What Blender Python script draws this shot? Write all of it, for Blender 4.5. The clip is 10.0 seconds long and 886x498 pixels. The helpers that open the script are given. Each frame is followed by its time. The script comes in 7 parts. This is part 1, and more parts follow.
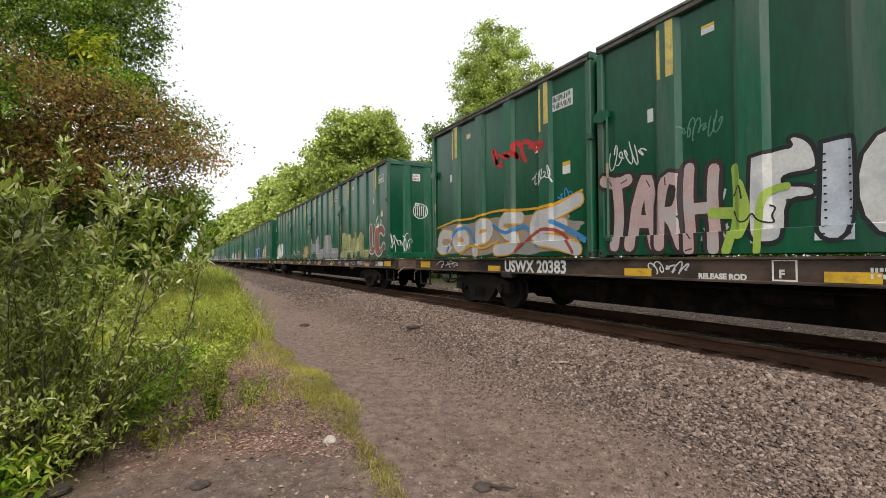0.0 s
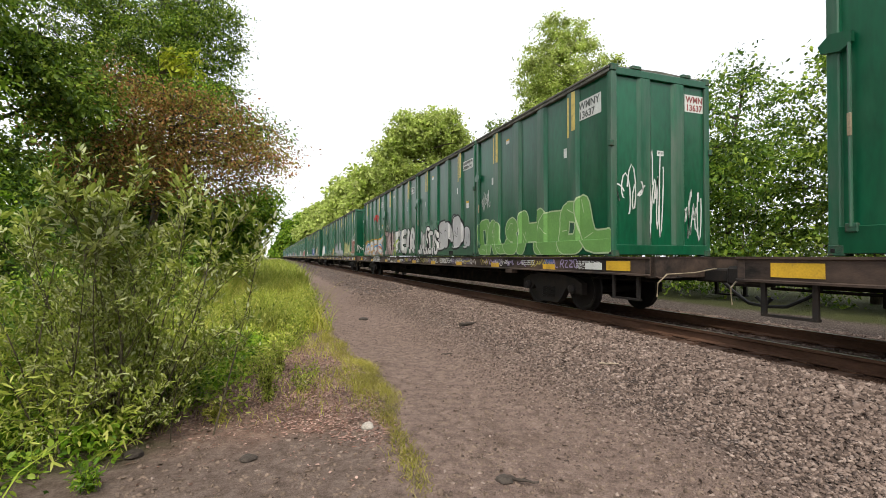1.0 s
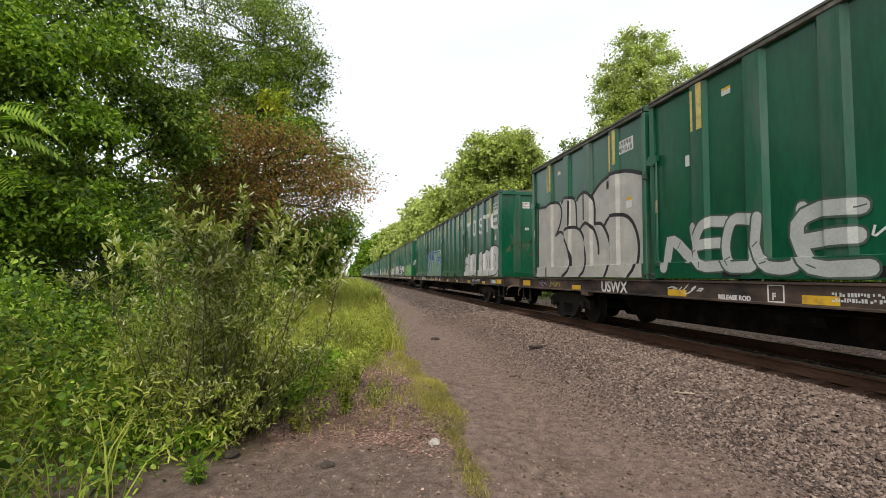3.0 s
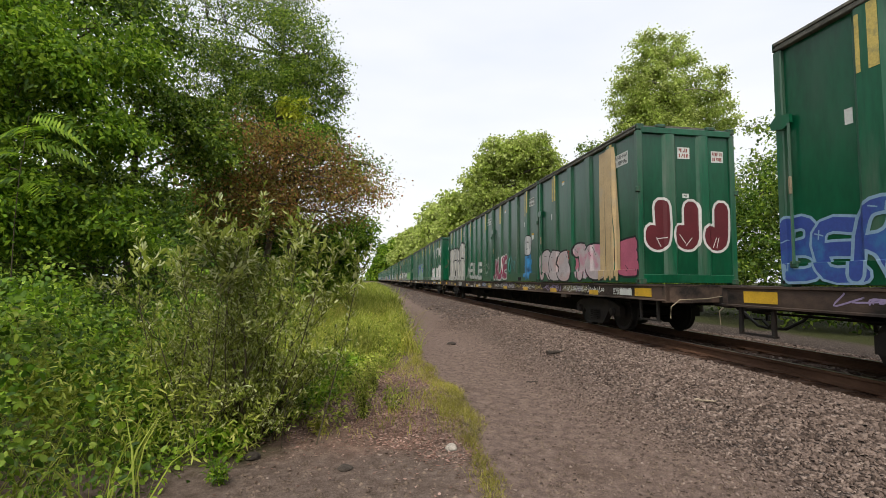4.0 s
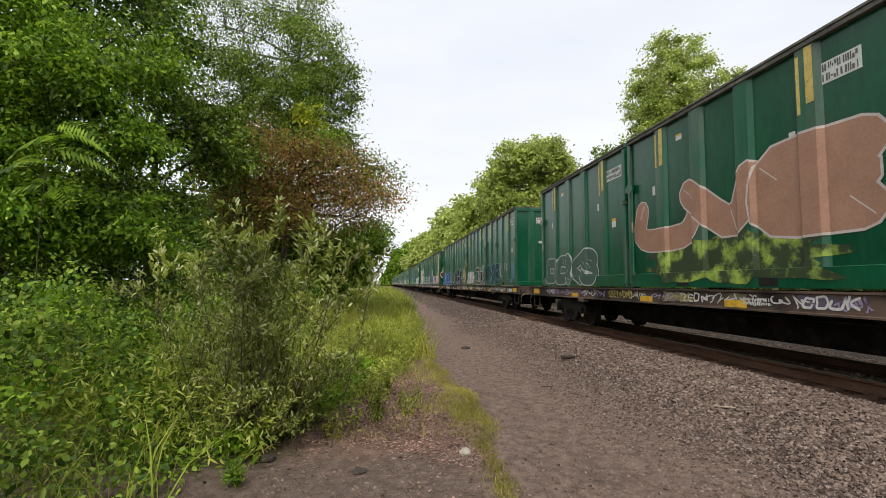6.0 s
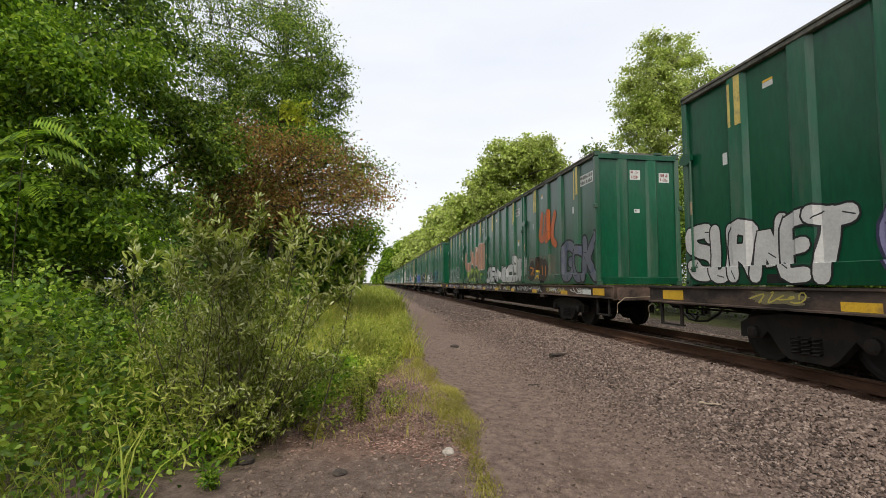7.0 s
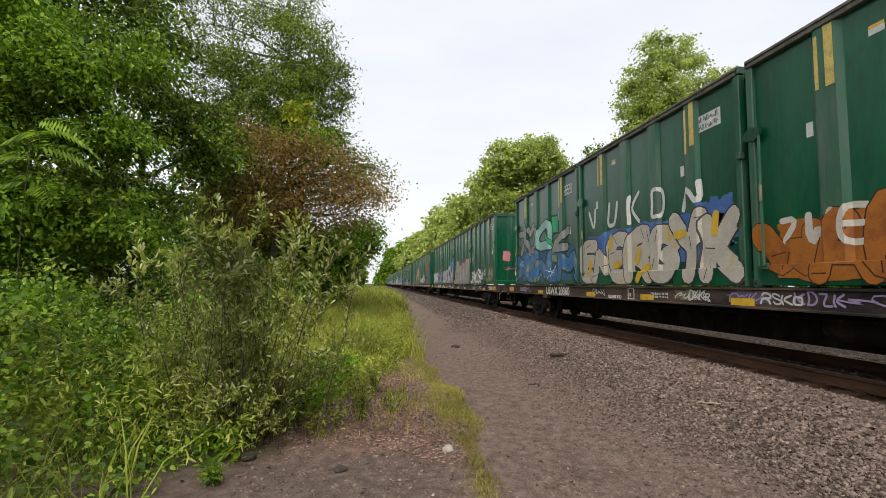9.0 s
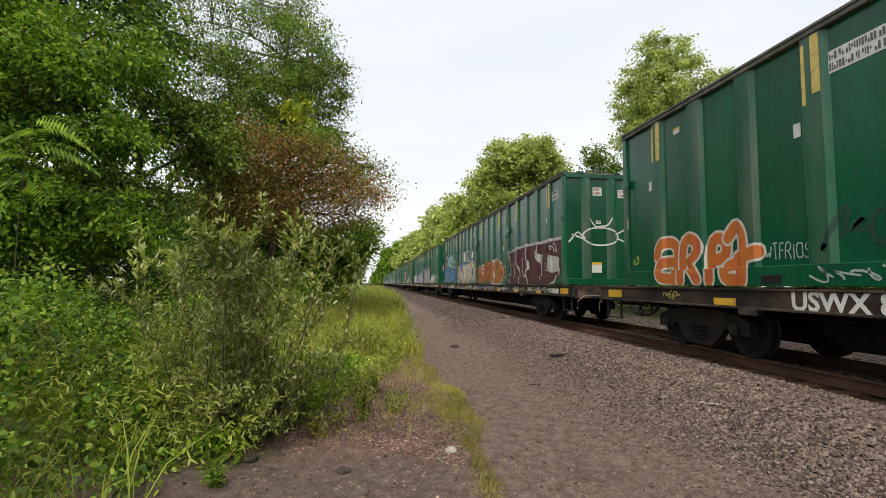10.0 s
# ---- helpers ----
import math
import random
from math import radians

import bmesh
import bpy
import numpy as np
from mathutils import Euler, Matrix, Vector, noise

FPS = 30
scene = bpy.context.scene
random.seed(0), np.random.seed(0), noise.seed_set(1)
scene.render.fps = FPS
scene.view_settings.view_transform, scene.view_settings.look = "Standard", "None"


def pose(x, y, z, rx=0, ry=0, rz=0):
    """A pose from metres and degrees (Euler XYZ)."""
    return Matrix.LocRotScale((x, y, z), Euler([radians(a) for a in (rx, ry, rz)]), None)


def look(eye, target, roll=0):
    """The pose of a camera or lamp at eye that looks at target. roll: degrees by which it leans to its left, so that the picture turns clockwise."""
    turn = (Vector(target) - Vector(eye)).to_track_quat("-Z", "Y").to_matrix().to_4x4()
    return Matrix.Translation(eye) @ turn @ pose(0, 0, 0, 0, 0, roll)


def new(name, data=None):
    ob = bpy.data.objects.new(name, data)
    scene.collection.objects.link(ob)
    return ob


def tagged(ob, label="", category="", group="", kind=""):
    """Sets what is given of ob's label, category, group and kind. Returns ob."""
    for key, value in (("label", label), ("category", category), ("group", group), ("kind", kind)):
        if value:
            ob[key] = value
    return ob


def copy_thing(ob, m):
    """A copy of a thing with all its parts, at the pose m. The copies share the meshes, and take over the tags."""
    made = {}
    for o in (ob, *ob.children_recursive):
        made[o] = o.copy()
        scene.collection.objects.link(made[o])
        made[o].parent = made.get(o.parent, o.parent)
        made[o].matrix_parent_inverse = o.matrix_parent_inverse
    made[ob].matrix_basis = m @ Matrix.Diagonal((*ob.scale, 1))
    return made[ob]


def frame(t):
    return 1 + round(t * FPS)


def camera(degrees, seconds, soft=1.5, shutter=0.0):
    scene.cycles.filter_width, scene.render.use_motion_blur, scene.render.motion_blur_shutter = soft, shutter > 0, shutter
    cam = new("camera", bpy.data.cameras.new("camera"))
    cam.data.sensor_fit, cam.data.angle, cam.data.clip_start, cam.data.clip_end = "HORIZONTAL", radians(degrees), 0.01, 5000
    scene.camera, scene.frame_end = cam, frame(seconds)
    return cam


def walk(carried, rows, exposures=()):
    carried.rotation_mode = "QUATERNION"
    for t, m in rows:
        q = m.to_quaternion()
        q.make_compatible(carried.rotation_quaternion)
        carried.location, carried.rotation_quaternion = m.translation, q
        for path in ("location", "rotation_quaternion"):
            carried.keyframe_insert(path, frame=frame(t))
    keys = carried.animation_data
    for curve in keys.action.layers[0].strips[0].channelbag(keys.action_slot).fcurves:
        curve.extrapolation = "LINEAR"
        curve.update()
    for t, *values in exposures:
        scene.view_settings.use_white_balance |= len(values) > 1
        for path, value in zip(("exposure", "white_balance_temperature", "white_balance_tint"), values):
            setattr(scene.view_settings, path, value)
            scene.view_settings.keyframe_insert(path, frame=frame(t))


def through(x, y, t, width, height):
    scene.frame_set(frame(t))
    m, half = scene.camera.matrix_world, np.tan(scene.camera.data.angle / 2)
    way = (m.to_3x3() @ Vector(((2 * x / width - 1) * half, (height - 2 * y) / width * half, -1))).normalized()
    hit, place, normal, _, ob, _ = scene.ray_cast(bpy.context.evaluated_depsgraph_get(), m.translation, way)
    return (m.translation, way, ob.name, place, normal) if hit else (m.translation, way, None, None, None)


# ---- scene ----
cam = camera(87.1, 10.0, 0.75)
PATH = [
    (0, (-0.447, 0.309, 1.449), (0.499, 2.071, 1.49), -0.4),
    (0.5, (-0.344, 0.261, 1.439), (0.491, 2.078, 1.469), -0.2),
    (1, (-0.252, 0.114, 1.439), (0.437, 1.992, 1.472), 0.1),
    (1.5, (-0.234, 0.012, 1.44), (0.341, 1.927, 1.495), 0.3),
    (2, (-0.243, -0.081, 1.476), (0.256, 1.855, 1.547), 0.5),
    (2.5, (-0.239, -0.113, 1.486), (0.199, 1.836, 1.581), 0.5),
    (4, (-0.248, -0.164, 1.502), (0.066, 1.807, 1.635), 0.5),
    (4.5, (-0.248, -0.169, 1.503), (0.055, 1.803, 1.636), 0.6),
    (5, (-0.247, -0.174, 1.502), (0.032, 1.801, 1.653), 0.6),
    (6.5, (-0.239, -0.156, 1.489), (0.014, 1.823, 1.641), 0.5),
    (7, (-0.154, -0.112, 1.484), (0.135, 1.862, 1.63), 0.3),
    (7.5, (-0.123, -0.112, 1.468), (0.176, 1.86, 1.611), 0.3),
    (8, (-0.125, -0.123, 1.466), (0.173, 1.849, 1.608), 0.4),
    (8.5, (-0.115, -0.149, 1.463), (0.172, 1.825, 1.611), 0.4),
    (9, (-0.142, -0.157, 1.467), (0.138, 1.818, 1.617), 0.4),
    (9.5, (-0.172, -0.148, 1.471), (0.105, 1.827, 1.621), 0.4),
    (10, (-0.198, -0.133, 1.476), (0.096, 1.839, 1.624), 0.5),
]
walk(cam, [(t, look(eye, target, roll)) for t, eye, target, roll in PATH],
     exposures=[(0.0, 0.3), (0.5, 0.4), (1.0, 0.45), (2.5, 0.32), (4.0, 0.08), (5.0, 0.05), (10.0, 0.05)])

# ---- world and light: a bright overcast sky ----
SUN_ELEVATION, SUN_AZIMUTH = 55.0, 200.0
world = bpy.data.worlds.new("overcast_sky")
scene.world = world
world.use_nodes = True
wn = world.node_tree
wn.nodes.clear()
w_sky = wn.nodes.new("ShaderNodeTexSky")
w_sky.sky_type = "NISHITA"
w_sky.sun_disc = False
w_sky.sun_elevation, w_sky.sun_rotation = radians(SUN_ELEVATION), radians(SUN_AZIMUTH)
w_sky.air_density, w_sky.dust_density, w_sky.ozone_density = 1.0, 6.0, 1.0
w_bg1 = wn.nodes.new("ShaderNodeBackground")
w_bg1.inputs["Strength"].default_value = 0.035
wn.links.new(w_sky.outputs["Color"], w_bg1.inputs["Color"])
# the cloud layer: soft uneven white
w_tc = wn.nodes.new("ShaderNodeTexCoord")
w_map = wn.nodes.new("ShaderNodeMapping")
w_map.inputs["Scale"].default_value = (1.0, 1.0, 3.5)
wn.links.new(w_tc.outputs["Generated"], w_map.inputs["Vector"])
w_noise = wn.nodes.new("ShaderNodeTexNoise")
w_noise.inputs["Scale"].default_value, w_noise.inputs["Detail"].default_value = 1.6, 4.0
wn.links.new(w_map.outputs["Vector"], w_noise.inputs["Vector"])
w_ramp = wn.nodes.new("ShaderNodeValToRGB")
w_ramp.color_ramp.elements[0].position, w_ramp.color_ramp.elements[0].color = 0.35, (0.84, 0.87, 0.93, 1)
w_ramp.color_ramp.elements[1].position, w_ramp.color_ramp.elements[1].color = 0.65, (0.97, 0.97, 0.97, 1)
wn.links.new(w_noise.outputs["Fac"], w_ramp.inputs["Fac"])
w_bg2 = wn.nodes.new("ShaderNodeBackground")
w_bg2.inputs["Strength"].default_value = 0.92
wn.links.new(w_ramp.outputs["Color"], w_bg2.inputs["Color"])
w_add = wn.nodes.new("ShaderNodeAddShader")
wn.links.new(w_bg1.outputs[0], w_add.inputs[0])
wn.links.new(w_bg2.outputs[0], w_add.inputs[1])
w_out = wn.nodes.new("ShaderNodeOutputWorld")
wn.links.new(w_add.outputs[0], w_out.inputs["Surface"])

sun_data = bpy.data.lights.new("sun", "SUN")
sun_data.energy, sun_data.angle, sun_data.color = 2.6, radians(28), (1.0, 0.93, 0.80)
sun = new("sun", sun_data)
_az, _el = radians(SUN_AZIMUTH), radians(SUN_ELEVATION)
sun.matrix_world = look((40 * math.sin(_az) * math.cos(_el), 40 * math.cos(_az) * math.cos(_el), 40 * math.sin(_el)), (0, 0, 0))

# ---- materials ----
def material(name, base, rough=0.7, metal=0.0, dark=0.7, light=1.2, scale=3.0, fine=40.0, bump=0.15, bump_scale=60.0, per_object=0.0,
             second=None, second_scale=1.2, second_at=0.55, second_soft=0.12, stretch=(1, 1, 1), spec=0.4):
    """A worn surface: the base colour varied at two scales, a second colour in patches, fine relief."""
    m = bpy.data.materials.new(name)
    m.use_nodes = True
    nt = m.node_tree
    bsdf = nt.nodes["Principled BSDF"]
    bsdf.inputs["Roughness"].default_value, bsdf.inputs["Metallic"].default_value = rough, metal
    bsdf.inputs["Specular IOR Level"].default_value = spec
    tc = nt.nodes.new("ShaderNodeTexCoord")
    mp = nt.nodes.new("ShaderNodeMapping")
    mp.inputs["Scale"].default_value = stretch
    nt.links.new(tc.outputs["Object"], mp.inputs["Vector"])
    vec = mp.outputs["Vector"]
    if per_object:
        oi = nt.nodes.new("ShaderNodeObjectInfo")
        shift = nt.nodes.new("ShaderNodeVectorMath")
        shift.operation = "SCALE"
        shift.inputs[0].default_value = (37.0, 53.0, 19.0)
        nt.links.new(oi.outputs["Random"], shift.inputs["Scale"])
        plus = nt.nodes.new("ShaderNodeVectorMath")
        nt.links.new(vec, plus.inputs[0])
        nt.links.new(shift.outputs["Vector"], plus.inputs[1])
        vec = plus.outputs["Vector"]
    n1, n2 = nt.nodes.new("ShaderNodeTexNoise"), nt.nodes.new("ShaderNodeTexNoise")
    for n, sc, de in ((n1, scale, 5.0), (n2, fine, 4.0)):
        n.inputs["Scale"].default_value, n.inputs["Detail"].default_value = sc, de
        nt.links.new(vec, n.inputs["Vector"])
    mean = nt.nodes.new("ShaderNodeMath")
    mean.operation = "MULTIPLY_ADD"
    mean.inputs[1].default_value = 0.45
    nt.links.new(n2.outputs["Fac"], mean.inputs[0])
    half = nt.nodes.new("ShaderNodeMath")
    half.operation = "MULTIPLY"
    half.inputs[1].default_value = 0.55
    nt.links.new(n1.outputs["Fac"], half.inputs[0])
    nt.links.new(half.outputs[0], mean.inputs[2])
    ramp = nt.nodes.new("ShaderNodeValToRGB")
    e = ramp.color_ramp.elements
    e[0].position, e[0].color = 0.33, (*[c * dark for c in base], 1)
    e[1].position, e[1].color = 0.67, (*[min(1, c * light) for c in base], 1)
    nt.links.new(mean.outputs[0], ramp.inputs["Fac"])
    col = ramp.outputs["Color"]
    if second:
        n3 = nt.nodes.new("ShaderNodeTexNoise")
        n3.inputs["Scale"].default_value, n3.inputs["Detail"].default_value, n3.inputs["Roughness"].default_value = second_scale, 7.0, 0.65
        nt.links.new(vec, n3.inputs["Vector"])
        r3 = nt.nodes.new("ShaderNodeMapRange")
        r3.inputs["From Min"].default_value, r3.inputs["From Max"].default_value = second_at - second_soft, second_at + second_soft
        nt.links.new(n3.outputs["Fac"], r3.inputs["Value"])
        mx = nt.nodes.new("ShaderNodeMix")
        mx.data_type = "RGBA"
        nt.links.new(r3.outputs["Result"], mx.inputs["Factor"])
        nt.links.new(col, mx.inputs["A"])
        mx.inputs["B"].default_value = (*second, 1)
        col = mx.outputs["Result"]
    if per_object:
        hsv = nt.nodes.new("ShaderNodeHueSaturation")
        mr = nt.nodes.new("ShaderNodeMapRange")
        mr.inputs["To Min"].default_value, mr.inputs["To Max"].default_value = 1 - per_object, 1 + per_object
        nt.links.new(oi.outputs["Random"], mr.inputs["Value"])
        nt.links.new(mr.outputs["Result"], hsv.inputs["Value"])
        nt.links.new(col, hsv.inputs["Color"])
        col = hsv.outputs["Color"]
    nt.links.new(col, bsdf.inputs["Base Color"])
    if bump:
        n4 = nt.nodes.new("ShaderNodeTexNoise")
        n4.inputs["Scale"].default_value, n4.inputs["Detail"].default_value = bump_scale, 3.0
        nt.links.new(vec, n4.inputs["Vector"])
        b = nt.nodes.new("ShaderNodeBump")
        b.inputs["Strength"].default_value, b.inputs["Distance"].default_value = bump, 0.02
        nt.links.new(n4.outputs["Fac"], b.inputs["Height"])
        nt.links.new(b.outputs["Normal"], bsdf.inputs["Normal"])
    return m


def leaf_material(name, colours, through=0.3, rough=0.55):
    """Leaves: a ramp of colours by leaf, with light passing through the blade."""
    m = bpy.data.materials.new(name)
    m.use_nodes = True
    nt = m.node_tree
    bsdf = nt.nodes["Principled BSDF"]
    bsdf.inputs["Roughness"].default_value = rough
    bsdf.inputs["Specular IOR Level"].default_value = 0.35
    geo = nt.nodes.new("ShaderNodeNewGeometry")
    ramp = nt.nodes.new("ShaderNodeValToRGB")
    els = ramp.color_ramp.elements
    while len(els) < len(colours):
        els.new(0.5)
    for i, c in enumerate(colours):
        els[i].position, els[i].color = (i / max(1, len(colours) - 1)) ** 0.85, (*c, 1)
    nt.links.new(geo.outputs["Random Per Island"], ramp.inputs["Fac"])
    tc = nt.nodes.new("ShaderNodeTexCoord")
    n = nt.nodes.new("ShaderNodeTexNoise")
    n.inputs["Scale"].default_value, n.inputs["Detail"].default_value = 0.9, 3.0
    nt.links.new(tc.outputs["Object"], n.inputs["Vector"])
    mr = nt.nodes.new("ShaderNodeMapRange")
    mr.inputs["From Min"].default_value, mr.inputs["From Max"].default_value = 0.3, 0.7
    mr.inputs["To Min"].default_value, mr.inputs["To Max"].default_value = 0.5, 1.5
    nt.links.new(n.outputs["Fac"], mr.inputs["Value"])
    hsv = nt.nodes.new("ShaderNodeHueSaturation")
    nt.links.new(ramp.outputs["Color"], hsv.inputs["Color"])
    nt.links.new(mr.outputs["Result"], hsv.inputs["Value"])
    nt.links.new(hsv.outputs["Color"], bsdf.inputs["Base Color"])
    tr = nt.nodes.new("ShaderNodeBsdfTranslucent")
    nt.links.new(hsv.outputs["Color"], tr.inputs["Color"])
    mix = nt.nodes.new("ShaderNodeMixShader")
    mix.inputs["Fac"].default_value = through
    nt.links.new(bsdf.outputs[0], mix.inputs[1])
    nt.links.new(tr.outputs[0], mix.inputs[2])
    nt.links.new(mix.outputs[0], nt.nodes["Material Output"].inputs["Surface"])
    return m


def ground_material():
    """Dirt lane, leaf litter, grassy soil and ballast, told apart by their places across the lane with ragged edges."""
    m = bpy.data.materials.new("lane_ground")
    m.use_nodes = True
    nt = m.node_tree
    bsdf = nt.nodes["Principled BSDF"]
    bsdf.inputs["Roughness"].default_value = 0.95
    bsdf.inputs["Specular IOR Level"].default_value = 0.15
    tc = nt.nodes.new("ShaderNodeTexCoord")
    pos = tc.outputs["Object"]

    def noise_fac(scale, detail, rough=0.6):
        n = nt.nodes.new("ShaderNodeTexNoise")
        n.inputs["Scale"].default_value, n.inputs["Detail"].default_value, n.inputs["Roughness"].default_value = scale, detail, rough
        nt.links.new(pos, n.inputs["Vector"])
        return n.outputs["Fac"]

    def ramp_of(fac, stops):
        r = nt.nodes.new("ShaderNodeValToRGB")
        e = r.color_ramp.elements
        while len(e) < len(stops):
            e.new(0.5)
        for i, (p, c) in enumerate(stops):
            e[i].position, e[i].color = p, (*c, 1)
        nt.links.new(fac, r.inputs["Fac"])
        return r.outputs["Color"]

    def calc(op, a, b=0.0, c=0.0):
        n = nt.nodes.new("ShaderNodeMath")
        n.operation = op
        for i, v in enumerate((a, b, c)):
            if isinstance(v, (int, float)):
                n.inputs[i].default_value = v
            else:
                nt.links.new(v, n.inputs[i])
        return n.outputs[0]

    def blend(f, a, b):
        n = nt.nodes.new("ShaderNodeMix")
        n.data_type = "RGBA"
        nt.links.new(f, n.inputs["Factor"])
        nt.links.new(a, n.inputs["A"])
        nt.links.new(b, n.inputs["B"])
        return n.outputs["Result"]

    def step(v, lo, hi):
        n = nt.nodes.new("ShaderNodeMapRange")
        n.interpolation_type = "SMOOTHSTEP"
        n.inputs["From Min"].default_value, n.inputs["From Max"].default_value = lo, hi
        nt.links.new(v, n.inputs["Value"])
        return n.outputs["Result"]

    sep = nt.nodes.new("ShaderNodeSeparateXYZ")
    nt.links.new(pos, sep.inputs[0])
    ragged = calc("MULTIPLY_ADD", noise_fac(1.1, 6.0), 1.5, -0.75)
    x = calc("ADD", sep.outputs["X"], ragged)
    fine = noise_fac(45.0, 8.0, 0.75)
    grit = noise_fac(160.0, 3.0)
    clods = noise_fac(9.0, 6.0, 0.7)
    mixed = calc("MULTIPLY_ADD", grit, 0.3, calc("MULTIPLY_ADD", clods, 0.4, calc("MULTIPLY", fine, 0.3)))
    dirt = ramp_of(mixed, [(0.36, (0.050, 0.036, 0.029)), (0.5, (0.172, 0.124, 0.104)), (0.64, (0.31, 0.233, 0.202))])
    damp = ramp_of(mixed, [(0.36, (0.045, 0.031, 0.024)), (0.64, (0.173, 0.122, 0.095))])
    dirt = blend(step(noise_fac(0.9, 4.0), 0.54, 0.74), dirt, damp)
    litter = ramp_of(mixed, [(0.36, (0.059, 0.036, 0.025)), (0.5, (0.175, 0.115, 0.090)), (0.64, (0.33, 0.235, 0.19))])
    dark_soil = ramp_of(mixed, [(0.36, (0.038, 0.028, 0.023)), (0.5, (0.138, 0.102, 0.084)), (0.64, (0.236, 0.189, 0.166))])
    soil = ramp_of(mixed, [(0.3, (0.03, 0.035, 0.012)), (0.7, (0.10, 0.11, 0.04))])
    vor = nt.nodes.new("ShaderNodeTexVoronoi")
    vor.inputs["Scale"].default_value = 34.0
    nt.links.new(pos, vor.inputs["Vector"])
    stone = ramp_of(vor.outputs["Color"], [(0.1, (0.076, 0.058, 0.052)), (0.5, (0.178, 0.14, 0.125)), (0.9, (0.292, 0.24, 0.22))])
    gaps = step(vor.outputs["Distance"], 0.62, 0.35)
    ballast = blend(gaps, ramp_of(mixed, [(0.3, (0.022, 0.017, 0.014)), (0.7, (0.097, 0.075, 0.065))]), stone)
    col = blend(step(x, -1.35, -1.0), soil, litter)
    y = calc("ADD", sep.outputs["Y"], ragged)
    col = blend(step(y, 4.3, 3.7), col, dark_soil)
    col = blend(step(x, 0.25, 0.55), col, dirt)
    col = blend(step(x, 2.5, 3.3), col, ballast)
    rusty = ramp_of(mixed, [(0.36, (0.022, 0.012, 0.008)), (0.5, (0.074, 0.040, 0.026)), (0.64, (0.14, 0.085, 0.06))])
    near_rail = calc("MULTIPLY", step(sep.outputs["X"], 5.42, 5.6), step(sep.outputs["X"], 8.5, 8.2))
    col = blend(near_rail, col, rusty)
    col = blend(step(x, 11.6, 12.4), col, soil)
    nt.links.new(col, bsdf.inputs["Base Color"])
    b1 = nt.nodes.new("ShaderNodeBump")
    b1.inputs["Strength"].default_value, b1.inputs["Distance"].default_value = 0.9, 0.05
    nt.links.new(mixed, b1.inputs["Height"])
    b2 = nt.nodes.new("ShaderNodeBump")
    b2.inputs["Distance"].default_value = 0.03
    nt.links.new(step(x, 2.5, 3.3), b2.inputs["Strength"])
    nt.links.new(gaps, b2.inputs["Height"])
    nt.links.new(b1.outputs["Normal"], b2.inputs["Normal"])
    nt.links.new(b2.outputs["Normal"], bsdf.inputs["Normal"])
    return m


GREEN = (0.0015, 0.068, 0.030)
M_GREEN = material("green_container_paint", GREEN, rough=0.29, dark=0.6, light=1.3, scale=0.9, fine=14.0, bump=0.22, bump_scale=2.6, per_object=0.16,
                   spec=0.5, second=(0.022, 0.078, 0.045), second_scale=2.2, second_at=0.66, second_soft=0.14, stretch=(1, 1, 0.28))
# container green lightened: rib highlights put into the colour, with pale weathered streaks
M_RIB = material("green_rib_paint_highlit", (0.005, 0.086, 0.041), spec=0.45, rough=0.36, dark=0.65, light=1.25, scale=2.0, fine=22.0, bump=0.04, bump_scale=12.0, per_object=0.12,
                 second=(0.085, 0.115, 0.09), second_scale=3.0, second_at=0.58, second_soft=0.16, stretch=(1, 1, 0.16))
M_RAIL_TOP = material("weathered_top_edge", (0.085, 0.085, 0.07), rough=0.75, dark=0.45, light=1.5, scale=3.0, second=(0.2, 0.18, 0.15), second_scale=4.0, second_at=0.6)
M_CAST = material("grimy_green_steel", (0.02, 0.085, 0.05), rough=0.6, dark=0.4, light=1.4, scale=7.0, second=(0.06, 0.045, 0.03), second_scale=9.0, second_at=0.56)
M_SILL = material("grimy_black_steel", (0.020, 0.0165, 0.015), rough=0.7, spec=0.25, dark=0.45, light=1.6, scale=2.0, fine=30.0, per_object=0.3,
                  second=(0.115, 0.078, 0.06), second_scale=1.3, second_at=0.51, second_soft=0.1, stretch=(1, 0.5, 1))
# running gear: base colours darkened to hold the shade beneath the cars
M_UNDER = material("dark_underframe_shaded", (0.008, 0.007, 0.0065), rough=0.9, spec=0.15, dark=0.5, light=1.5, scale=3.0, second=(0.03, 0.02, 0.014), second_scale=3.0, second_at=0.6)
M_TRUCK = material("rusty_truck_steel_shaded", (0.010, 0.008, 0.007), rough=0.8, dark=0.5, light=1.6, scale=5.0, second=(0.024, 0.016, 0.011), second_scale=4.0, second_at=0.6)
M_WHEEL = material("worn_wheel_steel_shaded", (0.012, 0.010, 0.009), rough=0.7, metal=0.2, dark=0.6, light=1.4, scale=6.0)
M_YELLOW = material("yellow_reflective_sheet", (0.62, 0.38, 0.03), rough=0.5, dark=0.75, light=1.15, scale=4.0, bump=0.0, second=(0.25, 0.15, 0.05), second_scale=6.0, second_at=0.66)
M_STRIPE = material("faded_yellow_stripe", (0.55, 0.43, 0.12), rough=0.6, dark=0.7, light=1.2, scale=3.0, bump=0.0, second=(0.2, 0.2, 0.1), second_scale=9.0, second_at=0.62)
M_WHITE = material("white_paint", (0.62, 0.62, 0.60), rough=0.6, dark=0.8, light=1.15, scale=5.0, bump=0.0)
M_PLAQUE = material("white_number_panel", (0.55, 0.57, 0.55), rough=0.6, dark=0.8, light=1.15, scale=5.0, bump=0.0)
M_INK = material("dark_lettering", (0.10, 0.11, 0.105), rough=0.7, dark=0.7, light=1.3, scale=6.0, bump=0.0)
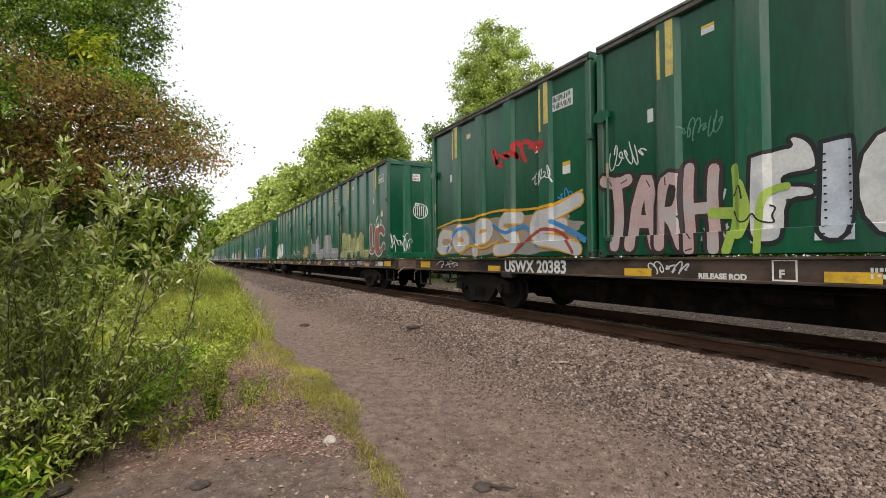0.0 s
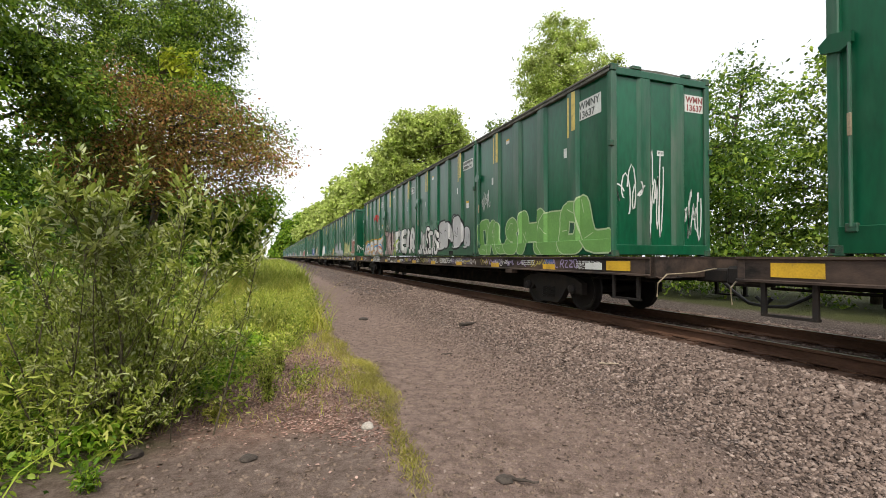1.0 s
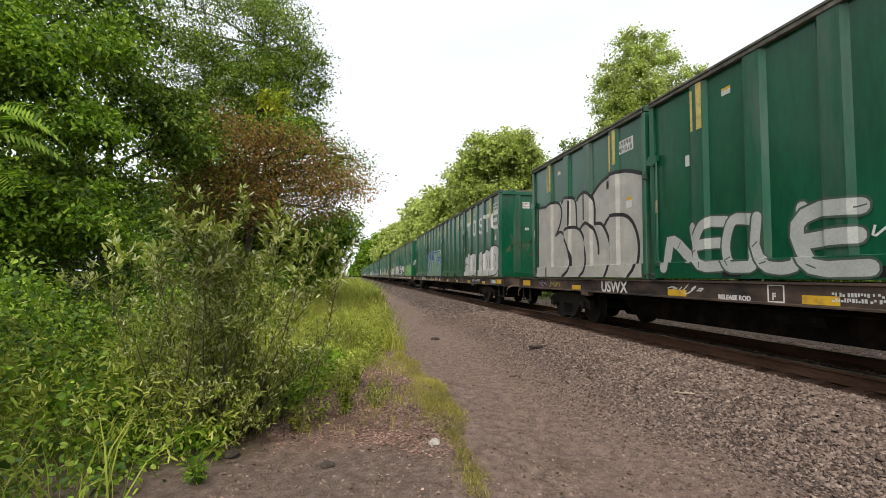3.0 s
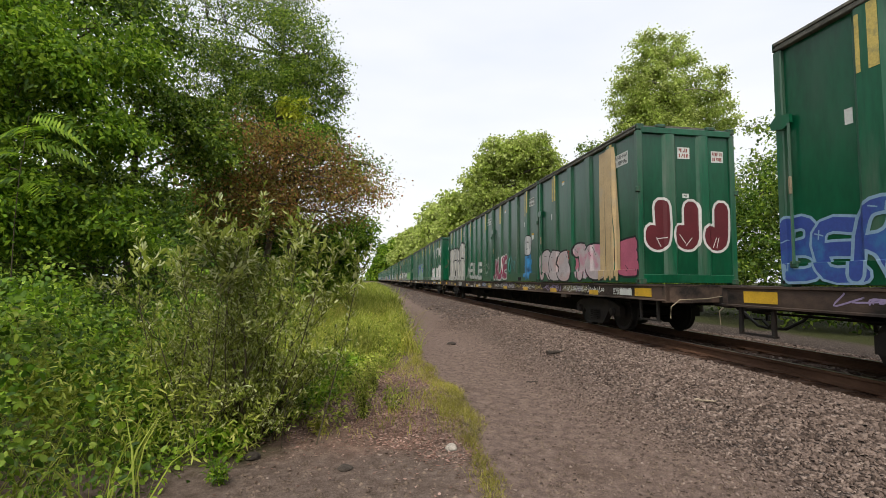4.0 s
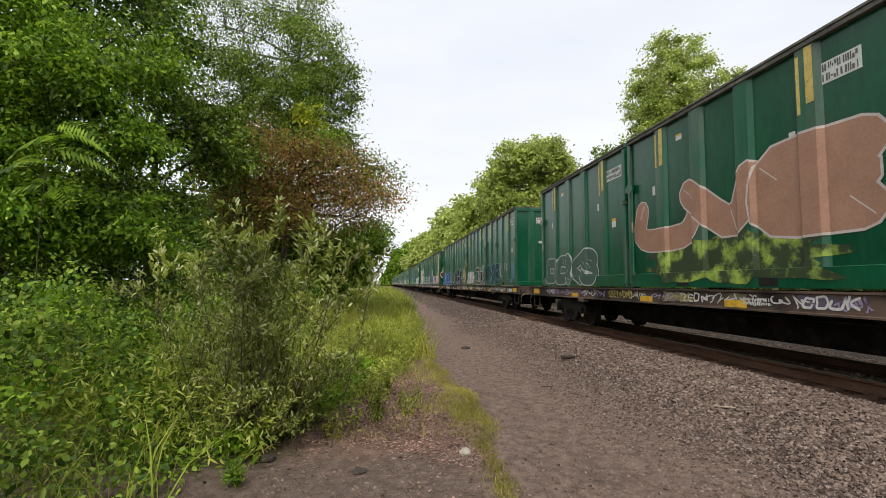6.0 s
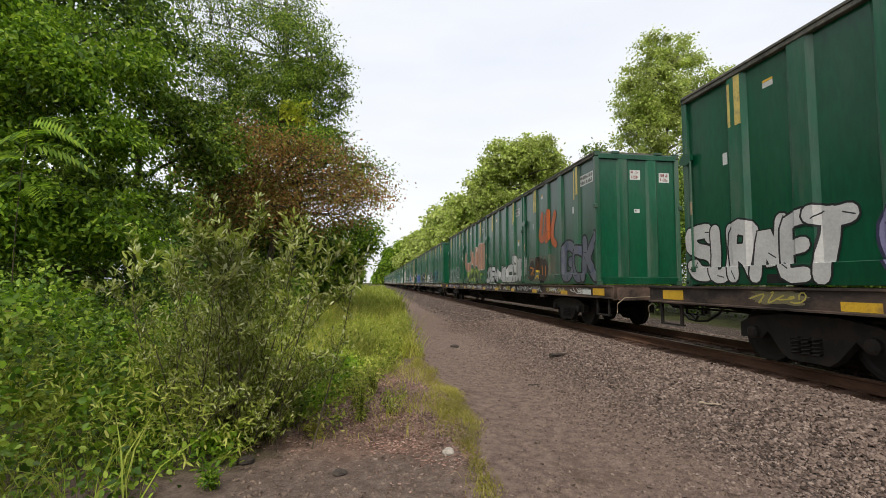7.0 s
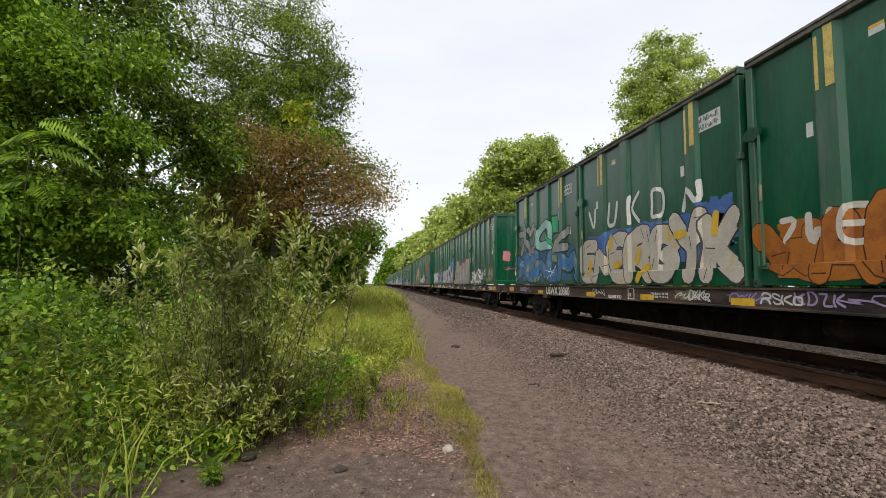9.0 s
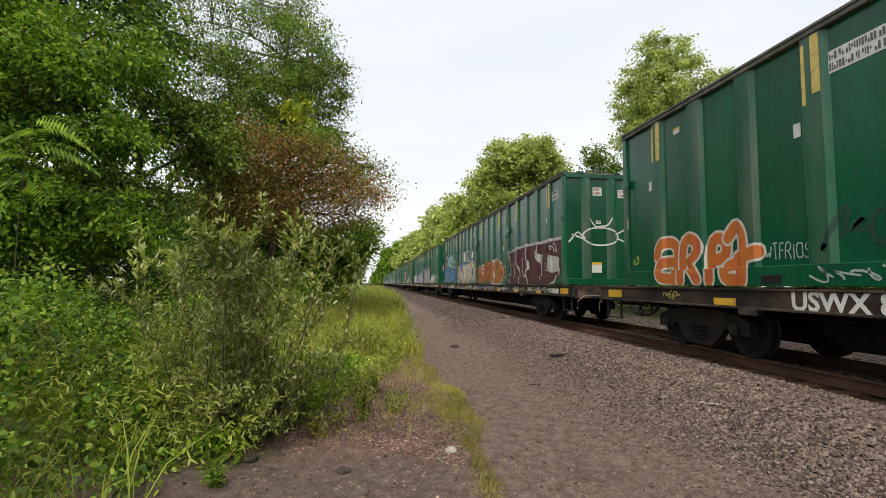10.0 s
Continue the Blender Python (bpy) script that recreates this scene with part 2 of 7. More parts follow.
M_RED_INK = material("dark_red_lettering", (0.22, 0.06, 0.055), rough=0.7, dark=0.7, light=1.3, scale=6.0, bump=0.0)
# near-black that stands for the shade inside openings that are not cut
M_DARK = material("painted_recess_shade", (0.006, 0.006, 0.006), rough=0.9, bump=0.0)
M_RAIL = material("rusted_rail", (0.070, 0.036, 0.022), rough=0.9, spec=0.2, dark=0.6, light=1.4, scale=2.0, second=(0.115, 0.062, 0.04), second_scale=3.0, second_at=0.55, stretch=(1, 0.3, 1))
M_RAIL_HEAD = material("polished_rail_head", (0.42, 0.40, 0.38), rough=0.3, metal=0.9, dark=0.8, light=1.1, scale=2.0, bump=0.0)
M_TIE = material("weathered_timber_tie", (0.062, 0.034, 0.022), rough=0.9, dark=0.5, light=1.6, scale=2.0, fine=30.0, stretch=(0.2, 3, 3), bump=0.4, per_object=0.25)
M_HOSE = material("black_rubber_hose", (0.02, 0.02, 0.02), rough=0.6, bump=0.0)
M_LEVER = material("pale_steel_lever", (0.26, 0.21, 0.14), rough=0.6, dark=0.6, light=1.2, scale=6.0)
M_BARK = material("grey_brown_bark", (0.085, 0.068, 0.052), rough=0.95, dark=0.5, light=1.5, scale=4.0, fine=35.0, bump=0.6, bump_scale=30.0, stretch=(1, 1, 0.25))
M_BARK_PALE = material("pale_bark", (0.22, 0.2, 0.17), rough=0.95, dark=0.5, light=1.4, scale=4.0, fine=35.0, bump=0.5, bump_scale=30.0, stretch=(1, 1, 0.3))
M_TWIG = material("dark_twig", (0.06, 0.048, 0.03), rough=0.9, dark=0.6, light=1.4, scale=8.0, bump=0.0)
M_STONE = None
M_GROUND = ground_material()


def stone_material():
    m = bpy.data.materials.new("crushed_ballast_stone")
    m.use_nodes = True
    nt = m.node_tree
    bsdf = nt.nodes["Principled BSDF"]
    bsdf.inputs["Roughness"].default_value = 0.9
    bsdf.inputs["Specular IOR Level"].default_value = 0.2
    geo = nt.nodes.new("ShaderNodeNewGeometry")
    r = nt.nodes.new("ShaderNodeValToRGB")
    e = r.color_ramp.elements
    e.new(0.35), e.new(0.7), e.new(0.95)
    for i, (p, c) in enumerate([(0, (0.050, 0.036, 0.030)), (0.3, (0.112, 0.082, 0.068)), (0.6, (0.165, 0.122, 0.103)), (0.9, (0.215, 0.164, 0.139)), (1.0, (0.30, 0.238, 0.204))]):
        e[i].position, e[i].color = p, (*c, 1)
    nt.links.new(geo.outputs["Random Per Island"], r.inputs["Fac"])
    tc = nt.nodes.new("ShaderNodeTexCoord")
    n = nt.nodes.new("ShaderNodeTexNoise")
    n.inputs["Scale"].default_value, n.inputs["Detail"].default_value = 70.0, 4.0
    nt.links.new(tc.outputs["Object"], n.inputs["Vector"])
    mr = nt.nodes.new("ShaderNodeMapRange")
    mr.inputs["To Min"].default_value, mr.inputs["To Max"].default_value = 0.6, 1.4
    nt.links.new(n.outputs["Fac"], mr.inputs["Value"])
    hsv = nt.nodes.new("ShaderNodeHueSaturation")
    nt.links.new(r.outputs["Color"], hsv.inputs["Color"])
    nt.links.new(mr.outputs["Result"], hsv.inputs["Value"])
    nt.links.new(hsv.outputs["Color"], bsdf.inputs["Base Color"])
    return m


M_STONE = stone_material()
L_DARK = leaf_material("dark_green_leaf", [(0.034, 0.072, 0.008), (0.105, 0.185, 0.017), (0.19, 0.29, 0.028), (0.38, 0.48, 0.07)], through=0.42)
L_BRIGHT = leaf_material("bright_green_leaf", [(0.035, 0.09, 0.006), (0.12, 0.235, 0.012), (0.20, 0.33, 0.020), (0.34, 0.47, 0.04)], through=0.45)
L_DEEP = leaf_material("deep_green_leaf", [(0.026, 0.063, 0.007), (0.072, 0.145, 0.013), (0.135, 0.23, 0.021), (0.30, 0.40, 0.05)], through=0.38)
L_POPLAR = leaf_material("light_green_leaf", [(0.26, 0.345, 0.062), (0.39, 0.475, 0.11), (0.55, 0.61, 0.21)], through=0.5)
L_RED = leaf_material("reddish_brown_leaf", [(0.13, 0.11, 0.025), (0.27, 0.16, 0.05), (0.40, 0.165, 0.06), (0.22, 0.27, 0.035), (0.35, 0.31, 0.075)], through=0.4)
L_GOLD = leaf_material("yellow_green_leaf", [(0.26, 0.36, 0.02), (0.48, 0.50, 0.04)], through=0.45)
L_WILLOW = leaf_material("grey_green_leaf", [(0.10, 0.145, 0.014), (0.23, 0.285, 0.036), (0.38, 0.42, 0.10), (0.60, 0.63, 0.36)], through=0.48)
L_GRASS = leaf_material("grass_blade", [(0.11, 0.16, 0.016), (0.25, 0.32, 0.038), (0.35, 0.40, 0.06), (0.52, 0.53, 0.15)], through=0.48)
L_STRIP = leaf_material("olive_grass_blade", [(0.13, 0.13, 0.018), (0.26, 0.25, 0.036), (0.35, 0.31, 0.065), (0.44, 0.38, 0.16)], through=0.40)
L_GRASS_DRY = leaf_material("yellowing_grass_blade", [(0.17, 0.20, 0.02), (0.34, 0.35, 0.045), (0.43, 0.41, 0.075), (0.54, 0.48, 0.16)], through=0.45)
L_LITTER = leaf_material("dead_leaf", [(0.06, 0.032, 0.022), (0.19, 0.105, 0.08), (0.30, 0.185, 0.15), (0.37, 0.26, 0.22)], through=0.1, rough=0.8)
M_CRUMB = material("dirt_crumb", (0.150, 0.113, 0.090), rough=0.95, dark=0.4, light=1.7, scale=9.0, fine=60.0, bump=0.0, spec=0.1)
M_PALE_STONE = material("pale_stone", (0.36, 0.33, 0.29), rough=0.9, dark=0.6, light=1.25, scale=20.0, fine=90.0, bump=0.4)
M_CLOD = material("dark_earth_clod", (0.05, 0.04, 0.033), rough=0.95, dark=0.5, light=1.5, scale=18.0, fine=90.0, bump=0.5)
M_PALE_WOOD = material("dry_pale_wood", (0.34, 0.28, 0.21), rough=0.9, dark=0.6, light=1.2, scale=20.0, bump=0.2)

# ---- mesh helpers ----
def unit(v):
    return v / np.maximum(1e-9, np.linalg.norm(v, axis=-1, keepdims=True))


def part(name, bm, mat, parent=None, label="", at=None, smooth=False):
    """One mesh object from a bmesh (or a ready mesh), under its thing."""
    if isinstance(bm, bpy.types.Mesh):
        me = bm
    else:
        me = bpy.data.meshes.new(name)
        bm.to_mesh(me)
        bm.free()
        me.materials.append(mat)
    if smooth:
        me.polygons.foreach_set("use_smooth", [True] * len(me.polygons))
    ob = new(name, me)
    if parent is not None:
        ob.parent = parent
    if at is not None:
        ob.matrix_basis = at
    if label:
        ob["label"] = label
    return ob


def box(x0, x1, y0, y1, z0, z1, bevel=0.0, bm=None):
    out = bm or bmesh.new()
    vs = [out.verts.new(p) for p in ((x0, y0, z0), (x1, y0, z0), (x1, y1, z0), (x0, y1, z0), (x0, y0, z1), (x1, y0, z1), (x1, y1, z1), (x0, y1, z1))]
    fs = [out.faces.new([vs[i] for i in f]) for f in ((3, 2, 1, 0), (4, 5, 6, 7), (0, 1, 5, 4), (1, 2, 6, 5), (2, 3, 7, 6), (3, 0, 4, 7))]
    if bevel:
        es = list({e for f in fs for e in f.edges})
        bmesh.ops.bevel(out, geom=es, offset=bevel, segments=1, affect="EDGES")
    return out


def prism(outline, axis, a, b, bm=None):
    """An outline of (u, v) pushed along an axis from a to b. axis x: u=y v=z; y: u=x v=z; z: u=x v=y."""
    out = bm or bmesh.new()

    def at(u, v, w):
        return {"x": (w, u, v), "y": (u, w, v), "z": (u, v, w)}[axis]
    lo = [out.verts.new(at(u, v, a)) for u, v in outline]
    hi = [out.verts.new(at(u, v, b)) for u, v in outline]
    n = len(outline)
    for i in range(n):
        out.faces.new((lo[i], lo[(i + 1) % n], hi[(i + 1) % n], hi[i]))
    out.faces.new(lo[::-1])
    out.faces.new(hi)
    bmesh.ops.recalc_face_normals(out, faces=out.faces[:])
    return out


def rod(points, radius, sides=6, bm=None):
    """A round bar along points."""
    out = bm or bmesh.new()
    pts = [Vector(p) for p in points]
    rings = []
    for i, p in enumerate(pts):
        d = (pts[min(i + 1, len(pts) - 1)] - pts[max(i - 1, 0)]).normalized()
        u = d.orthogonal().normalized() if abs(d.z) > 0.95 else d.cross(Vector((0, 0, 1))).normalized()
        v = d.cross(u)
        r = radius[i] if isinstance(radius, (list, tuple)) else radius
        rings.append([out.verts.new(p + r * (math.cos(6.2832 * k / sides) * u + math.sin(6.2832 * k / sides) * v)) for k in range(sides)])
    for a, b in zip(rings, rings[1:]):
        for k in range(sides):
            out.faces.new((a[k], a[(k + 1) % sides], b[(k + 1) % sides], b[k]))
    out.faces.new(rings[0][::-1])
    out.faces.new(rings[-1])
    return out


def lathe(profile, sides=20):
    """A turned solid about the x axis from (x, r) pairs."""
    out = bmesh.new()
    rings = [[out.verts.new((x, r * math.cos(6.2832 * k / sides), r * math.sin(6.2832 * k / sides))) for k in range(sides)] for x, r in profile]
    for a, b in zip(rings, rings[1:]):
        for k in range(sides):
            out.faces.new((a[k], a[(k + 1) % sides], b[(k + 1) % sides], b[k]))
    out.faces.new(rings[0])
    out.faces.new(rings[-1])
    bmesh.ops.recalc_face_normals(out, faces=out.faces[:])
    return out


def text_bm(words, size, offset=0.0, spacing=1.0, shear=0.0, depth=0.0):
    """Letters of the built-in font as a flat mesh in x (along) and y (up), start at the origin."""
    cu = bpy.data.curves.new("letters", "FONT")
    cu.body, cu.size, cu.offset, cu.space_character, cu.shear, cu.extrude = words, size, offset, spacing, shear, depth
    cu.resolution_u = 3
    ob = bpy.data.objects.new("letters", cu)
    scene.collection.objects.link(ob)
    me = ob.to_mesh()
    out = bmesh.new()
    out.from_mesh(me)
    ob.to_mesh_clear()
    bpy.data.objects.remove(ob)
    bpy.data.curves.remove(cu)
    return out


def fast_mesh(name, verts, quads, mat, smooth=False):
    me = bpy.data.meshes.new(name)
    verts, quads = np.asarray(verts, np.float32), np.asarray(quads, np.int32)
    k = quads.shape[1]
    me.vertices.add(len(verts))
    me.vertices.foreach_set("co", verts.ravel())
    me.loops.add(quads.size)
    me.loops.foreach_set("vertex_index", quads.ravel())
    me.polygons.add(len(quads))
    me.polygons.foreach_set("loop_start", np.arange(0, quads.size, k, dtype=np.int32))
    if smooth:
        me.polygons.foreach_set("use_smooth", np.ones(len(quads), bool))
    me.update(calc_edges=True)
    me.materials.append(mat)
    return me


# ---- the ground: one sheet, flat lane, raised ballast bed ----
TRACK_X, RAIL_Z = 6.83, 0.30


def ground_z(x, y):
    x, y = np.asarray(x, float), np.asarray(y, float)

    def ease(a, b, v):
        t = np.clip((v - a) / (b - a), 0, 1)
        return t * t * (3 - 2 * t)
    bed = 0.13 * ease(2.6, 5.0, x) * (1 - ease(9.5, 12.0, x))
    bed = bed - 0.022 * ease(5.45, 5.65, x) * (1 - ease(8.1, 8.4, x))
    rut = -0.035 * np.exp(-((x - 1.75 - 0.01 * y) / 0.35) ** 2) + 0.03 * np.exp(-((x - 0.75) / 0.35) ** 2)
    bank = 0.45 * ease(-1.0, -4.5, x) * ease(6, 14, y)
    wav = 0.012 * np.sin(1.7 * x + 0.6 * y) * np.sin(0.9 * y - 0.8 * x) * (1 - ease(30, 60, np.abs(y)))
    return bed + rut * (1 - ease(25, 60, y)) + bank + wav


def make_ground():
    def axis(lo, hi, core_lo, core_hi, fine):
        left = [core_lo - 0.4 * 1.32 ** i for i in range(40)]
        right = [core_hi + 0.4 * 1.32 ** i for i in range(40)]
        core = list(np.arange(core_lo, core_hi, fine))
        return np.array([lo] + sorted(v for v in left if v > lo) + core + [v for v in right if v < hi] + [hi])
    xs, ys = axis(-3000, 3000, -6, 12, 0.15), axis(-3000, 4000, -3, 22, 0.25)
    gx, gy = np.meshgrid(xs, ys)
    v = np.stack([gx, gy, ground_z(gx, gy)], -1).reshape(-1, 3)
    n, w = len(ys), len(xs)
    i = (np.arange(n - 1)[:, None] * w + np.arange(w - 1)[None]).ravel()
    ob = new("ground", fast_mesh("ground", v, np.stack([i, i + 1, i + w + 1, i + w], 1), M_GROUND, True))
    tagged(ob, "brown dirt lane beside grey crushed-stone railway ballast", "ground", kind="structure")


make_ground()

# ---- the track ----
def make_track():
    for side in (-1, 1):
        x0 = TRACK_X + side * 0.7525
        rail = tagged(new("rail"), "rusty steel rail with a worn bright head", "rail", "rails of the track", "structure")
        rail.matrix_basis = pose(x0, 0, 0)
        z = RAIL_Z
        outline = [(-0.07, z - 0.172), (0.07, z - 0.172), (0.07, z - 0.16), (0.012, z - 0.14), (0.009, z - 0.05), (0.036, z - 0.04), (0.036, z - 0.004), (0.03, z - 0.002),
                   (-0.03, z - 0.002), (-0.036, z - 0.004), (-0.036, z - 0.04), (-0.009, z - 0.05), (-0.012, z - 0.14), (-0.07, z - 0.16)]
        part("web_and_foot", prism(outline, "y", -200, 700), M_RAIL, rail)
        part("running_surface", box(-0.028, 0.028, -200, 700, z - 0.0015, z), M_RAIL_HEAD, rail, "bright polished running surface")
    tie_me = None
    plate_me = None
    for i in range(150):
        y = -6 + 0.53 * i
        tie = tagged(new("railway_tie"), "weathered dark timber railway tie bedded in ballast", "railway tie", "ties under the rails", "structure")
        tie.matrix_basis = pose(TRACK_X + random.uniform(-0.04, 0.04), y, 0, 0, 0, random.uniform(-0.6, 0.6))
        if tie_me is None:
            ob = part("sleeper", box(-1.36, 1.36, -0.11, 0.11, -0.03, RAIL_Z - 0.176, 0.012), M_TIE, tie)
            tie_me = ob.data
        else:
            ob = part("sleeper", tie_me, None, tie)
        for side in (-1, 1) if i < 70 else ():
            if plate_me is None:
                pl = part("tie_plate", box(-0.17, 0.17, -0.09, 0.09, RAIL_Z - 0.178, RAIL_Z - 0.158, 0.004), M_RAIL, tie)
                plate_me = pl.data
            else:
                pl = part("tie_plate", plate_me, None, tie)
            pl.matrix_basis = pose(side * 0.7525, 0, 0)


make_track()

# ---- the train ----
SPEED = 19.52
C_LEN, C_WID, C_HGT, C_PITCH = 6.06, 2.44, 3.55, 6.2
DECK = 1.15
SIDE_RIBS = (-1.80, -0.60, 0.57, 1.72)
RIB_HALF, RIB_RAMP, RIB_RISE = 0.14, 0.075, 0.06
FACE, BAY = C_WID / 2, C_WID / 2 - RIB_RISE
END_RIBS = (-0.42, 0.42)


def relief(v, ribs):
    """How far the wall stands proud of its bays at v."""
    return max([0.0] + [RIB_RISE * min(1.0, max(0.0, (RIB_HALF + RIB_RAMP - abs(v - r)) / RIB_RAMP)) for r in ribs])


def rib_bm(rise=RIB_RISE, half=RIB_HALF, ramp=RIB_RAMP, z0=0.33, z1=C_HGT - 0.10):
    """A hat-section rib in the y-z plane that stands out towards -x, its back at x = 0."""
    b = prism([(-half - ramp, 0), (-half, -rise), (half, -rise), (half + ramp, 0)], "z", z0, z1)
    for v in b.verts:
        v.co = Vector((v.co.y, v.co.x, v.co.z))
    bmesh.ops.recalc_face_normals(b, faces=b.faces[:])
    return b


def build_container():
    """A tall open-top waste container: posts, rails, ribbed walls, castings, lid and door gear."""
    t = new("waste_container")
    H, W, L = C_HGT, C_WID / 2, C_LEN / 2
    for s in (-1, 1):
        part("side_panel", box(min(s * BAY, s * (BAY - 0.03)), max(s * BAY, s * (BAY - 0.03)), -L + 0.1, L - 0.1, 0.12, H - 0.06), M_GREEN, t)
        part("bottom_rail", box(min(s * (W - 0.07), s * (W + 0.004)), max(s * (W - 0.07), s * (W + 0.004)), -L + 0.1, L - 0.1, 0.03, 0.33, 0.008), M_GREEN, t)
        part("top_rail", box(min(s * (W - 0.09), s * (W + 0.02)), max(s * (W - 0.09), s * (W + 0.02)), -L + 0.06, L - 0.06, H - 0.105, H - 0.03, 0.01), M_RAIL_TOP, t, "grey weathered top rail")
        part("edge_strip", box(min(s * (W - 0.06), s * (W + 0.035)), max(s * (W - 0.06), s * (W + 0.035)), -L + 0.05, L - 0.05, H - 0.03, H + 0.015, 0.006), M_RAIL_TOP, t, "pale weathered strip")
        for y in SIDE_RIBS:
            r = part("rib", rib_bm(), M_RIB, t)
            r.matrix_basis = pose(s * BAY, y, 0, 0, 0, 0 if s < 0 else 180)
        # pockets are solid black blocks, their inner shade given by colour
        for y in (-1.03, 1.03):
            part("fork_pocket", box(min(s * (W - 0.05), s * (W + 0.008)), max(s * (W - 0.05), s * (W + 0.008)), y - 0.18, y + 0.18, 0.06, 0.19), M_DARK, t, "dark block painted as the shade in a fork pocket")
        part("end_panel", box(-W + 0.1, W - 0.1, min(s * (L - 0.05), s * (L - 0.08)), max(s * (L - 0.05), s * (L - 0.08)), 0.12, H - 0.06), M_GREEN, t)
        part("end_sill", box(-W + 0.1, W - 0.1, min(s * (L - 0.07), s * (L + 0.003)), max(s * (L - 0.07), s * (L + 0.003)), 0.03, 0.22, 0.01), M_GREEN, t)
        part("end_header", box(-W + 0.1, W - 0.1, min(s * (L - 0.07), s * (L + 0.006)), max(s * (L - 0.07), s * (L + 0.006)), H - 0.16, H - 0.02, 0.01), M_GREEN, t)
        for x in END_RIBS:
            r = part("end_rib", rib_bm(0.05, 0.11, 0.06, 0.22, H - 0.16), M_RIB, t)
            r.matrix_basis = pose(x, s * (L - 0.05), 0, 0, 0, 90 if s < 0 else -90)
        for e in (-1, 1):
            part("corner_post", box(min(s * W, s * (W - 0.13)), max(s * W, s * (W - 0.13)), min(e * L, e * (L - 0.13)), max(e * L, e * (L - 0.13)), 0.1, H - 0.1, 0.015), M_RIB, t)
            for z0 in (0.0, H - 0.09):
                c = part("corner_casting", box(-0.09, 0.09, -0.085, 0.085, 0, 0.13, 0.012), M_CAST, t)
                c.matrix_basis = pose(s * (W - 0.085), e * (L - 0.08), z0)
                # the hole is a black block on the casting, shade as colour
                if s < 0:
                    part("casting_hole", box(-0.04, 0.04, -0.03, 0.03, 0, 0.06, 0.012), M_DARK, c).matrix_basis = pose(s * 0.055, e * 0.03, 0.035)
    part("floor_pan", box(-W + 0.1, W - 0.1, -L + 0.1, L - 0.1, 0.05, 0.13), M_CAST, t)
    # lid with bows
    b = bmesh.new()
    prism([(-W + 0.03, H - 0.02), (-W + 0.05, H + 0.012), (0, H + 0.05), (W - 0.05, H + 0.012), (W - 0.03, H - 0.02)], "y", -L + 0.05, L - 0.05, b)
    part("lid", b, M_RAIL_TOP, t, "grey-green weathered lid")
    for x in (-0.62, 0.62):
        part("lid_catch", box(x - 0.11, x + 0.11, -L - 0.01, -L + 0.16, H - 0.02, H + 0.06, 0.015), M_CAST, t)
    # door gear at the leading end: brackets, rod and hinges
    for s in (-1, 1):
        br = bmesh.new()
        prism([(L - 0.27, 2.32), (L - 0.16, 2.25), (L + 0.03, 2.29), (L + 0.06, 2.38), (L - 0.06, 2.48), (L - 0.27, 2.44)], "x", s * (W - 0.02), s * (W + 0.035), br)
        part("hinge_bracket", br, M_GREEN, t)
        part("lock_rod", rod([(s * (W + 0.02), L - 0.24, 0.32), (s * (W + 0.02), L - 0.24, 2.32)], 0.02, 8), M_RIB, t)
        part("rod_clip", box(s * W - 0.03, s * W + 0.03, L - 0.3, L - 0.18, 0.26, 0.36, 0.01), M_CAST, t)
        part("rod_handle", box(s * (W + 0.03) - 0.015, s * (W + 0.03) + 0.015, L - 0.26, L - 0.22, 1.3, 1.55, 0.006), M_LEVER, t)
        part("end_clip", box(s * W - 0.05, s * W + 0.05, -L - 0.03, -L + 0.05, 2.04, 2.16, 0.012), M_CAST, t)
    # reflective stripes and small plates on the walls
    for s in (-1,):
        def on_side(name, y0, y1, z0, z1, mat, label, proud=0.0):
            a, c = s * (W - RIB_RISE + proud - 0.004), s * (W - RIB_RISE + proud + 0.005)
            part(name, box(min(a, c), max(a, c), y0, y1, z0, z1), mat, t, label)
        for e in (-1, 1):
            r = SIDE_RIBS[0] if e < 0 else SIDE_RIBS[-1]
            on_side("stripe", r - 0.13, r - 0.01, 2.62, H - 0.12, M_STRIPE, "faded yellow stripe", RIB_RISE)
            on_side("narrow_stripe", r + 0.085, r + 0.135, 2.62 if e > 0 else 2.5, H - 0.2, M_STRIPE, "faded narrow yellow stripe", RIB_RISE)
        on_side("small_plate", -1.56, -1.45, 2.12, 2.32, M_PLAQUE, "small white placard")
        on_side("small_plate", 1.97, 2.07, 2.05, 2.25, M_PLAQUE, "small white placard")
        on_side("data_plate", 1.02, 1.2, 3.02, 3.10, M_PLAQUE, "small pale data plate")
        on_side("data_band", 1.02, 1.2, 3.104, 3.14, M_YELLOW, "narrow yellow band")
    return tagged(t, "tall green steel waste container with ribbed walls on a flat railcar", "container", "containers on the train")


def build_wheelset():
    b = bmesh.new()
    prof = [(-0.95, 0.06), (-0.95, 0.09), (-0.80, 0.09), (-0.80, 0.2), (-0.81, 0.36), (-0.83, 0.40), (-0.83, 0.455), (-0.72, 0.46), (-0.69, 0.485), (-0.69, 0.40), (-0.71, 0.3), (-0.70, 0.12), (-0.6, 0.085)]
    full = prof + [(-x, r) for x, r in prof[::-1]]
    return lathe(full)


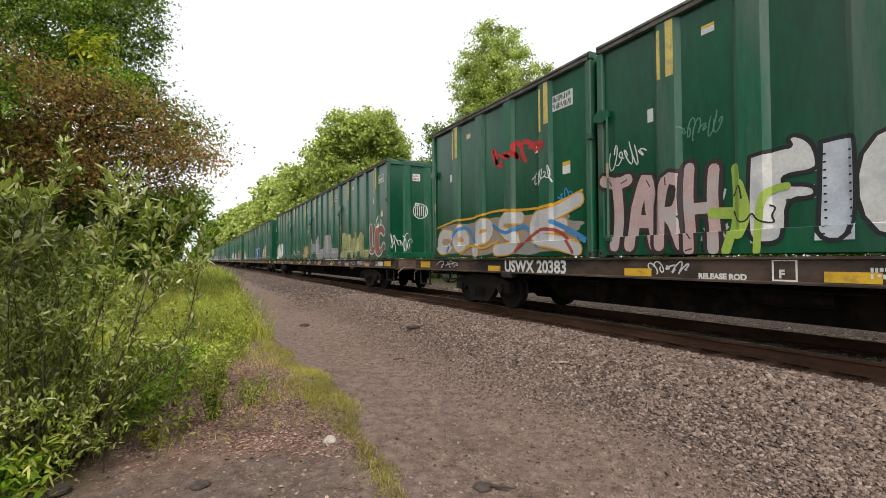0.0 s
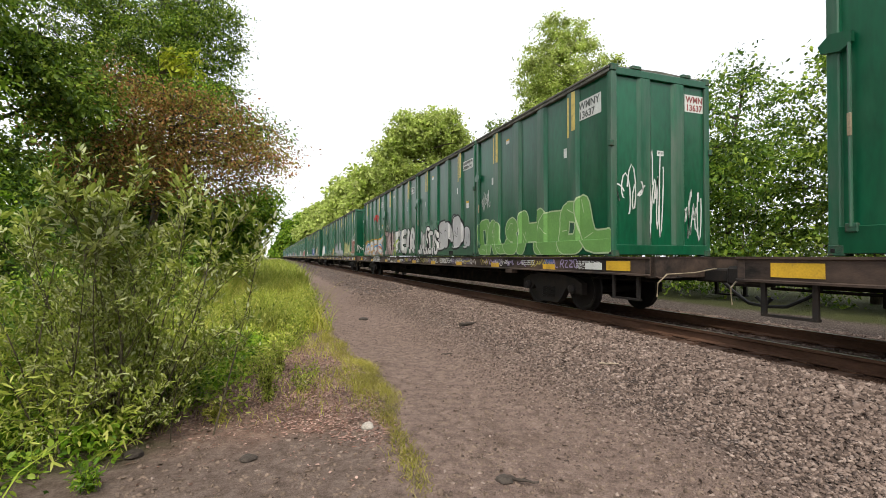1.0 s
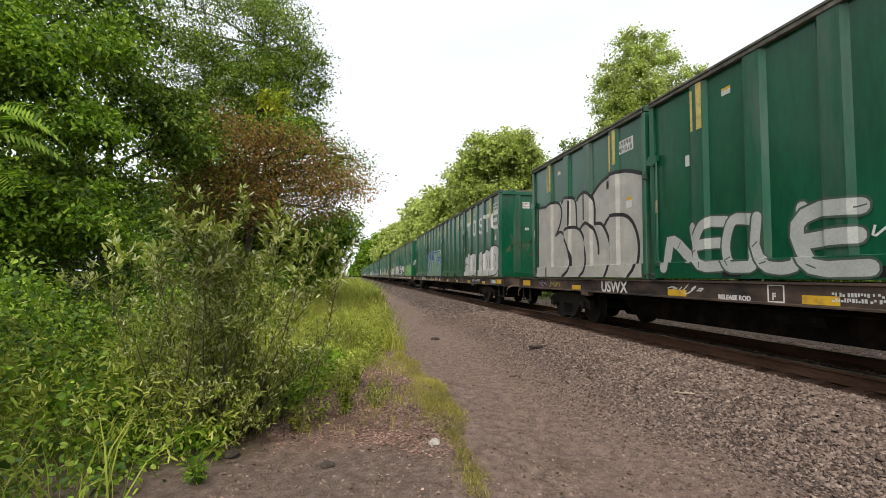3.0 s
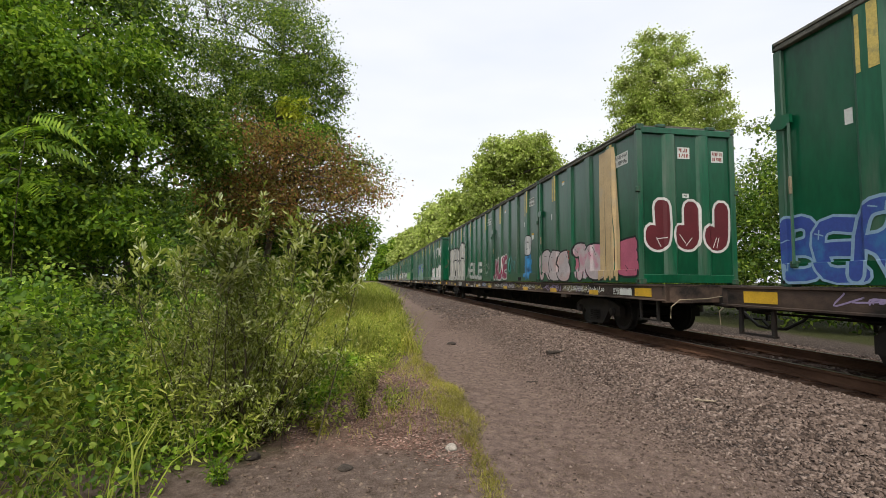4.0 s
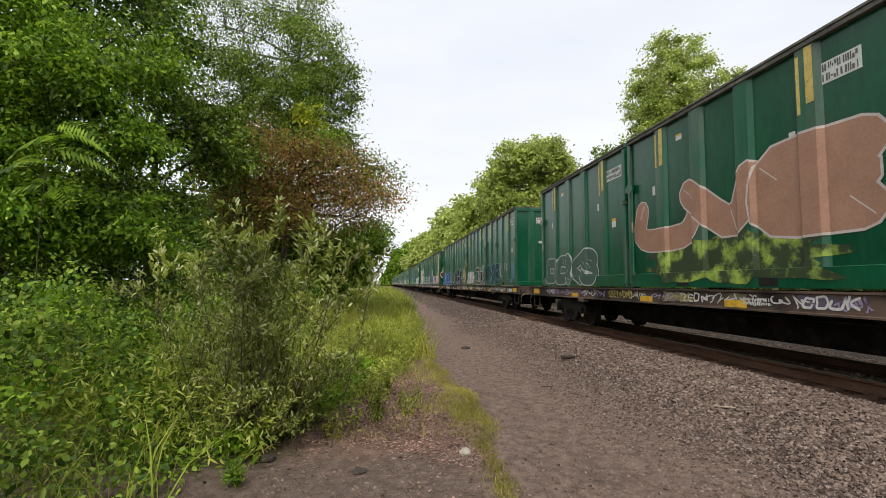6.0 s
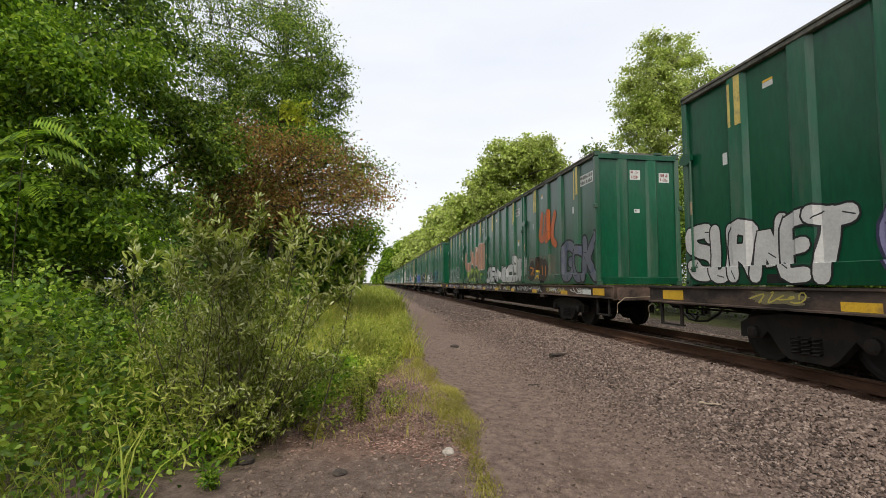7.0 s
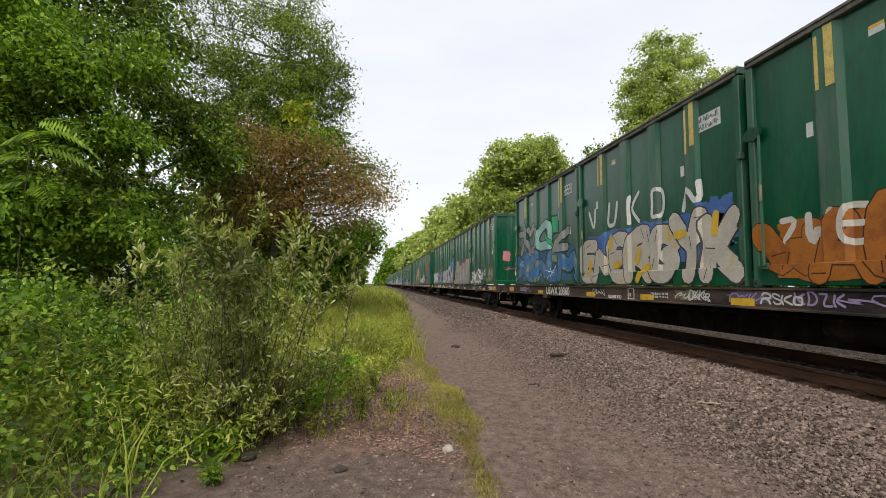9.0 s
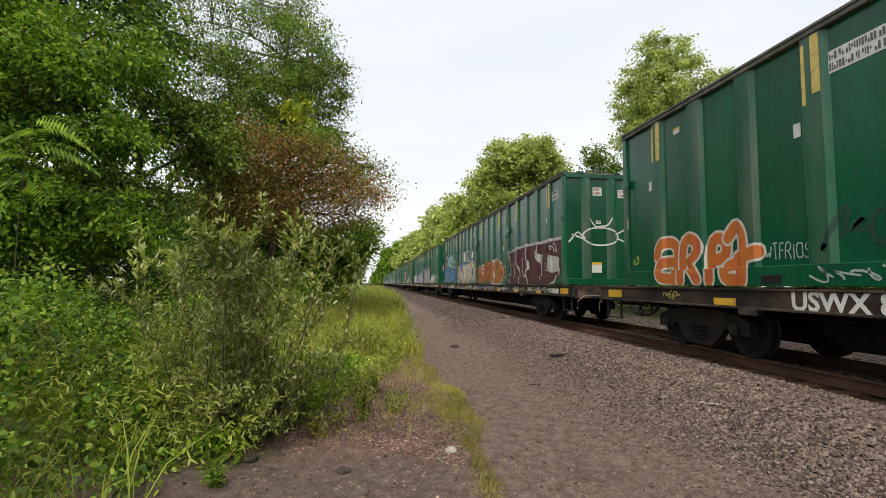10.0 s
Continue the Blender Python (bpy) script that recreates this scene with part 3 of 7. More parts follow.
def build_truck(parent, y):
    """A three-piece bogie: side frames with spring nests, bolster, two wheelsets."""
    tr = new("truck")
    tr.parent = parent
    tr.matrix_basis = pose(0, y, 0)
    for s in (-1, 1):
        fr = bmesh.new()
        out = [(-1.18, 0.36), (-1.18, 0.58), (-0.95, 0.68), (-0.45, 0.76), (0.45, 0.76), (0.95, 0.68), (1.18, 0.58), (1.18, 0.36), (0.78, 0.36), (0.66, 0.48), (0.42, 0.2), (0.3, 0.12), (-0.3, 0.12), (-0.42, 0.2), (-0.66, 0.48), (-0.78, 0.36)]
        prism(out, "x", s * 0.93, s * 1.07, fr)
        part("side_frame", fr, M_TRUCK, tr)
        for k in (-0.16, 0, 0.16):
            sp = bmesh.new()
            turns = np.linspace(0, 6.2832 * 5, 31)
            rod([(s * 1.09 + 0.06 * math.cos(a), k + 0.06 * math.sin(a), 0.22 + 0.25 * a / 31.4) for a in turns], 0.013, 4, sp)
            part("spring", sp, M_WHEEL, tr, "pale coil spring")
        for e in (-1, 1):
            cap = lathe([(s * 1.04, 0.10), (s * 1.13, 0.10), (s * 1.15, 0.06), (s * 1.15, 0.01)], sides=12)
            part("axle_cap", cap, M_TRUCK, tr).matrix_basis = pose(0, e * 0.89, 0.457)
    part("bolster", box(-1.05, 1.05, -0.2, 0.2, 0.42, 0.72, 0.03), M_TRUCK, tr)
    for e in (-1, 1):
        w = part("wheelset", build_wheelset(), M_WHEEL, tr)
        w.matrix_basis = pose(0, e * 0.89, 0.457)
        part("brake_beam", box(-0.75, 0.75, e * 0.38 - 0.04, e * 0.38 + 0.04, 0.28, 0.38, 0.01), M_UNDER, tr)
    return tr


CAR_HALF = 13.35


def build_flatcar():
    """A long flat railcar: deck, side sills, fish-bellied centre sill, trucks, couplers, steps and marks."""
    t = new("flat_railcar")
    E = CAR_HALF
    part("deck", box(-1.3, 1.3, -E, E, DECK - 0.05, DECK - 0.004), M_SILL, t)
    for s in (-1, 1):
        sill = prism([(s * 1.22, DECK - 0.005), (s * 1.345, DECK - 0.005), (s * 1.345, DECK - 0.035), (s * 1.315, DECK - 0.05), (s * 1.315, DECK - 0.29), (s * 1.355, DECK - 0.30), (s * 1.355, DECK - 0.325), (s * 1.22, DECK - 0.325)], "y", -E, E)
        part("side_sill", sill, M_SILL, t)
        for e in (-1, 1):
            st = bmesh.new()
            for k in (0.32, 0.92):
                box(s * 1.26 - 0.02, s * 1.26 + 0.02, e * (E - k) - 0.03, e * (E - k) + 0.03, 0.40, DECK - 0.3, bm=st)
            box(s * 1.26 - 0.03, s * 1.26 + 0.06, min(e * (E - 0.3), e * (E - 0.94)), max(e * (E - 0.3), e * (E - 0.94)), 0.40, 0.43, bm=st)
            part("sill_step", st, M_TRUCK, t)
            part("yellow_plate", box(min(s * 1.31, s * 1.325), max(s * 1.31, s * 1.325), e * (E - 0.75) - 0.3, e * (E - 0.75) + 0.3, DECK - 0.255, DECK - 0.08), M_YELLOW, t, "yellow reflective plate")
            part("jacking_pad", box(min(s * 1.2, s * 1.36), max(s * 1.2, s * 1.36), e * 8.6 - 0.18, e * 8.6 + 0.18, DECK - 0.42, DECK - 0.32, 0.01), M_SILL, t)
        for y in (-10.4, -7.75, -5.1, -2.5, 0.05, 2.65, 5.27, 9.1):
            part("reflector", box(min(s * 1.31, s * 1.322), max(s * 1.31, s * 1.322), y - 0.24, y + 0.24, DECK - 0.285, DECK - 0.17), M_YELLOW, t, "yellow reflective plate")
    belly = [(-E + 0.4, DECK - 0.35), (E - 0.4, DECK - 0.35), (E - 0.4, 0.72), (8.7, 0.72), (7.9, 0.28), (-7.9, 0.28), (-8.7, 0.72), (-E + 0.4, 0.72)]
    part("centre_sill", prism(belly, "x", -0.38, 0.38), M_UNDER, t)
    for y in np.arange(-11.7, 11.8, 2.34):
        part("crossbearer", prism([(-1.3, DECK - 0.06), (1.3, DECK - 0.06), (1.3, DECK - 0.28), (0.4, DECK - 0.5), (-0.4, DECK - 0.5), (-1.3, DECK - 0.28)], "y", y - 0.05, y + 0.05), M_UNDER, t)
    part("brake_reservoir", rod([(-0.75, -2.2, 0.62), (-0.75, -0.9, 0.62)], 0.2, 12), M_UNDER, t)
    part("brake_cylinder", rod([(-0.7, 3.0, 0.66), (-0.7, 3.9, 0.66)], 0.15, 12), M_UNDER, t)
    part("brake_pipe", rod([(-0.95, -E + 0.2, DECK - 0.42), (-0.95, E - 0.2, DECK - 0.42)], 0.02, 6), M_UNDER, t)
    for e in (-1, 1):
        part("end_sill", box(-1.32, 1.32, min(e * E, e * (E - 0.12)), max(e * E, e * (E - 0.12)), DECK - 0.36, DECK - 0.005, 0.015), M_SILL, t)
        kn = bmesh.new()
        box(-0.13, 0.13, min(e * (E - 0.2), e * (E + 0.55)), max(e * (E - 0.2), e * (E + 0.55)), 0.72, 0.95, 0.03, kn)
        box(-0.22, 0.18, min(e * (E + 0.45), e * (E + 0.78)), max(e * (E + 0.45), e * (E + 0.78)), 0.68, 1.0, 0.05, kn)
        part("coupler", kn, M_TRUCK, t, "rusty knuckle coupler")
        part("air_hose", rod([(0.35, e * (E - 0.05), 0.72), (0.36, e * (E + 0.15), 0.55), (0.32, e * (E + 0.45), 0.38), (0.28, e * (E + 0.72), 0.36), (0.25, e * (E + 0.88), 0.5)], 0.028, 7), M_HOSE, t, "black rubber hose")
        part("uncoupling_lever", rod([(-1.28, e * (E + 0.10), 0.5), (-1.28, e * (E + 0.12), 0.72), (-1.1, e * (E + 0.13), 0.86), (-0.5, e * (E + 0.13), 0.88), (-0.1, e * (E + 0.2), 0.95)], 0.012, 6), M_LEVER, t, "pale bent steel lever")
        part("grab_iron", rod([(-1.2, e * (E + 0.01), 0.82), (-1.2, e * (E + 0.08), 0.80), (-0.75, e * (E + 0.08), 0.80), (-0.75, e * (E + 0.01), 0.82)], 0.012, 5), M_SILL, t)
        build_truck(t, e * 10.05)
    return tagged(t, "grimy black steel flat railcar carrying four containers", "railcar", "railcars of the train")


# where each car's rear container end stands at 0 s, from the head of the visible train to its tail
CAR_REAR = [15.76 + 28.2 * k for k in range(10, -9, -1)]
REAR_TO_CENTRE = 1.5 * C_PITCH + C_LEN / 2
MOVERS = []


def build_train():
    car, box_thing = build_flatcar(), build_container()
    cars, boxes = [], []
    for i, rear in enumerate(CAR_REAR):
        m = pose(TRACK_X, rear + REAR_TO_CENTRE, RAIL_Z)
        c = car if i == 0 else copy_thing(car, m)
        c.matrix_basis = m
        cars.append(c)
        MOVERS.append((c, m))
        row = []
        for k in range(4):
            mb = pose(TRACK_X, rear + C_LEN / 2 + k * C_PITCH, RAIL_Z + DECK)
            b = box_thing if (i == 0 and k == 0) else copy_thing(box_thing, mb)
            b.matrix_basis = mb
            row.append(b)
            MOVERS.append((b, mb))
        boxes.append(row)
    return cars, boxes


CARS, BOXES = build_train()


# ---- painted writing on the train ----
PAINTS = {}


def paint(colour, second=None, at=0.55, scale=1.6):
    """Spray paint, slightly uneven, with drifts of a second colour."""
    key = (colour, second, at, scale)
    if key not in PAINTS:
        PAINTS[key] = material("spray_paint", colour, rough=0.55, dark=0.78, light=1.12, scale=2.5, fine=25.0, bump=0.0, second=second, second_scale=scale, second_at=at, second_soft=0.06)
    return PAINTS[key]


WHITE, SILVER, BLACK, GREY = (0.56, 0.56, 0.55), (0.40, 0.41, 0.42), (0.012, 0.012, 0.014), (0.26, 0.26, 0.25)
PINK, MAROON, ORANGE, BLUE = (0.45, 0.32, 0.31), (0.075, 0.016, 0.022), (0.42, 0.11, 0.015), (0.03, 0.06, 0.26)
SKY, TEAL, YELLOW, LIME = (0.04, 0.24, 0.52), (0.10, 0.34, 0.34), (0.55, 0.36, 0.03), (0.30, 0.42, 0.07)
GRASS, RED, TAN, LAVENDER = (0.13, 0.29, 0.075), (0.42, 0.02, 0.02), (0.38, 0.25, 0.11), (0.27, 0.25, 0.42)


def add_shape(bm, verts, faces, layer, slot):
    pts = np.asarray([(p[0], p[1]) for p in verts], float)

    def area(f):
        q = pts[list(f)]
        n = np.roll(q, -1, axis=0)
        return float((q[:, 0] * n[:, 1] - q[:, 1] * n[:, 0]).sum())
    turn = [area(f) for f in faces]
    main = 1.0 if sum(turn) >= 0 else -1.0
    lift = np.zeros(len(verts)) + layer
    vs = [bm.verts.new((u, v, z)) for (u, v), z in zip(verts, lift)]
    for f, a in zip(faces, turn):
        # folded-over slivers are left out
        if a * main <= 0:
            continue
        try:
            bm.faces.new([vs[i] for i in f]).material_index = slot
        except ValueError:
            pass


STROKES = {
    "A": [[(0, 0), (0.4, 1), (0.6, 1), (1, 0)], [(0.22, 0.36), (0.8, 0.36)]], "B": [[(0, 0), (0, 1)], [(0, 1), (0.8, 0.98), (0.8, 0.58), (0.1, 0.53)], [(0.1, 0.5), (1, 0.48), (1, 0.02), (0, 0)]],
    "C": [[(1, 0.8), (0.7, 1), (0.1, 0.95), (0, 0.4), (0.2, 0), (0.8, 0), (1, 0.22)]], "D": [[(0, 0), (0, 1)], [(0, 1), (0.8, 0.98), (1, 0.5), (0.8, 0.02), (0, 0)]],
    "E": [[(1, 0.97), (0, 1), (0, 0), (1, 0.03)], [(0.05, 0.5), (0.85, 0.52)]], "F": [[(0, 0), (0, 1), (1, 0.97)], [(0.05, 0.5), (0.8, 0.52)]],
    "G": [[(1, 0.8), (0.7, 1), (0.1, 0.95), (0, 0.4), (0.2, 0), (0.9, 0), (1, 0.45), (0.6, 0.45)]], "H": [[(0, 0), (0, 1)], [(1, 0), (1, 1)], [(0, 0.48), (1, 0.54)]],
    "I": [[(0.5, 0), (0.5, 1)]], "J": [[(0.75, 1), (0.8, 0.1), (0.5, 0), (0.05, 0.08), (0.05, 0.3)]], "K": [[(0, 0), (0, 1)], [(0.95, 1), (0.12, 0.5), (1, 0)]],
    "L": [[(0, 1), (0, 0), (1, 0.03)]], "M": [[(0, 0), (0.08, 1), (0.5, 0.3), (0.92, 1), (1, 0)]], "N": [[(0, 0), (0.02, 1), (0.98, 0), (1, 1)]],
    "O": [[(0.5, 1), (0.05, 1), (0, 0.5), (0.05, 0), (0.5, 0), (0.95, 0), (1, 0.5), (0.95, 1), (0.5, 1)]], "P": [[(0, 0), (0, 1), (0.95, 0.98), (0.95, 0.48), (0.05, 0.45)]],
    "R": [[(0, 0), (0, 1), (0.95, 0.98), (0.9, 0.5), (0.1, 0.47)], [(0.3, 0.47), (0.7, 0.35), (1, 0)]], "S": [[(0.95, 0.82), (0.8, 1), (0.05, 1), (0, 0.6), (1, 0.45), (1, 0), (0.2, 0), (0, 0.18)]],
    "T": [[(0, 1), (1, 0.97)], [(0.5, 1), (0.5, 0)]], "U": [[(0, 1), (0, 0.1), (0.5, 0), (1, 0.1), (1, 1)]], "V": [[(0, 1), (0.5, 0), (1, 1)]],
    "W": [[(0, 1), (0.2, 0), (0.5, 0.7), (0.8, 0), (1, 1)]], "X": [[(0, 0), (1, 1)], [(0, 1), (1, 0)]], "Y": [[(0, 1), (0.5, 0.45), (1, 1)], [(0.5, 0.5), (0.42, 0)]],
    "Z": [[(0, 1), (1, 1), (0, 0), (1, 0.02)]], "8": [[(0.5, 1), (0.1, 0.95), (0.1, 0.55), (0.9, 0.45), (0.9, 0.02), (0.1, 0), (0.1, 0.45), (0.9, 0.55), (0.9, 0.95), (0.5, 1)]], "'": [[(0.5, 1), (0.45, 0.75)]],
}


def rounded(pts, times=2):
    """The line with its corners cut round."""
    p = np.asarray(pts, float)
    for _ in range(times):
        if len(p) > 2:
            a, b = p[:-1] * 0.75 + p[1:] * 0.25, p[:-1] * 0.25 + p[1:] * 0.75
            p = np.concatenate([p[:1], np.stack([a, b], 1).reshape(-1, 2)[1:-1], p[-1:]])
    if len(p) == 2:
        p = p[0] + (p[1] - p[0]) * np.linspace(0, 1, 7)[:, None]
    return p


def stroke(bm, pts, width, layer, slot):
    """A round-ended stroke of paint."""
    p = np.asarray(pts, float)
    d0, d1 = unit(p[0] - p[1]), unit(p[-1] - p[-2])
    p = np.concatenate([[p[0] + d0 * width * 0.48], [p[0] + d0 * width * 0.3], p, [p[-1] + d1 * width * 0.3], [p[-1] + d1 * width * 0.48]])
    w = np.full(len(p), width)
    w[[0, -1]], w[[1, -2]] = width * 0.35, width * 0.8
    d = unit(np.gradient(p, axis=0))
    nrm = np.stack([-d[:, 1], d[:, 0]], 1) * w[:, None] / 2
    n = len(p)
    rise = layer + 0.00001 * np.arange(n)
    add_shape(bm, np.concatenate([p + nrm, p - nrm]), [(i, i + 1, n + i + 1, n + i) for i in range(n - 1)], np.concatenate([rise, rise]), slot)


def word(bm, rng, letters, u0, u1, v0, h0, h1=None, fill=0, line=1, body=0.05, edge=0.06, jitter=0.07, layer=0.0, overlap=1.12, slant=0.0, strokes=2):
    """Fat hand-painted letters that fill a band from u0 to u1, each with a rim, the tops following h0 to h1."""
    h1 = h0 if h1 is None else h1
    nat = np.array([(0.5 if ch in "I'" else 1.25 if ch in "MW" else 1.0) * rng.uniform(0.85, 1.15) for ch in letters])
    ends = np.concatenate([[0], np.cumsum(nat) / nat.sum()])
    for i, ch in enumerate(letters):
        cell, left = (ends[i + 1] - ends[i]) * (u1 - u0), u0 + ends[i] * (u1 - u0)
        high = (h0 + (h1 - h0) * (ends[i] + ends[i + 1]) / 2) * (1 + rng.normal() * jitter)
        fat = max(0.018, min((0.18 + 2.9 * body) * cell, 0.40 * high))
        wide = max(0.2 * cell, cell * overlap - fat * 0.72) * (1 + rng.normal() * jitter)
        foot, lean = v0 + fat / 2 + rng.normal() * jitter * 0.3 * high, rng.normal() * jitter + slant
        ph = rng.uniform(0, 6, 2)
        lines = []
        for path in STROKES[ch]:
            q = rounded(path)
            y = q[:, 1] * (1 + 0.5 * jitter * np.sin(4 * q[:, 0] + ph[0]))
            x = q[:, 0] - 0.5 + lean * (y - 0.5) + jitter * np.sin(4.5 * q[:, 1] + ph[1])
            lines.append(np.stack([left + cell / 2 + x * wide, foot + y * max(0.3 * high, high - fat)], 1))
        lay = layer + i * 0.0012
        for k, p in enumerate(lines):
            if line is not None:
                stroke(bm, p, fat + 1.7 * edge * high, lay + 0.00012 * k, line)
            stroke(bm, p, fat, lay + (0.0006 if line is not None else 0.0) + 0.00012 * k, fill)
        for k in range(strokes if line is not None else 0):
            p = lines[0][int(rng.integers(0, len(lines[0])))]
            a, ln = rng.uniform(0, 6.283), 0.35 * fat
            t = np.linspace(-1, 1, 5)[:, None]
            ribbon(bm, p + np.array([math.cos(a), math.sin(a)]) * ln * t, 0.018, lay + 0.001 + 0.00006 * k, line)


def ribbon(bm, pts, width, layer, slot):
    """A brush stroke along points."""
    p = np.asarray(pts, float)
    d = unit(np.gradient(p, axis=0))
    nrm = np.stack([-d[:, 1], d[:, 0]], 1) * width / 2
    vs = np.concatenate([p + nrm, p - nrm])
    n = len(p)
    add_shape(bm, vs, [(i, i + 1, n + i + 1, n + i) for i in range(n - 1)], layer, slot)


def scribble(bm, rng, u0, u1, v0, v1, width, layer, slot, loops=7):
    """A quick looping tag that cannot be read."""
    t = np.linspace(0, 1, loops * 9)
    ph = rng.uniform(0, 6, 4)
    amp = 0.5 * (0.6 + 0.4 * np.sin(loops * 1.7 * t + ph[2]))
    u = u0 + (u1 - u0) * (t + 0.55 / loops * np.sin(2 * math.pi * loops * t + ph[0]))
    v = (v0 + v1) / 2 + (v1 - v0) * amp * np.sin(2 * math.pi * loops * t * 0.93 + ph[1])
    for a in range(0, len(t) - 6, 12):
        ribbon(bm, np.stack([u[a:a + 11], v[a:a + 11]], 1), width, layer + a * 0.00003, slot)


def cloud(bm, rng, u0, u1, v0, v1, layer, slot, bumps=9, rough=0.12):
    """A ragged patch of sprayed colour."""
    n = 72
    a = np.linspace(0, 6.2832, n, endpoint=False)
    sq = 1 / np.maximum(np.abs(np.cos(a)), np.abs(np.sin(a))) ** 0.75
    r = sq * (1 + rough * np.sin(bumps * a + rng.uniform(0, 6)) + 0.5 * rough * np.sin(bumps * 2.3 * a + rng.uniform(0, 6)))
    u = (u0 + u1) / 2 + (u1 - u0) / 2 * r * np.cos(a) / 1.1
    v = (v0 + v1) / 2 + (v1 - v0) / 2 * r * np.sin(a) / 1.1
    vs = np.concatenate([np.stack([u, v], 1), [[(u0 + u1) / 2, (v0 + v1) / 2]]])
    add_shape(bm, vs, [(i, (i + 1) % n, n) for i in range(n)], layer, slot)


def to_side(bm, eps=0.005):
    """Lays painted shapes on the near wall, over ribs and rails."""
    L = C_LEN / 2
    bm.verts.ensure_lookup_table()
    us = [v.co.x for v in bm.verts]
    lo, hi = min(us), max(us)
    cuts = []
    for r in SIDE_RIBS:
        cuts += [L - r + k for k in (-RIB_HALF - RIB_RAMP, -RIB_HALF, RIB_HALF, RIB_HALF + RIB_RAMP)]
    cuts += [0.13, 0.14, 2 * L - 0.13, 2 * L - 0.14]
    for c in cuts:
        if lo < c < hi:
            bmesh.ops.bisect_plane(bm, geom=bm.verts[:] + bm.edges[:] + bm.faces[:], plane_co=(c, 0, 0), plane_no=(1, 0, 0))
    for z in (0.325, 0.335):
        bmesh.ops.bisect_plane(bm, geom=bm.verts[:] + bm.edges[:] + bm.faces[:], plane_co=(0, z, 0), plane_no=(0, 1, 0))
    for v in bm.verts:
        u, z, lay = v.co
        u = min(max(u, 0.02), 2 * L - 0.02)
        z = min(max(z, 0.035), C_HGT - 0.2)
        y = L - u
        out = relief(y, SIDE_RIBS)
        if abs(y) > L - 0.14:
            out = max(out, RIB_RISE * min(1, (abs(y) - (L - 0.14)) / 0.01))
        if z < 0.335 and abs(y) < L - 0.1:
            out = max(out, (RIB_RISE + 0.006) * min(1, (0.335 - z) / 0.01))
        v.co = (-(BAY + out + eps + lay), y, z)
    return bm


def to_end(bm, eps=0.005):
    """Lays painted shapes on the rear end wall."""
    W, L = C_WID / 2, C_LEN / 2
    for r in END_RIBS:
        for k in (-0.17, -0.11, 0.11, 0.17):
            bmesh.ops.bisect_plane(bm, geom=bm.verts[:] + bm.edges[:] + bm.faces[:], plane_co=(W + r + k, 0, 0), plane_no=(1, 0, 0))
    for v in bm.verts:
        u, z, lay = v.co
        x = u - W
        out = max([0.0] + [0.05 * min(1.0, max(0.0, (0.17 - abs(x - r)) / 0.06)) for r in END_RIBS])
        v.co = (x, -(L - 0.05 + out + eps + lay), z)
    return bm


def painted(parent, name, bm, mats, label, where=to_side, **kw):
    if not len(bm.verts):
        bm.free()
        return None
    where(bm, **kw)
    me = bpy.data.meshes.new(name)
    bm.to_mesh(me)
    bm.free()
    for m in mats:
        me.materials.append(m)
    ob = new(name, me)
    ob.parent = parent
    ob["label"] = label
    return ob


def piece(parent, seed, letters, u0, u1, v0, h0, h1=None, fill=WHITE, second=None, rim=BLACK, label="", at=0.55, halo=None, **kw):
    rng = np.random.default_rng(seed)
    b = bmesh.new()
    mats = [paint(fill, second, at), paint(rim)]
    if halo:
        mats.append(paint(halo))
        cloud(b, rng, u0 - 0.08, u1 + 0.08, v0 - 0.02, v0 + max(h0, h1 or h0) * 1.12, -0.002, 2, 11, 0.07)
    word(b, rng, letters, u0, u1, v0, h0, h1, **kw)
    painted(parent, "graffiti", b, mats, label or "painted graffiti lettering")


def mural(parent, fills, lines, mats, label, layer=0.0):
    """Painted areas (slot, outline) and strokes (slot, width, line), later ones over earlier ones."""
    b = bmesh.new()
    for k, (slot, outline) in enumerate(fills):
        vs = [b.verts.new((u, v, layer + 0.0004 * k)) for u, v in outline]
        b.faces.new(vs).material_index = slot
    bmesh.ops.triangulate(b, faces=b.faces[:])
    base = layer + 0.0004 * len(fills)
    for k, (slot, width, pts) in enumerate(lines):
        stroke(b, rounded(pts), width, base + 0.0003 * k, slot)
    ob = painted(parent, "graffiti", b, [paint(*m) if isinstance(m[0], tuple) else paint(m) for m in mats], label)
    if not fills and len(lines) > 3:
        tagged(ob, kind="stuff")


def bubble(parent, letters, fat, rim, mats, label, layer=0.0):
    """Fat letters, each a list of lines, with a rim round all of its strokes."""
    for k, lines in enumerate(letters):
        at = layer + 0.002 * k
        mural(parent, [], [(1, fat + 2 * rim, p) for p in lines] + [(0, fat, p) for p in lines], mats, label, at)


def tag(parent, seed, u0, u1, v0, v1, colour=WHITE, width=0.03, loops=6, letters=None, where=to_side, label="thin sprayed scribble"):
    rng = np.random.default_rng(seed)
    b = bmesh.new()
    if letters:
        word(b, rng, letters, u0, u1, v0, v1 - v0, fill=0, line=None, body=-0.012 if width < 0.04 else 0.01, jitter=0.07, overlap=0.8, strokes=0)
    else:
        scribble(b, rng, u0, u1, v0, v1, width, 0.0, 0, loops)
    painted(parent, "graffiti", b, [paint(colour)], label, where)


def patch(parent, seed, u0, u1, v0, v1, colour, second=None, rough=0.12, where=to_side, label="sprayed patch of colour", eps=0.004, bumps=9):
    rng = np.random.default_rng(seed)
    b = bmesh.new()
    cloud(b, rng, u0, u1, v0, v1, 0.0, 0, bumps, rough)
    painted(parent, "graffiti", b, [paint(colour, second)], label, where, eps=eps)


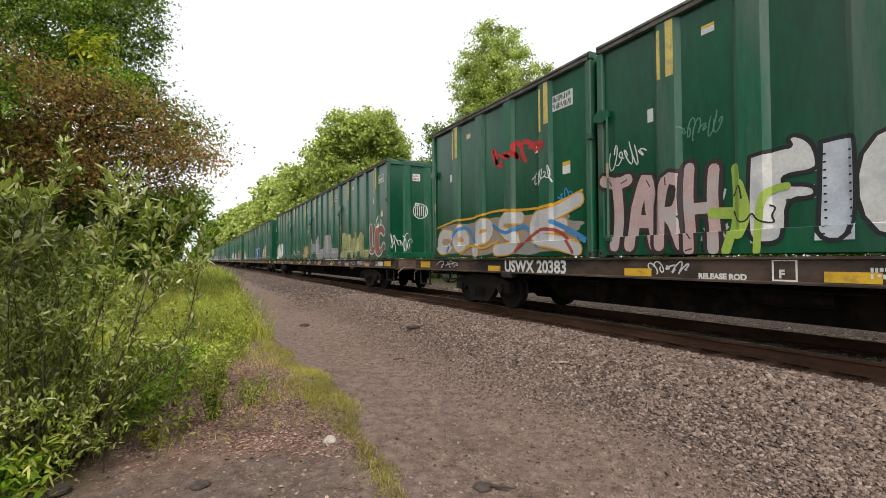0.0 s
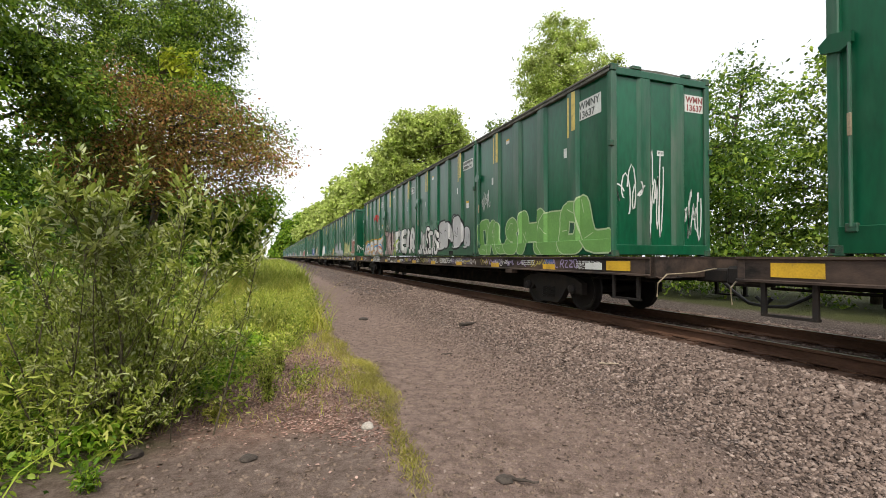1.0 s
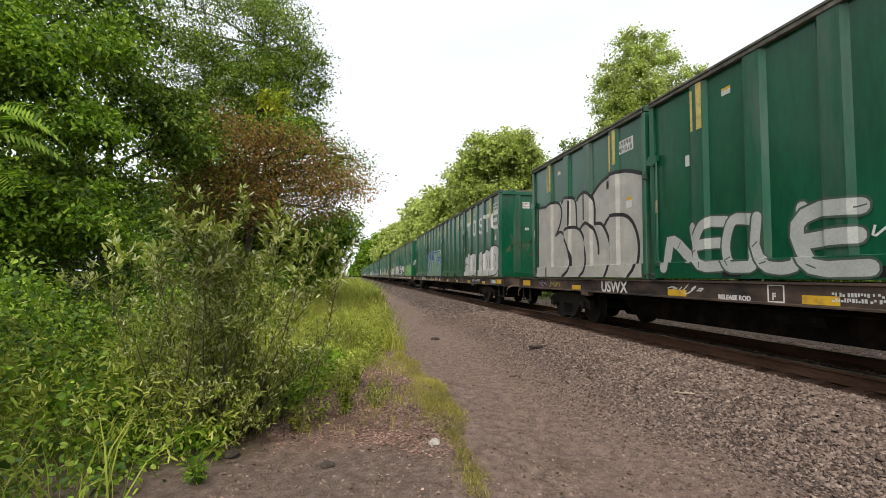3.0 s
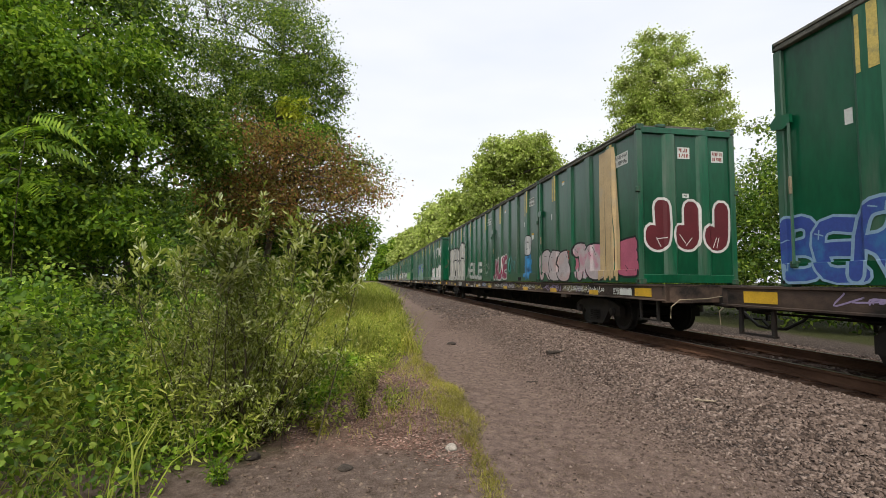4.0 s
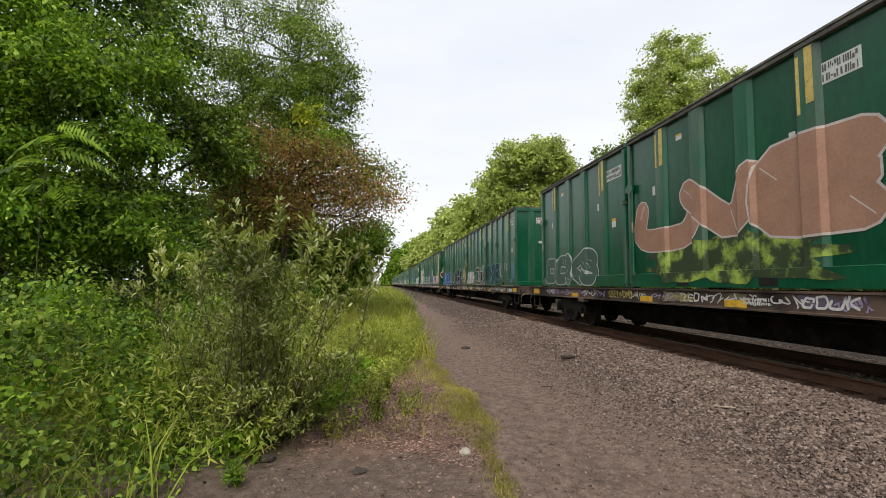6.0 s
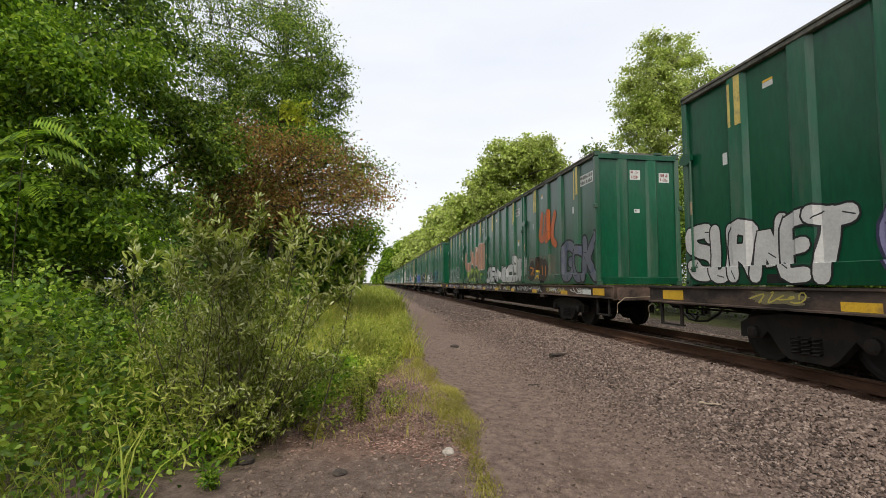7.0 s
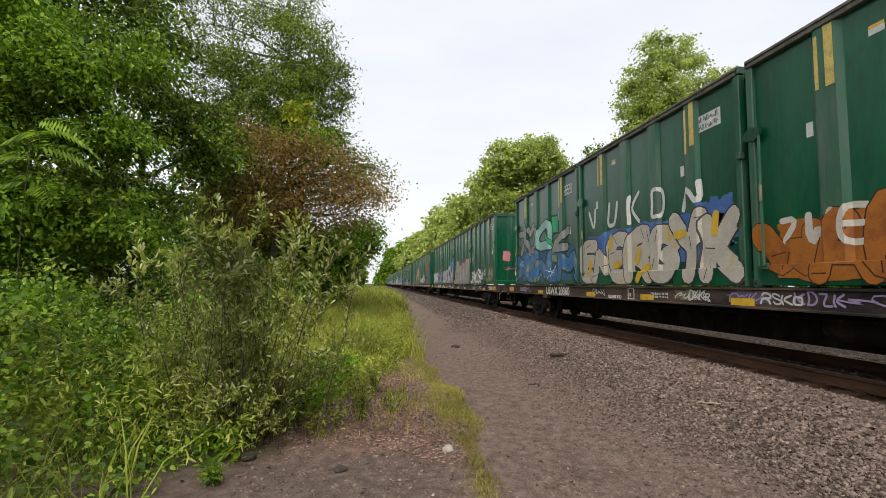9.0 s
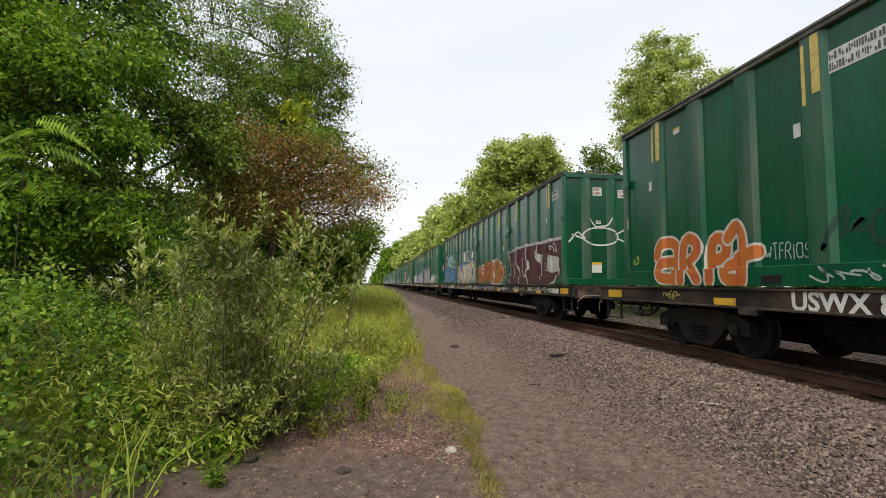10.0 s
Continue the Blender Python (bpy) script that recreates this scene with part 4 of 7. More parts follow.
def flat_text(parent, name, lines, size, at, mat, label, backing=None, pad=0.03):
    """Lettering on a wall: lines of text, with a panel behind where there is one. at: pose whose x runs along and y up."""
    b = bmesh.new()
    width = 0
    for i, ln in enumerate(lines):
        t = text_bm(ln, size, 0.011 if size > 0.3 else 0.006)
        me = bpy.data.meshes.new("letters")
        bmesh.ops.translate(t, verts=t.verts, vec=(0, -i * size * 0.95, 0))
        width = max([width] + [v.co.x for v in t.verts])
        t.to_mesh(me)
        t.free()
        b.from_mesh(me)
        bpy.data.meshes.remove(me)
    if backing:
        panel = box(-pad, width + pad, -(len(lines) - 1) * size * 0.95 - pad, size * 0.72 + pad, -0.006, -0.002)
        part(name, panel, backing, parent, label, at)
        part("lettering", b, mat, parent, "dark stencilled lettering", at)
    else:
        part(name, b, mat, parent, label, at)


def bars(parent, name, rows, width, height, at, mat, label, backing=None, seed=0):
    """Writing too small to read: short bars in rows."""
    rng = np.random.default_rng(seed)
    b = bmesh.new()
    step = height / rows
    for i in range(rows):
        u = 0.0
        while u < width - 0.02:
            w = min(rng.uniform(0.014, 0.03), width - u)
            low = 0.0 if rng.random() < 0.7 else rng.uniform(0.1, 0.35)
            box(u, u + w, -i * step + step * low, -i * step + step * (0.72 if rng.random() < 0.75 else rng.uniform(0.3, 0.6)), 0, 0.002, bm=b)
            u += w + (0.012 if rng.random() < 0.8 else 0.032)
    if backing:
        part(name, box(-0.03, width + 0.03, -(rows - 1) * step - 0.03, step * 0.7 + 0.03, -0.006, -0.002), backing, parent, label, at)
        tagged(part("marking", b, mat, parent, "rows of dark markings", at), kind="stuff")
    else:
        tagged(part(name, b, mat, parent, label, at), kind="stuff")


def side_pose(u, v, out=0.008):
    """On the near wall of a container: u from its leading end, v up."""
    return Matrix(((0, 0, -1, -(BAY + out)), (-1, 0, 0, C_LEN / 2 - u), (0, 1, 0, v), (0, 0, 0, 1)))


def end_pose(u, v, out=0.062):
    return Matrix(((1, 0, 0, u - C_WID / 2), (0, 0, -1, -(C_LEN / 2 - 0.05 + out - 0.055)), (0, 1, 0, v), (0, 0, 0, 1)))


def sill_pose(y, z):
    return Matrix(((0, 0, -1, -1.321), (-1, 0, 0, y), (0, 1, 0, z), (0, 0, 0, 1)))


def sill_marks(c, number, start, seed, scrawl, limits=None):
    """Reporting marks, data blocks and scrawls along a car's near side sill."""
    rng = np.random.default_rng(seed)
    z = DECK - 0.255
    if number:
        short = len(number) < 8
        flat_text(c, "reporting_mark", [number], 0.36 if short else 0.335, sill_pose(start, DECK - (0.29 if short else 0.285)), M_WHITE, "white stencilled reporting mark")
    if limits:
        flat_text(c, "weight_limit", limits, 0.12, sill_pose(1.75, DECK - 0.15), M_WHITE, "small white weight lettering")
    else:
        bars(c, "weight_limit", 2, 0.6, 0.13, sill_pose(2.5, DECK - 0.17), M_PLAQUE, "small worn white lettering", seed=seed + 1)
    bars(c, "data_block", 3, 0.6, 0.13, sill_pose(-9.2, DECK - 0.12), M_PLAQUE, "small white data block", seed=seed + 2)
    bars(c, "data_block", 4, 0.75, 0.17, sill_pose(-11.4, DECK - 0.12), M_PLAQUE, "rows of small worn lettering", seed=seed + 3)
    part("white_plate", box(-1.326, -1.318, -E_PLATE - 0.32, -E_PLATE + 0.16, DECK - 0.25, DECK - 0.12), M_PLAQUE, c, "white rectangular plate")
    if number:
        flat_text(c, "release_rod_mark", ["RELEASE ROD"], 0.1, sill_pose(REL_Y, DECK - 0.29), M_WHITE, "small white stencilled words")
        flat_text(c, "clearance_mark", ["F"], 0.13, sill_pose(PLATE_Y - 0.07, DECK - 0.25), M_WHITE, "white stencilled letter")
        rim = bmesh.new()
        for y0, y1, z0, z1 in ((0.0, 0.26, 0.0, 0.018), (0.0, 0.26, 0.232, 0.25), (0.0, 0.018, 0.018, 0.232), (0.242, 0.26, 0.018, 0.232)):
            box(-1.322, -1.316, PLATE_Y - y1, PLATE_Y - y0, DECK - 0.29 + z0, DECK - 0.29 + z1, bm=rim)
        part("clearance_frame", rim, M_WHITE, c, "white stencilled square")
    b = bmesh.new()
    for k in range(3 * scrawl):
        u = 0.8 + 23.0 * (k + rng.uniform(0, 0.6)) / (3 * scrawl)
        if number and (2.0 < u < 7.0 or 7.9 < u < 10.2):
            continue
        if rng.random() < 0.3:
            cloud(b, rng, u - 0.1, u + rng.uniform(0.3, 0.9), 0.05, 0.25, 0.0, int(rng.integers(4, 8)), 6, 0.12)
        if rng.random() < 0.22:
            word(b, rng, "".join(rng.choice(list("SREOKDNUZ"), 4)), u, u + rng.uniform(0.5, 0.9), 0.06, 0.17, fill=int(rng.integers(0, 4)), line=None, body=-0.004, jitter=0.1, overlap=0.85, strokes=0, layer=0.0015)
        else:
            scribble(b, rng, u, u + rng.uniform(0.4, 0.9), 0.05, 0.24, 0.022, 0.001 + 0.001 * (k % 3), int(rng.integers(0, 4)), int(rng.integers(3, 8)))
    if scrawl:
        me = bpy.data.meshes.new("scrawl")
        for v in b.verts:
            u, q, lay = v.co
            v.co = (-(1.3185 + lay), 12.6 - u, DECK - 0.3 + q)
        b.to_mesh(me)
        b.free()
        for m in (paint(WHITE), paint(WHITE), paint((0.42, 0.36, 0.08)), paint((0.30, 0.24, 0.40)), paint((0.2, 0.17, 0.15)), paint((0.06, 0.10, 0.25)), paint((0.16, 0.14, 0.08)), paint((0.10, 0.08, 0.12))):
            me.materials.append(m)
        ob = new("scrawl", me)
        ob.parent = c
        tagged(ob, "pale sprayed scrawls", kind="stuff")


E_PLATE = CAR_HALF - 1.5
REL_Y, PLATE_Y = 4.3, 3.4


def decorate():
    # cars that stay far off need no small fittings
    small = ("data_band", "fork_pocket", "casting_hole", "small_plate", "data_plate", "narrow_stripe", "rod_", "end_clip", "lock_rod", "lid_catch")
    for row in BOXES[:6]:
        for b in row:
            for o in b.children_recursive:
                if o.name.startswith(small):
                    bpy.data.objects.remove(o)
    A, B, C, D, X, E, F, G, H = range(10, 19)
    rows = {A: (None, 7, None), B: ("USWX 20383", 13, None), C: ("USWX 80438", 2, ["LD LMT 224700", "LT WT    61300"]), D: ("USWX", 10, None), X: ("USWX 20264", 13, None), E: (None, 12, None),
            F: ("USWX 80515", 4, ["LD LMT 225600", "LT WT    60400"]), G: ("USWX 20360", 11, None), H: ("USWX 8", 4, None)}
    for i, (num, scr, lim) in rows.items():
        sill_marks(CARS[i], num, {B: 8.7, C: 8.03, F: 8.21, X: 9.4, G: 8.55}.get(i, 7.86), 300 + i, scr, lim)
    for i in range(4, 19):
        for k in range(4):
            b = BOXES[i][k]
            named = {(B, 0): ["WMNY", "13637"], (X, 0): ["USWU 32421", "WMNY 12190"], (F, 2): ["USWU 33003", "WMNY 12772"]}.get((i, k))
            if named:
                big = len(named[0]) < 6
                flat_text(b, "number_panel", named, 0.2 if big else 0.155, side_pose(5.02 if big else 4.98, 3.0), M_INK, "white panel with stencilled numbers", M_PLAQUE)
            else:
                bars(b, "number_panel", 2, 0.5 if (i + k) % 3 else 0.75, 0.28, side_pose(5.05, 2.98), M_INK, "white number panel with worn lettering", M_PLAQUE, seed=7 * i + k)
            if k == 0 and i >= A:
                end = {B: ["WMNY", "13637"], F: ["WMNY", "13775"]}.get(i)
                if end:
                    flat_text(b, "end_panel_number", end, 0.17, end_pose(1.86, 3.08), M_RED_INK, "white panel with stencilled numbers", M_PLAQUE)
                else:
                    bars(b, "end_panel_number", 2, 0.24, 0.24, end_pose(1.05, 3.0), M_RED_INK, "white number panel", M_PLAQUE, seed=i)
                    bars(b, "end_panel_number", 2, 0.24, 0.24, end_pose(1.9, 2.95), M_RED_INK, "white number panel", M_PLAQUE, seed=i + 50)
                bars(b, "end_placard", 1, 0.1, 0.06, end_pose(1.15, 1.98), M_INK, "small white placard", M_PLAQUE, seed=i)
            if (i * 3 + k) % 2 == 0 and i >= A:
                part("warning_label", box(0, 0.2, -0.16, 0.0, -0.003, 0.0), M_PLAQUE, b, "white warning label", side_pose(5.3, 1.72))
                part("warning_band", box(0, 0.2, 0.004, 0.07, -0.003, 0.0), M_YELLOW, b, "yellow warning band", side_pose(5.3, 1.72))
    # car A
    a = BOXES[A]
    piece(a[0], 1, "BANAL", 0.3, 4.0, 0.05, 1.1, fill=(0.36, 0.37, 0.16), second=(0.22, 0.24, 0.12), rim=(0.12, 0.14, 0.06), overlap=1.25, body=0.09)
    piece(a[0], 2, "UC", 4.1, 5.6, 0.15, 1.15, fill=(0.22, 0.09, 0.07), rim=WHITE)
    tag(a[0], 3, 4.9, 5.4, 0.9, 1.7)
    tag(a[0], 4, 0.1, 1.0, 0.25, 0.95, WHITE, 0.025, 7, where=to_end)
    b = bmesh.new()
    t = np.linspace(0, 6.2832, 30)
    ribbon(b, np.stack([1.32 + 0.28 * np.cos(t), 1.75 + 0.27 * np.sin(t)], 1), 0.03, 0, 0)
    for k in range(6):
        ribbon(b, [(1.12 + 0.08 * k, 1.55 + 0.03 * (k % 2)), (1.13 + 0.08 * k, 1.75), (1.15 + 0.08 * k, 1.95)], 0.03, 0.0005, 0)
    painted(a[0], "graffiti", b, [paint(WHITE)], "white round sprayed tag", to_end)
    piece(a[1], 5, "HUEL", 0.2, 5.8, 0.05, 1.1, 1.25, fill=(0.27, 0.28, 0.29), rim=(0.06, 0.06, 0.06), overlap=1.3, body=0.1)
    tag(a[2], 6, 0.4, 3.2, 0.1, 0.9)
    patch(a[2], 7, 4.0, 5.6, 0.1, 0.8, TAN)
    piece(a[3], 8, "BU", 0.3, 2.6, 0.1, 1.1, fill=WHITE, rim=GREY)
    tag(a[3], 9, 3, 4.6, 0.2, 1.2, SKY)
    # car B
    a = BOXES[B]
    patch(a[3], 10, 0.1, 5.95, 0.04, 0.95, (0.24, 0.23, 0.22), (0.30, 0.22, 0.13), 0.06)
    bubble(a[3], [[[(1.0, 0.62), (0.5, 0.7), (0.3, 0.4), (0.6, 0.2), (1.0, 0.3)]], [[(1.5, 0.75), (1.25, 0.5), (1.5, 0.22), (1.9, 0.45), (1.5, 0.75)]], [[(2.3, 0.15), (2.35, 0.82), (2.9, 0.8), (2.8, 0.5), (2.4, 0.45)]],
                  [[(4.0, 0.85), (3.4, 0.9), (3.3, 0.6), (3.9, 0.45), (3.8, 0.2), (3.2, 0.18)]], [[(5.7, 1.05), (4.9, 0.8), (4.5, 0.85), (4.4, 0.4), (5.2, 0.3), (5.7, 0.15)], [(4.5, 0.58), (5.3, 0.62)]]],
           0.24, 0.03, [((0.46, 0.46, 0.46), (0.36, 0.38, 0.42)), (0.55, 0.27, 0.02)], "silver graffiti letter with an orange outline", 0.001)
    mural(a[3], [], [(0, 0.05, [(0.2, 0.85), (1.2, 1.0), (2.2, 0.98), (3.1, 1.1), (4.2, 1.0), (5.0, 1.0), (5.8, 1.2)]), (1, 0.09, [(0.9, 0.2), (1.3, 0.75), (1.9, 0.8), (2.2, 0.4)]), (1, 0.08, [(3.0, 0.75), (3.5, 0.5), (4.2, 0.75), (4.6, 0.25)]), (2, 0.07, [(3.9, 0.15), (4.6, 0.6), (5.3, 0.5), (5.6, 0.1)]), (1, 0.09, [(5.0, 0.7), (5.5, 0.5), (5.9, 0.3)]), (0, 0.05, [(1.6, 0.1), (2.1, 0.35), (2.7, 0.2), (3.2, 0.4)])],
          [(0.55, 0.30, 0.02), (0.05, 0.2, 0.42), (0.3, 0.05, 0.04)], "orange, blue and red sprayed sweeps", 0.009)
    tag(a[3], 12, 3.0, 4.9, 2.02, 2.5, RED, 0.11, 7, label="smeared red spray paint")
    tag(a[3], 13, 4.45, 5.1, 1.42, 1.86, WHITE, 0.025, 6)
    tag(a[3], 14, 5.2, 5.7, 0.95, 1.3, SKY, 0.025, 5)
    piece(a[2], 15, "TARH", 0.12, 2.0, 0.08, 1.2, 1.35, fill=PINK, second=(0.36, 0.36, 0.35), rim=(0.03, 0.02, 0.02), overlap=1.15, body=0.07)
    tag(a[2], 16, 0.25, 0.95, 1.42, 1.85, WHITE, 0.022, 7)
    tag(a[2], 17, 1.5, 2.1, 1.6, 1.95, (0.08, 0.2, 0.14), 0.02, 8)
    f_shape = [(2.45, 1.23), (2.78, 1.28), (2.9, 1.27), (2.84, 1.37), (2.92, 1.41), (3.08, 1.3), (3.14, 1.11), (3.14, 0.95), (2.79, 0.95), (2.79, 0.84), (3.11, 0.8), (3.12, 0.65), (2.82, 0.67), (2.82, 0.3), (2.76, 0.15), (2.45, 0.16), (2.41, 0.46)]
    i_shape = [(3.17, 1.26), (3.45, 1.28), (3.49, 1.21), (3.48, 0.17), (3.12, 0.17), (3.15, 0.7)]
    for outline, fill in ((f_shape, (WHITE, SILVER)), (i_shape, ((0.50, 0.53, 0.58), (0.36, 0.40, 0.46)))):
        mural(a[2], [(0, outline)], [(1, 0.05, outline + outline[:1])], [fill, BLACK], "white graffiti letter with a black outline", 0.001)
    rivets = [(0, 0.022, [(u, v), (u + 0.012, v)]) for v in np.arange(0.24, 1.2, 0.088) for u in (3.2, 3.43)]
    mural(a[2], [], rivets, [BLACK], "black painted rivets", 0.004)
    bubble(a[2], [[[(4.2, 1.15), (3.66, 1.15), (3.66, 0.3), (4.2, 0.3)], [(3.7, 0.72), (4.1, 0.72)]], [[(4.46, 0.25), (4.46, 1.12), (4.86, 0.3), (4.86, 1.12)]], [[(5.15, 0.25), (5.15, 1.15), (5.5, 1.18), (5.6, 0.75), (5.2, 0.62)], [(5.3, 0.6), (5.72, 0.28)]]],
           0.27, 0.045, [(WHITE, SILVER), BLACK], "white graffiti letter with a black outline")
    mural(a[2], [], [(0, 0.12, [(2.26, 1.13), (2.28, 0.81), (2.26, 0.4), (2.15, 0.07)]), (0, 0.15, [(1.95, 0.58), (2.28, 0.55)]), (0, 0.16, [(2.3, 0.9), (2.4, 0.55), (2.3, 0.3)]), (0, 0.09, [(2.52, 0.06), (2.56, 0.67), (2.66, 0.8), (2.83, 0.82)]),
                       (1, 0.02, [(2.23, 0.57), (2.28, 0.44), (2.4, 0.43), (2.47, 0.55), (2.53, 0.43), (2.71, 0.39), (2.66, 0.49), (2.72, 0.58), (2.66, 0.61)]), (1, 0.02, [(2.35, 0.73), (2.32, 0.94), (2.23, 0.78)])],
          [LIME, BLACK], "lime green splash with a black doodle", 0.006)
    patch(a[2], 18, 1.82, 2.15, 0.12, 0.45, (0.4, 0.42, 0.44), (0.2, 0.3, 0.28), 0.2)
    tag(a[2], 20, 1.85, 2.1, 0.66, 1.0, (0.42, 0.5, 0.47), 0.03, 4)
    tag(a[2], 21, 5.2, 5.6, 0.35, 0.8, BLACK, 0.03, 1, letters="TEN")
    patch(a[1], 22, 0.2, 2.7, 0.6, 1.45, (0.10, 0.19, 0.14), GREEN, 0.1)
    piece(a[1], 23, "JALSOYS", 0.25, 2.65, 0.08, 0.95, 0.9, fill=WHITE, rim=BLACK, overlap=1.3, body=0.09, edge=0.06)
    piece(a[1], 24, "BND", 2.8, 5.0, 0.25, 1.08, 1.05, fill=(0.45, 0.45, 0.46), rim=BLACK, overlap=1.28, body=0.11, edge=0.07, jitter=0.09)
    piece(a[1], 25, "8", 5.1, 5.6, 0.3, 0.7, fill=SILVER, rim=BLACK, overlap=1.0, body=0.1)
    piece(a[0], 26, "ORLS", 0.2, 2.5, 0.05, 0.95, fill=GRASS, rim=(0.34, 0.44, 0.26), overlap=1.2, body=0.1, edge=0.035)
    piece(a[0], 27, "HEOL", 2.75, 5.98, 0.05, 1.0, 1.05, fill=GRASS, rim=(0.34, 0.44, 0.26), overlap=1.3, body=0.12, edge=0.035)
    tag(a[0], 28, 0.3, 0.85, 1.35, 1.95, WHITE, 0.025, 7)
    for k, (u0, u1, v0, v1) in enumerate([(0.12, 0.75, 0.75, 1.75), (0.9, 1.3, 0.3, 2.1), (1.8, 2.25, 0.3, 1.35)]):
        tag(a[0], 29 + k, u0, u1, v0, v1, WHITE, 0.03, 5 + k, where=to_end, label="white sprayed scribble")
    # car C
    a = BOXES[C]
    bars(a[3], "data_plate", 2, 0.3, 0.09, side_pose(0.95, 0.42), M_INK, "small white plate", M_PLAQUE)
    b = bmesh.new()
    rng = np.random.default_rng(40)
    top = [(0.1, 1.55), (0.7, 1.68), (0.8, 1.6), (1.6, 1.72), (2.6, 1.7), (2.7, 1.76), (4.2, 1.74), (6.0, 1.72)]
    vs = [(u, 0.05) for u, _ in top] + top
    n = len(top)
    add_shape(b, vs, [(i, i + 1, n + i + 1, n + i) for i in range(n - 1)], -0.002, 0)
    for off, w, slot in ((0, 0.11, 1), (0.05, 0.03, 2)):
        ribbon(b, [(u, v + off) for u, v in top], w, 0.001 + off * 0.01, slot)
    for pts in ([(0.1, 1.5), (0.25, 0.9), (0.3, 0.4), (0.12, 0.1)], [(0.85, 1.7), (0.75, 1.2), (1.05, 0.7), (1.15, 0.1)], [(1.65, 1.9), (1.5, 1.4), (1.75, 1.0), (1.85, 0.75), (1.7, 0.4), (1.8, 0.1)], [(2.9, 1.5), (2.7, 1.2), (3.0, 0.7), (2.9, 0.1)],
                [(0.5, 1.1), (0.55, 0.7), (0.5, 0.45)], [(1.25, 1.2), (1.3, 0.7), (1.5, 0.65)], [(4.3, 0.7), (4.5, 1.2), (5.6, 1.15), (4.3, 0.65)], [(6.0, 1.35), (5.5, 1.0), (6.0, 0.7), (4.9, 0.1)]):
        t = np.linspace(0, 1, 14)
        p = np.array(pts)
        s = np.linspace(0, 1, len(p))
        q = np.stack([np.interp(t, s, p[:, 0]), np.interp(t, s, p[:, 1])], 1)
        ribbon(b, q, 0.15, 0.002, 1)
        ribbon(b, q + np.array([0.06, 0.02]), 0.03, 0.003, 2)
    cloud(b, rng, 2.2, 2.75, 1.2, 1.6, 0.002, 1, 5, 0.1)
    cloud(b, rng, 4.5, 5.9, 1.05, 1.35, 0.0015, 1, 5, 0.1)
    painted(a[2], "graffiti", b, [paint((0.15, 0.24, 0.17), (0.08, 0.24, 0.24), 0.6), paint(BLUE), paint(WHITE)], "large pale grey-green graffiti with blue outlines")
    piece(a[0], 41, "TOSTE", 0.3, 5.9, 2.0, 0.78, 0.82, fill=WHITE, line=None, body=-0.01, overlap=0.72, jitter=0.015, label="white block letters")
    cloudy = [((0.55, 0.55, 0.54), (0.48, 0.45, 0.36), 0.62), BLACK]
    for u0, outline, inner in ((0.05, [(0.05, 0.04), (0.0, 0.35), (0.12, 0.62), (0.03, 0.9), (0.2, 1.15), (0.5, 0.98), (0.72, 1.25), (1.1, 1.28), (1.3, 1.05), (1.6, 1.2), (2.0, 1.15), (2.3, 1.22), (2.5, 0.9), (2.42, 0.5), (2.5, 0.04)],
                                ([(0.06, 0.55), (0.35, 0.68), (0.7, 0.66), (0.95, 0.45)], [(0.8, 0.62), (0.9, 0.7)], [(0.45, 0.45), (0.5, 0.3), (0.44, 0.22)], [(1.25, 1.1), (1.1, 0.7), (1.3, 0.35), (1.2, 0.06)], [(1.7, 0.9), (1.75, 0.5)], [(2.05, 1.15), (1.95, 0.6), (2.1, 0.06)])),
                               (2.75, [(0.05, 0.04), (0.0, 1.0), (0.25, 1.22), (0.7, 1.2), (0.95, 1.0), (1.2, 1.25), (1.6, 1.22), (1.9, 1.05), (2.2, 1.35), (2.7, 1.35), (3.1, 1.2), (3.2, 0.6), (3.15, 0.04)],
                                ([(0.45, 0.95), (0.5, 0.55)], [(0.95, 1.0), (0.85, 0.55), (1.0, 0.06)], [(1.3, 0.9), (1.55, 0.6), (1.35, 0.35)], [(1.9, 1.05), (2.0, 0.6), (1.85, 0.06)], [(2.4, 1.0), (2.75, 0.9), (2.5, 0.5), (2.8, 0.3)]))):
        shift = [(u0 + u, v) for u, v in outline]
        mural(a[0], [(0, shift)], [(1, 0.05, shift + shift[:1])], cloudy, "white bubble graffiti with a black outline")
        mural(a[0], [], [(1, 0.04, [(u0 + u, v) for u, v in p]) for p in inner], cloudy, "black strokes in white bubble graffiti", 0.002)
    tag(a[0], 44, 0.3, 2.0, 0.8, 1.8, (0.05, 0.075, 0.04), 0.07, 4, where=to_end, label="faint dark scribble")
    # car D
    a = BOXES[D]
    pale = [((0.43, 0.42, 0.39), (0.36, 0.35, 0.33)), BLACK]
    mural(a[3], [(0, [(0.36, 0.04), (0.39, 2.24), (1.11, 2.2), (1.54, 2.27), (1.88, 2.2), (2.11, 2.21), (2.33, 2.28), (2.78, 2.22), (2.98, 2.12), (3.23, 2.25), (3.54, 2.24), (3.82, 2.14), (4.3, 2.4), (5.2, 2.45), (5.9, 2.2), (5.9, 0.04)])], [], pale, "pale grey ground of large graffiti letters")
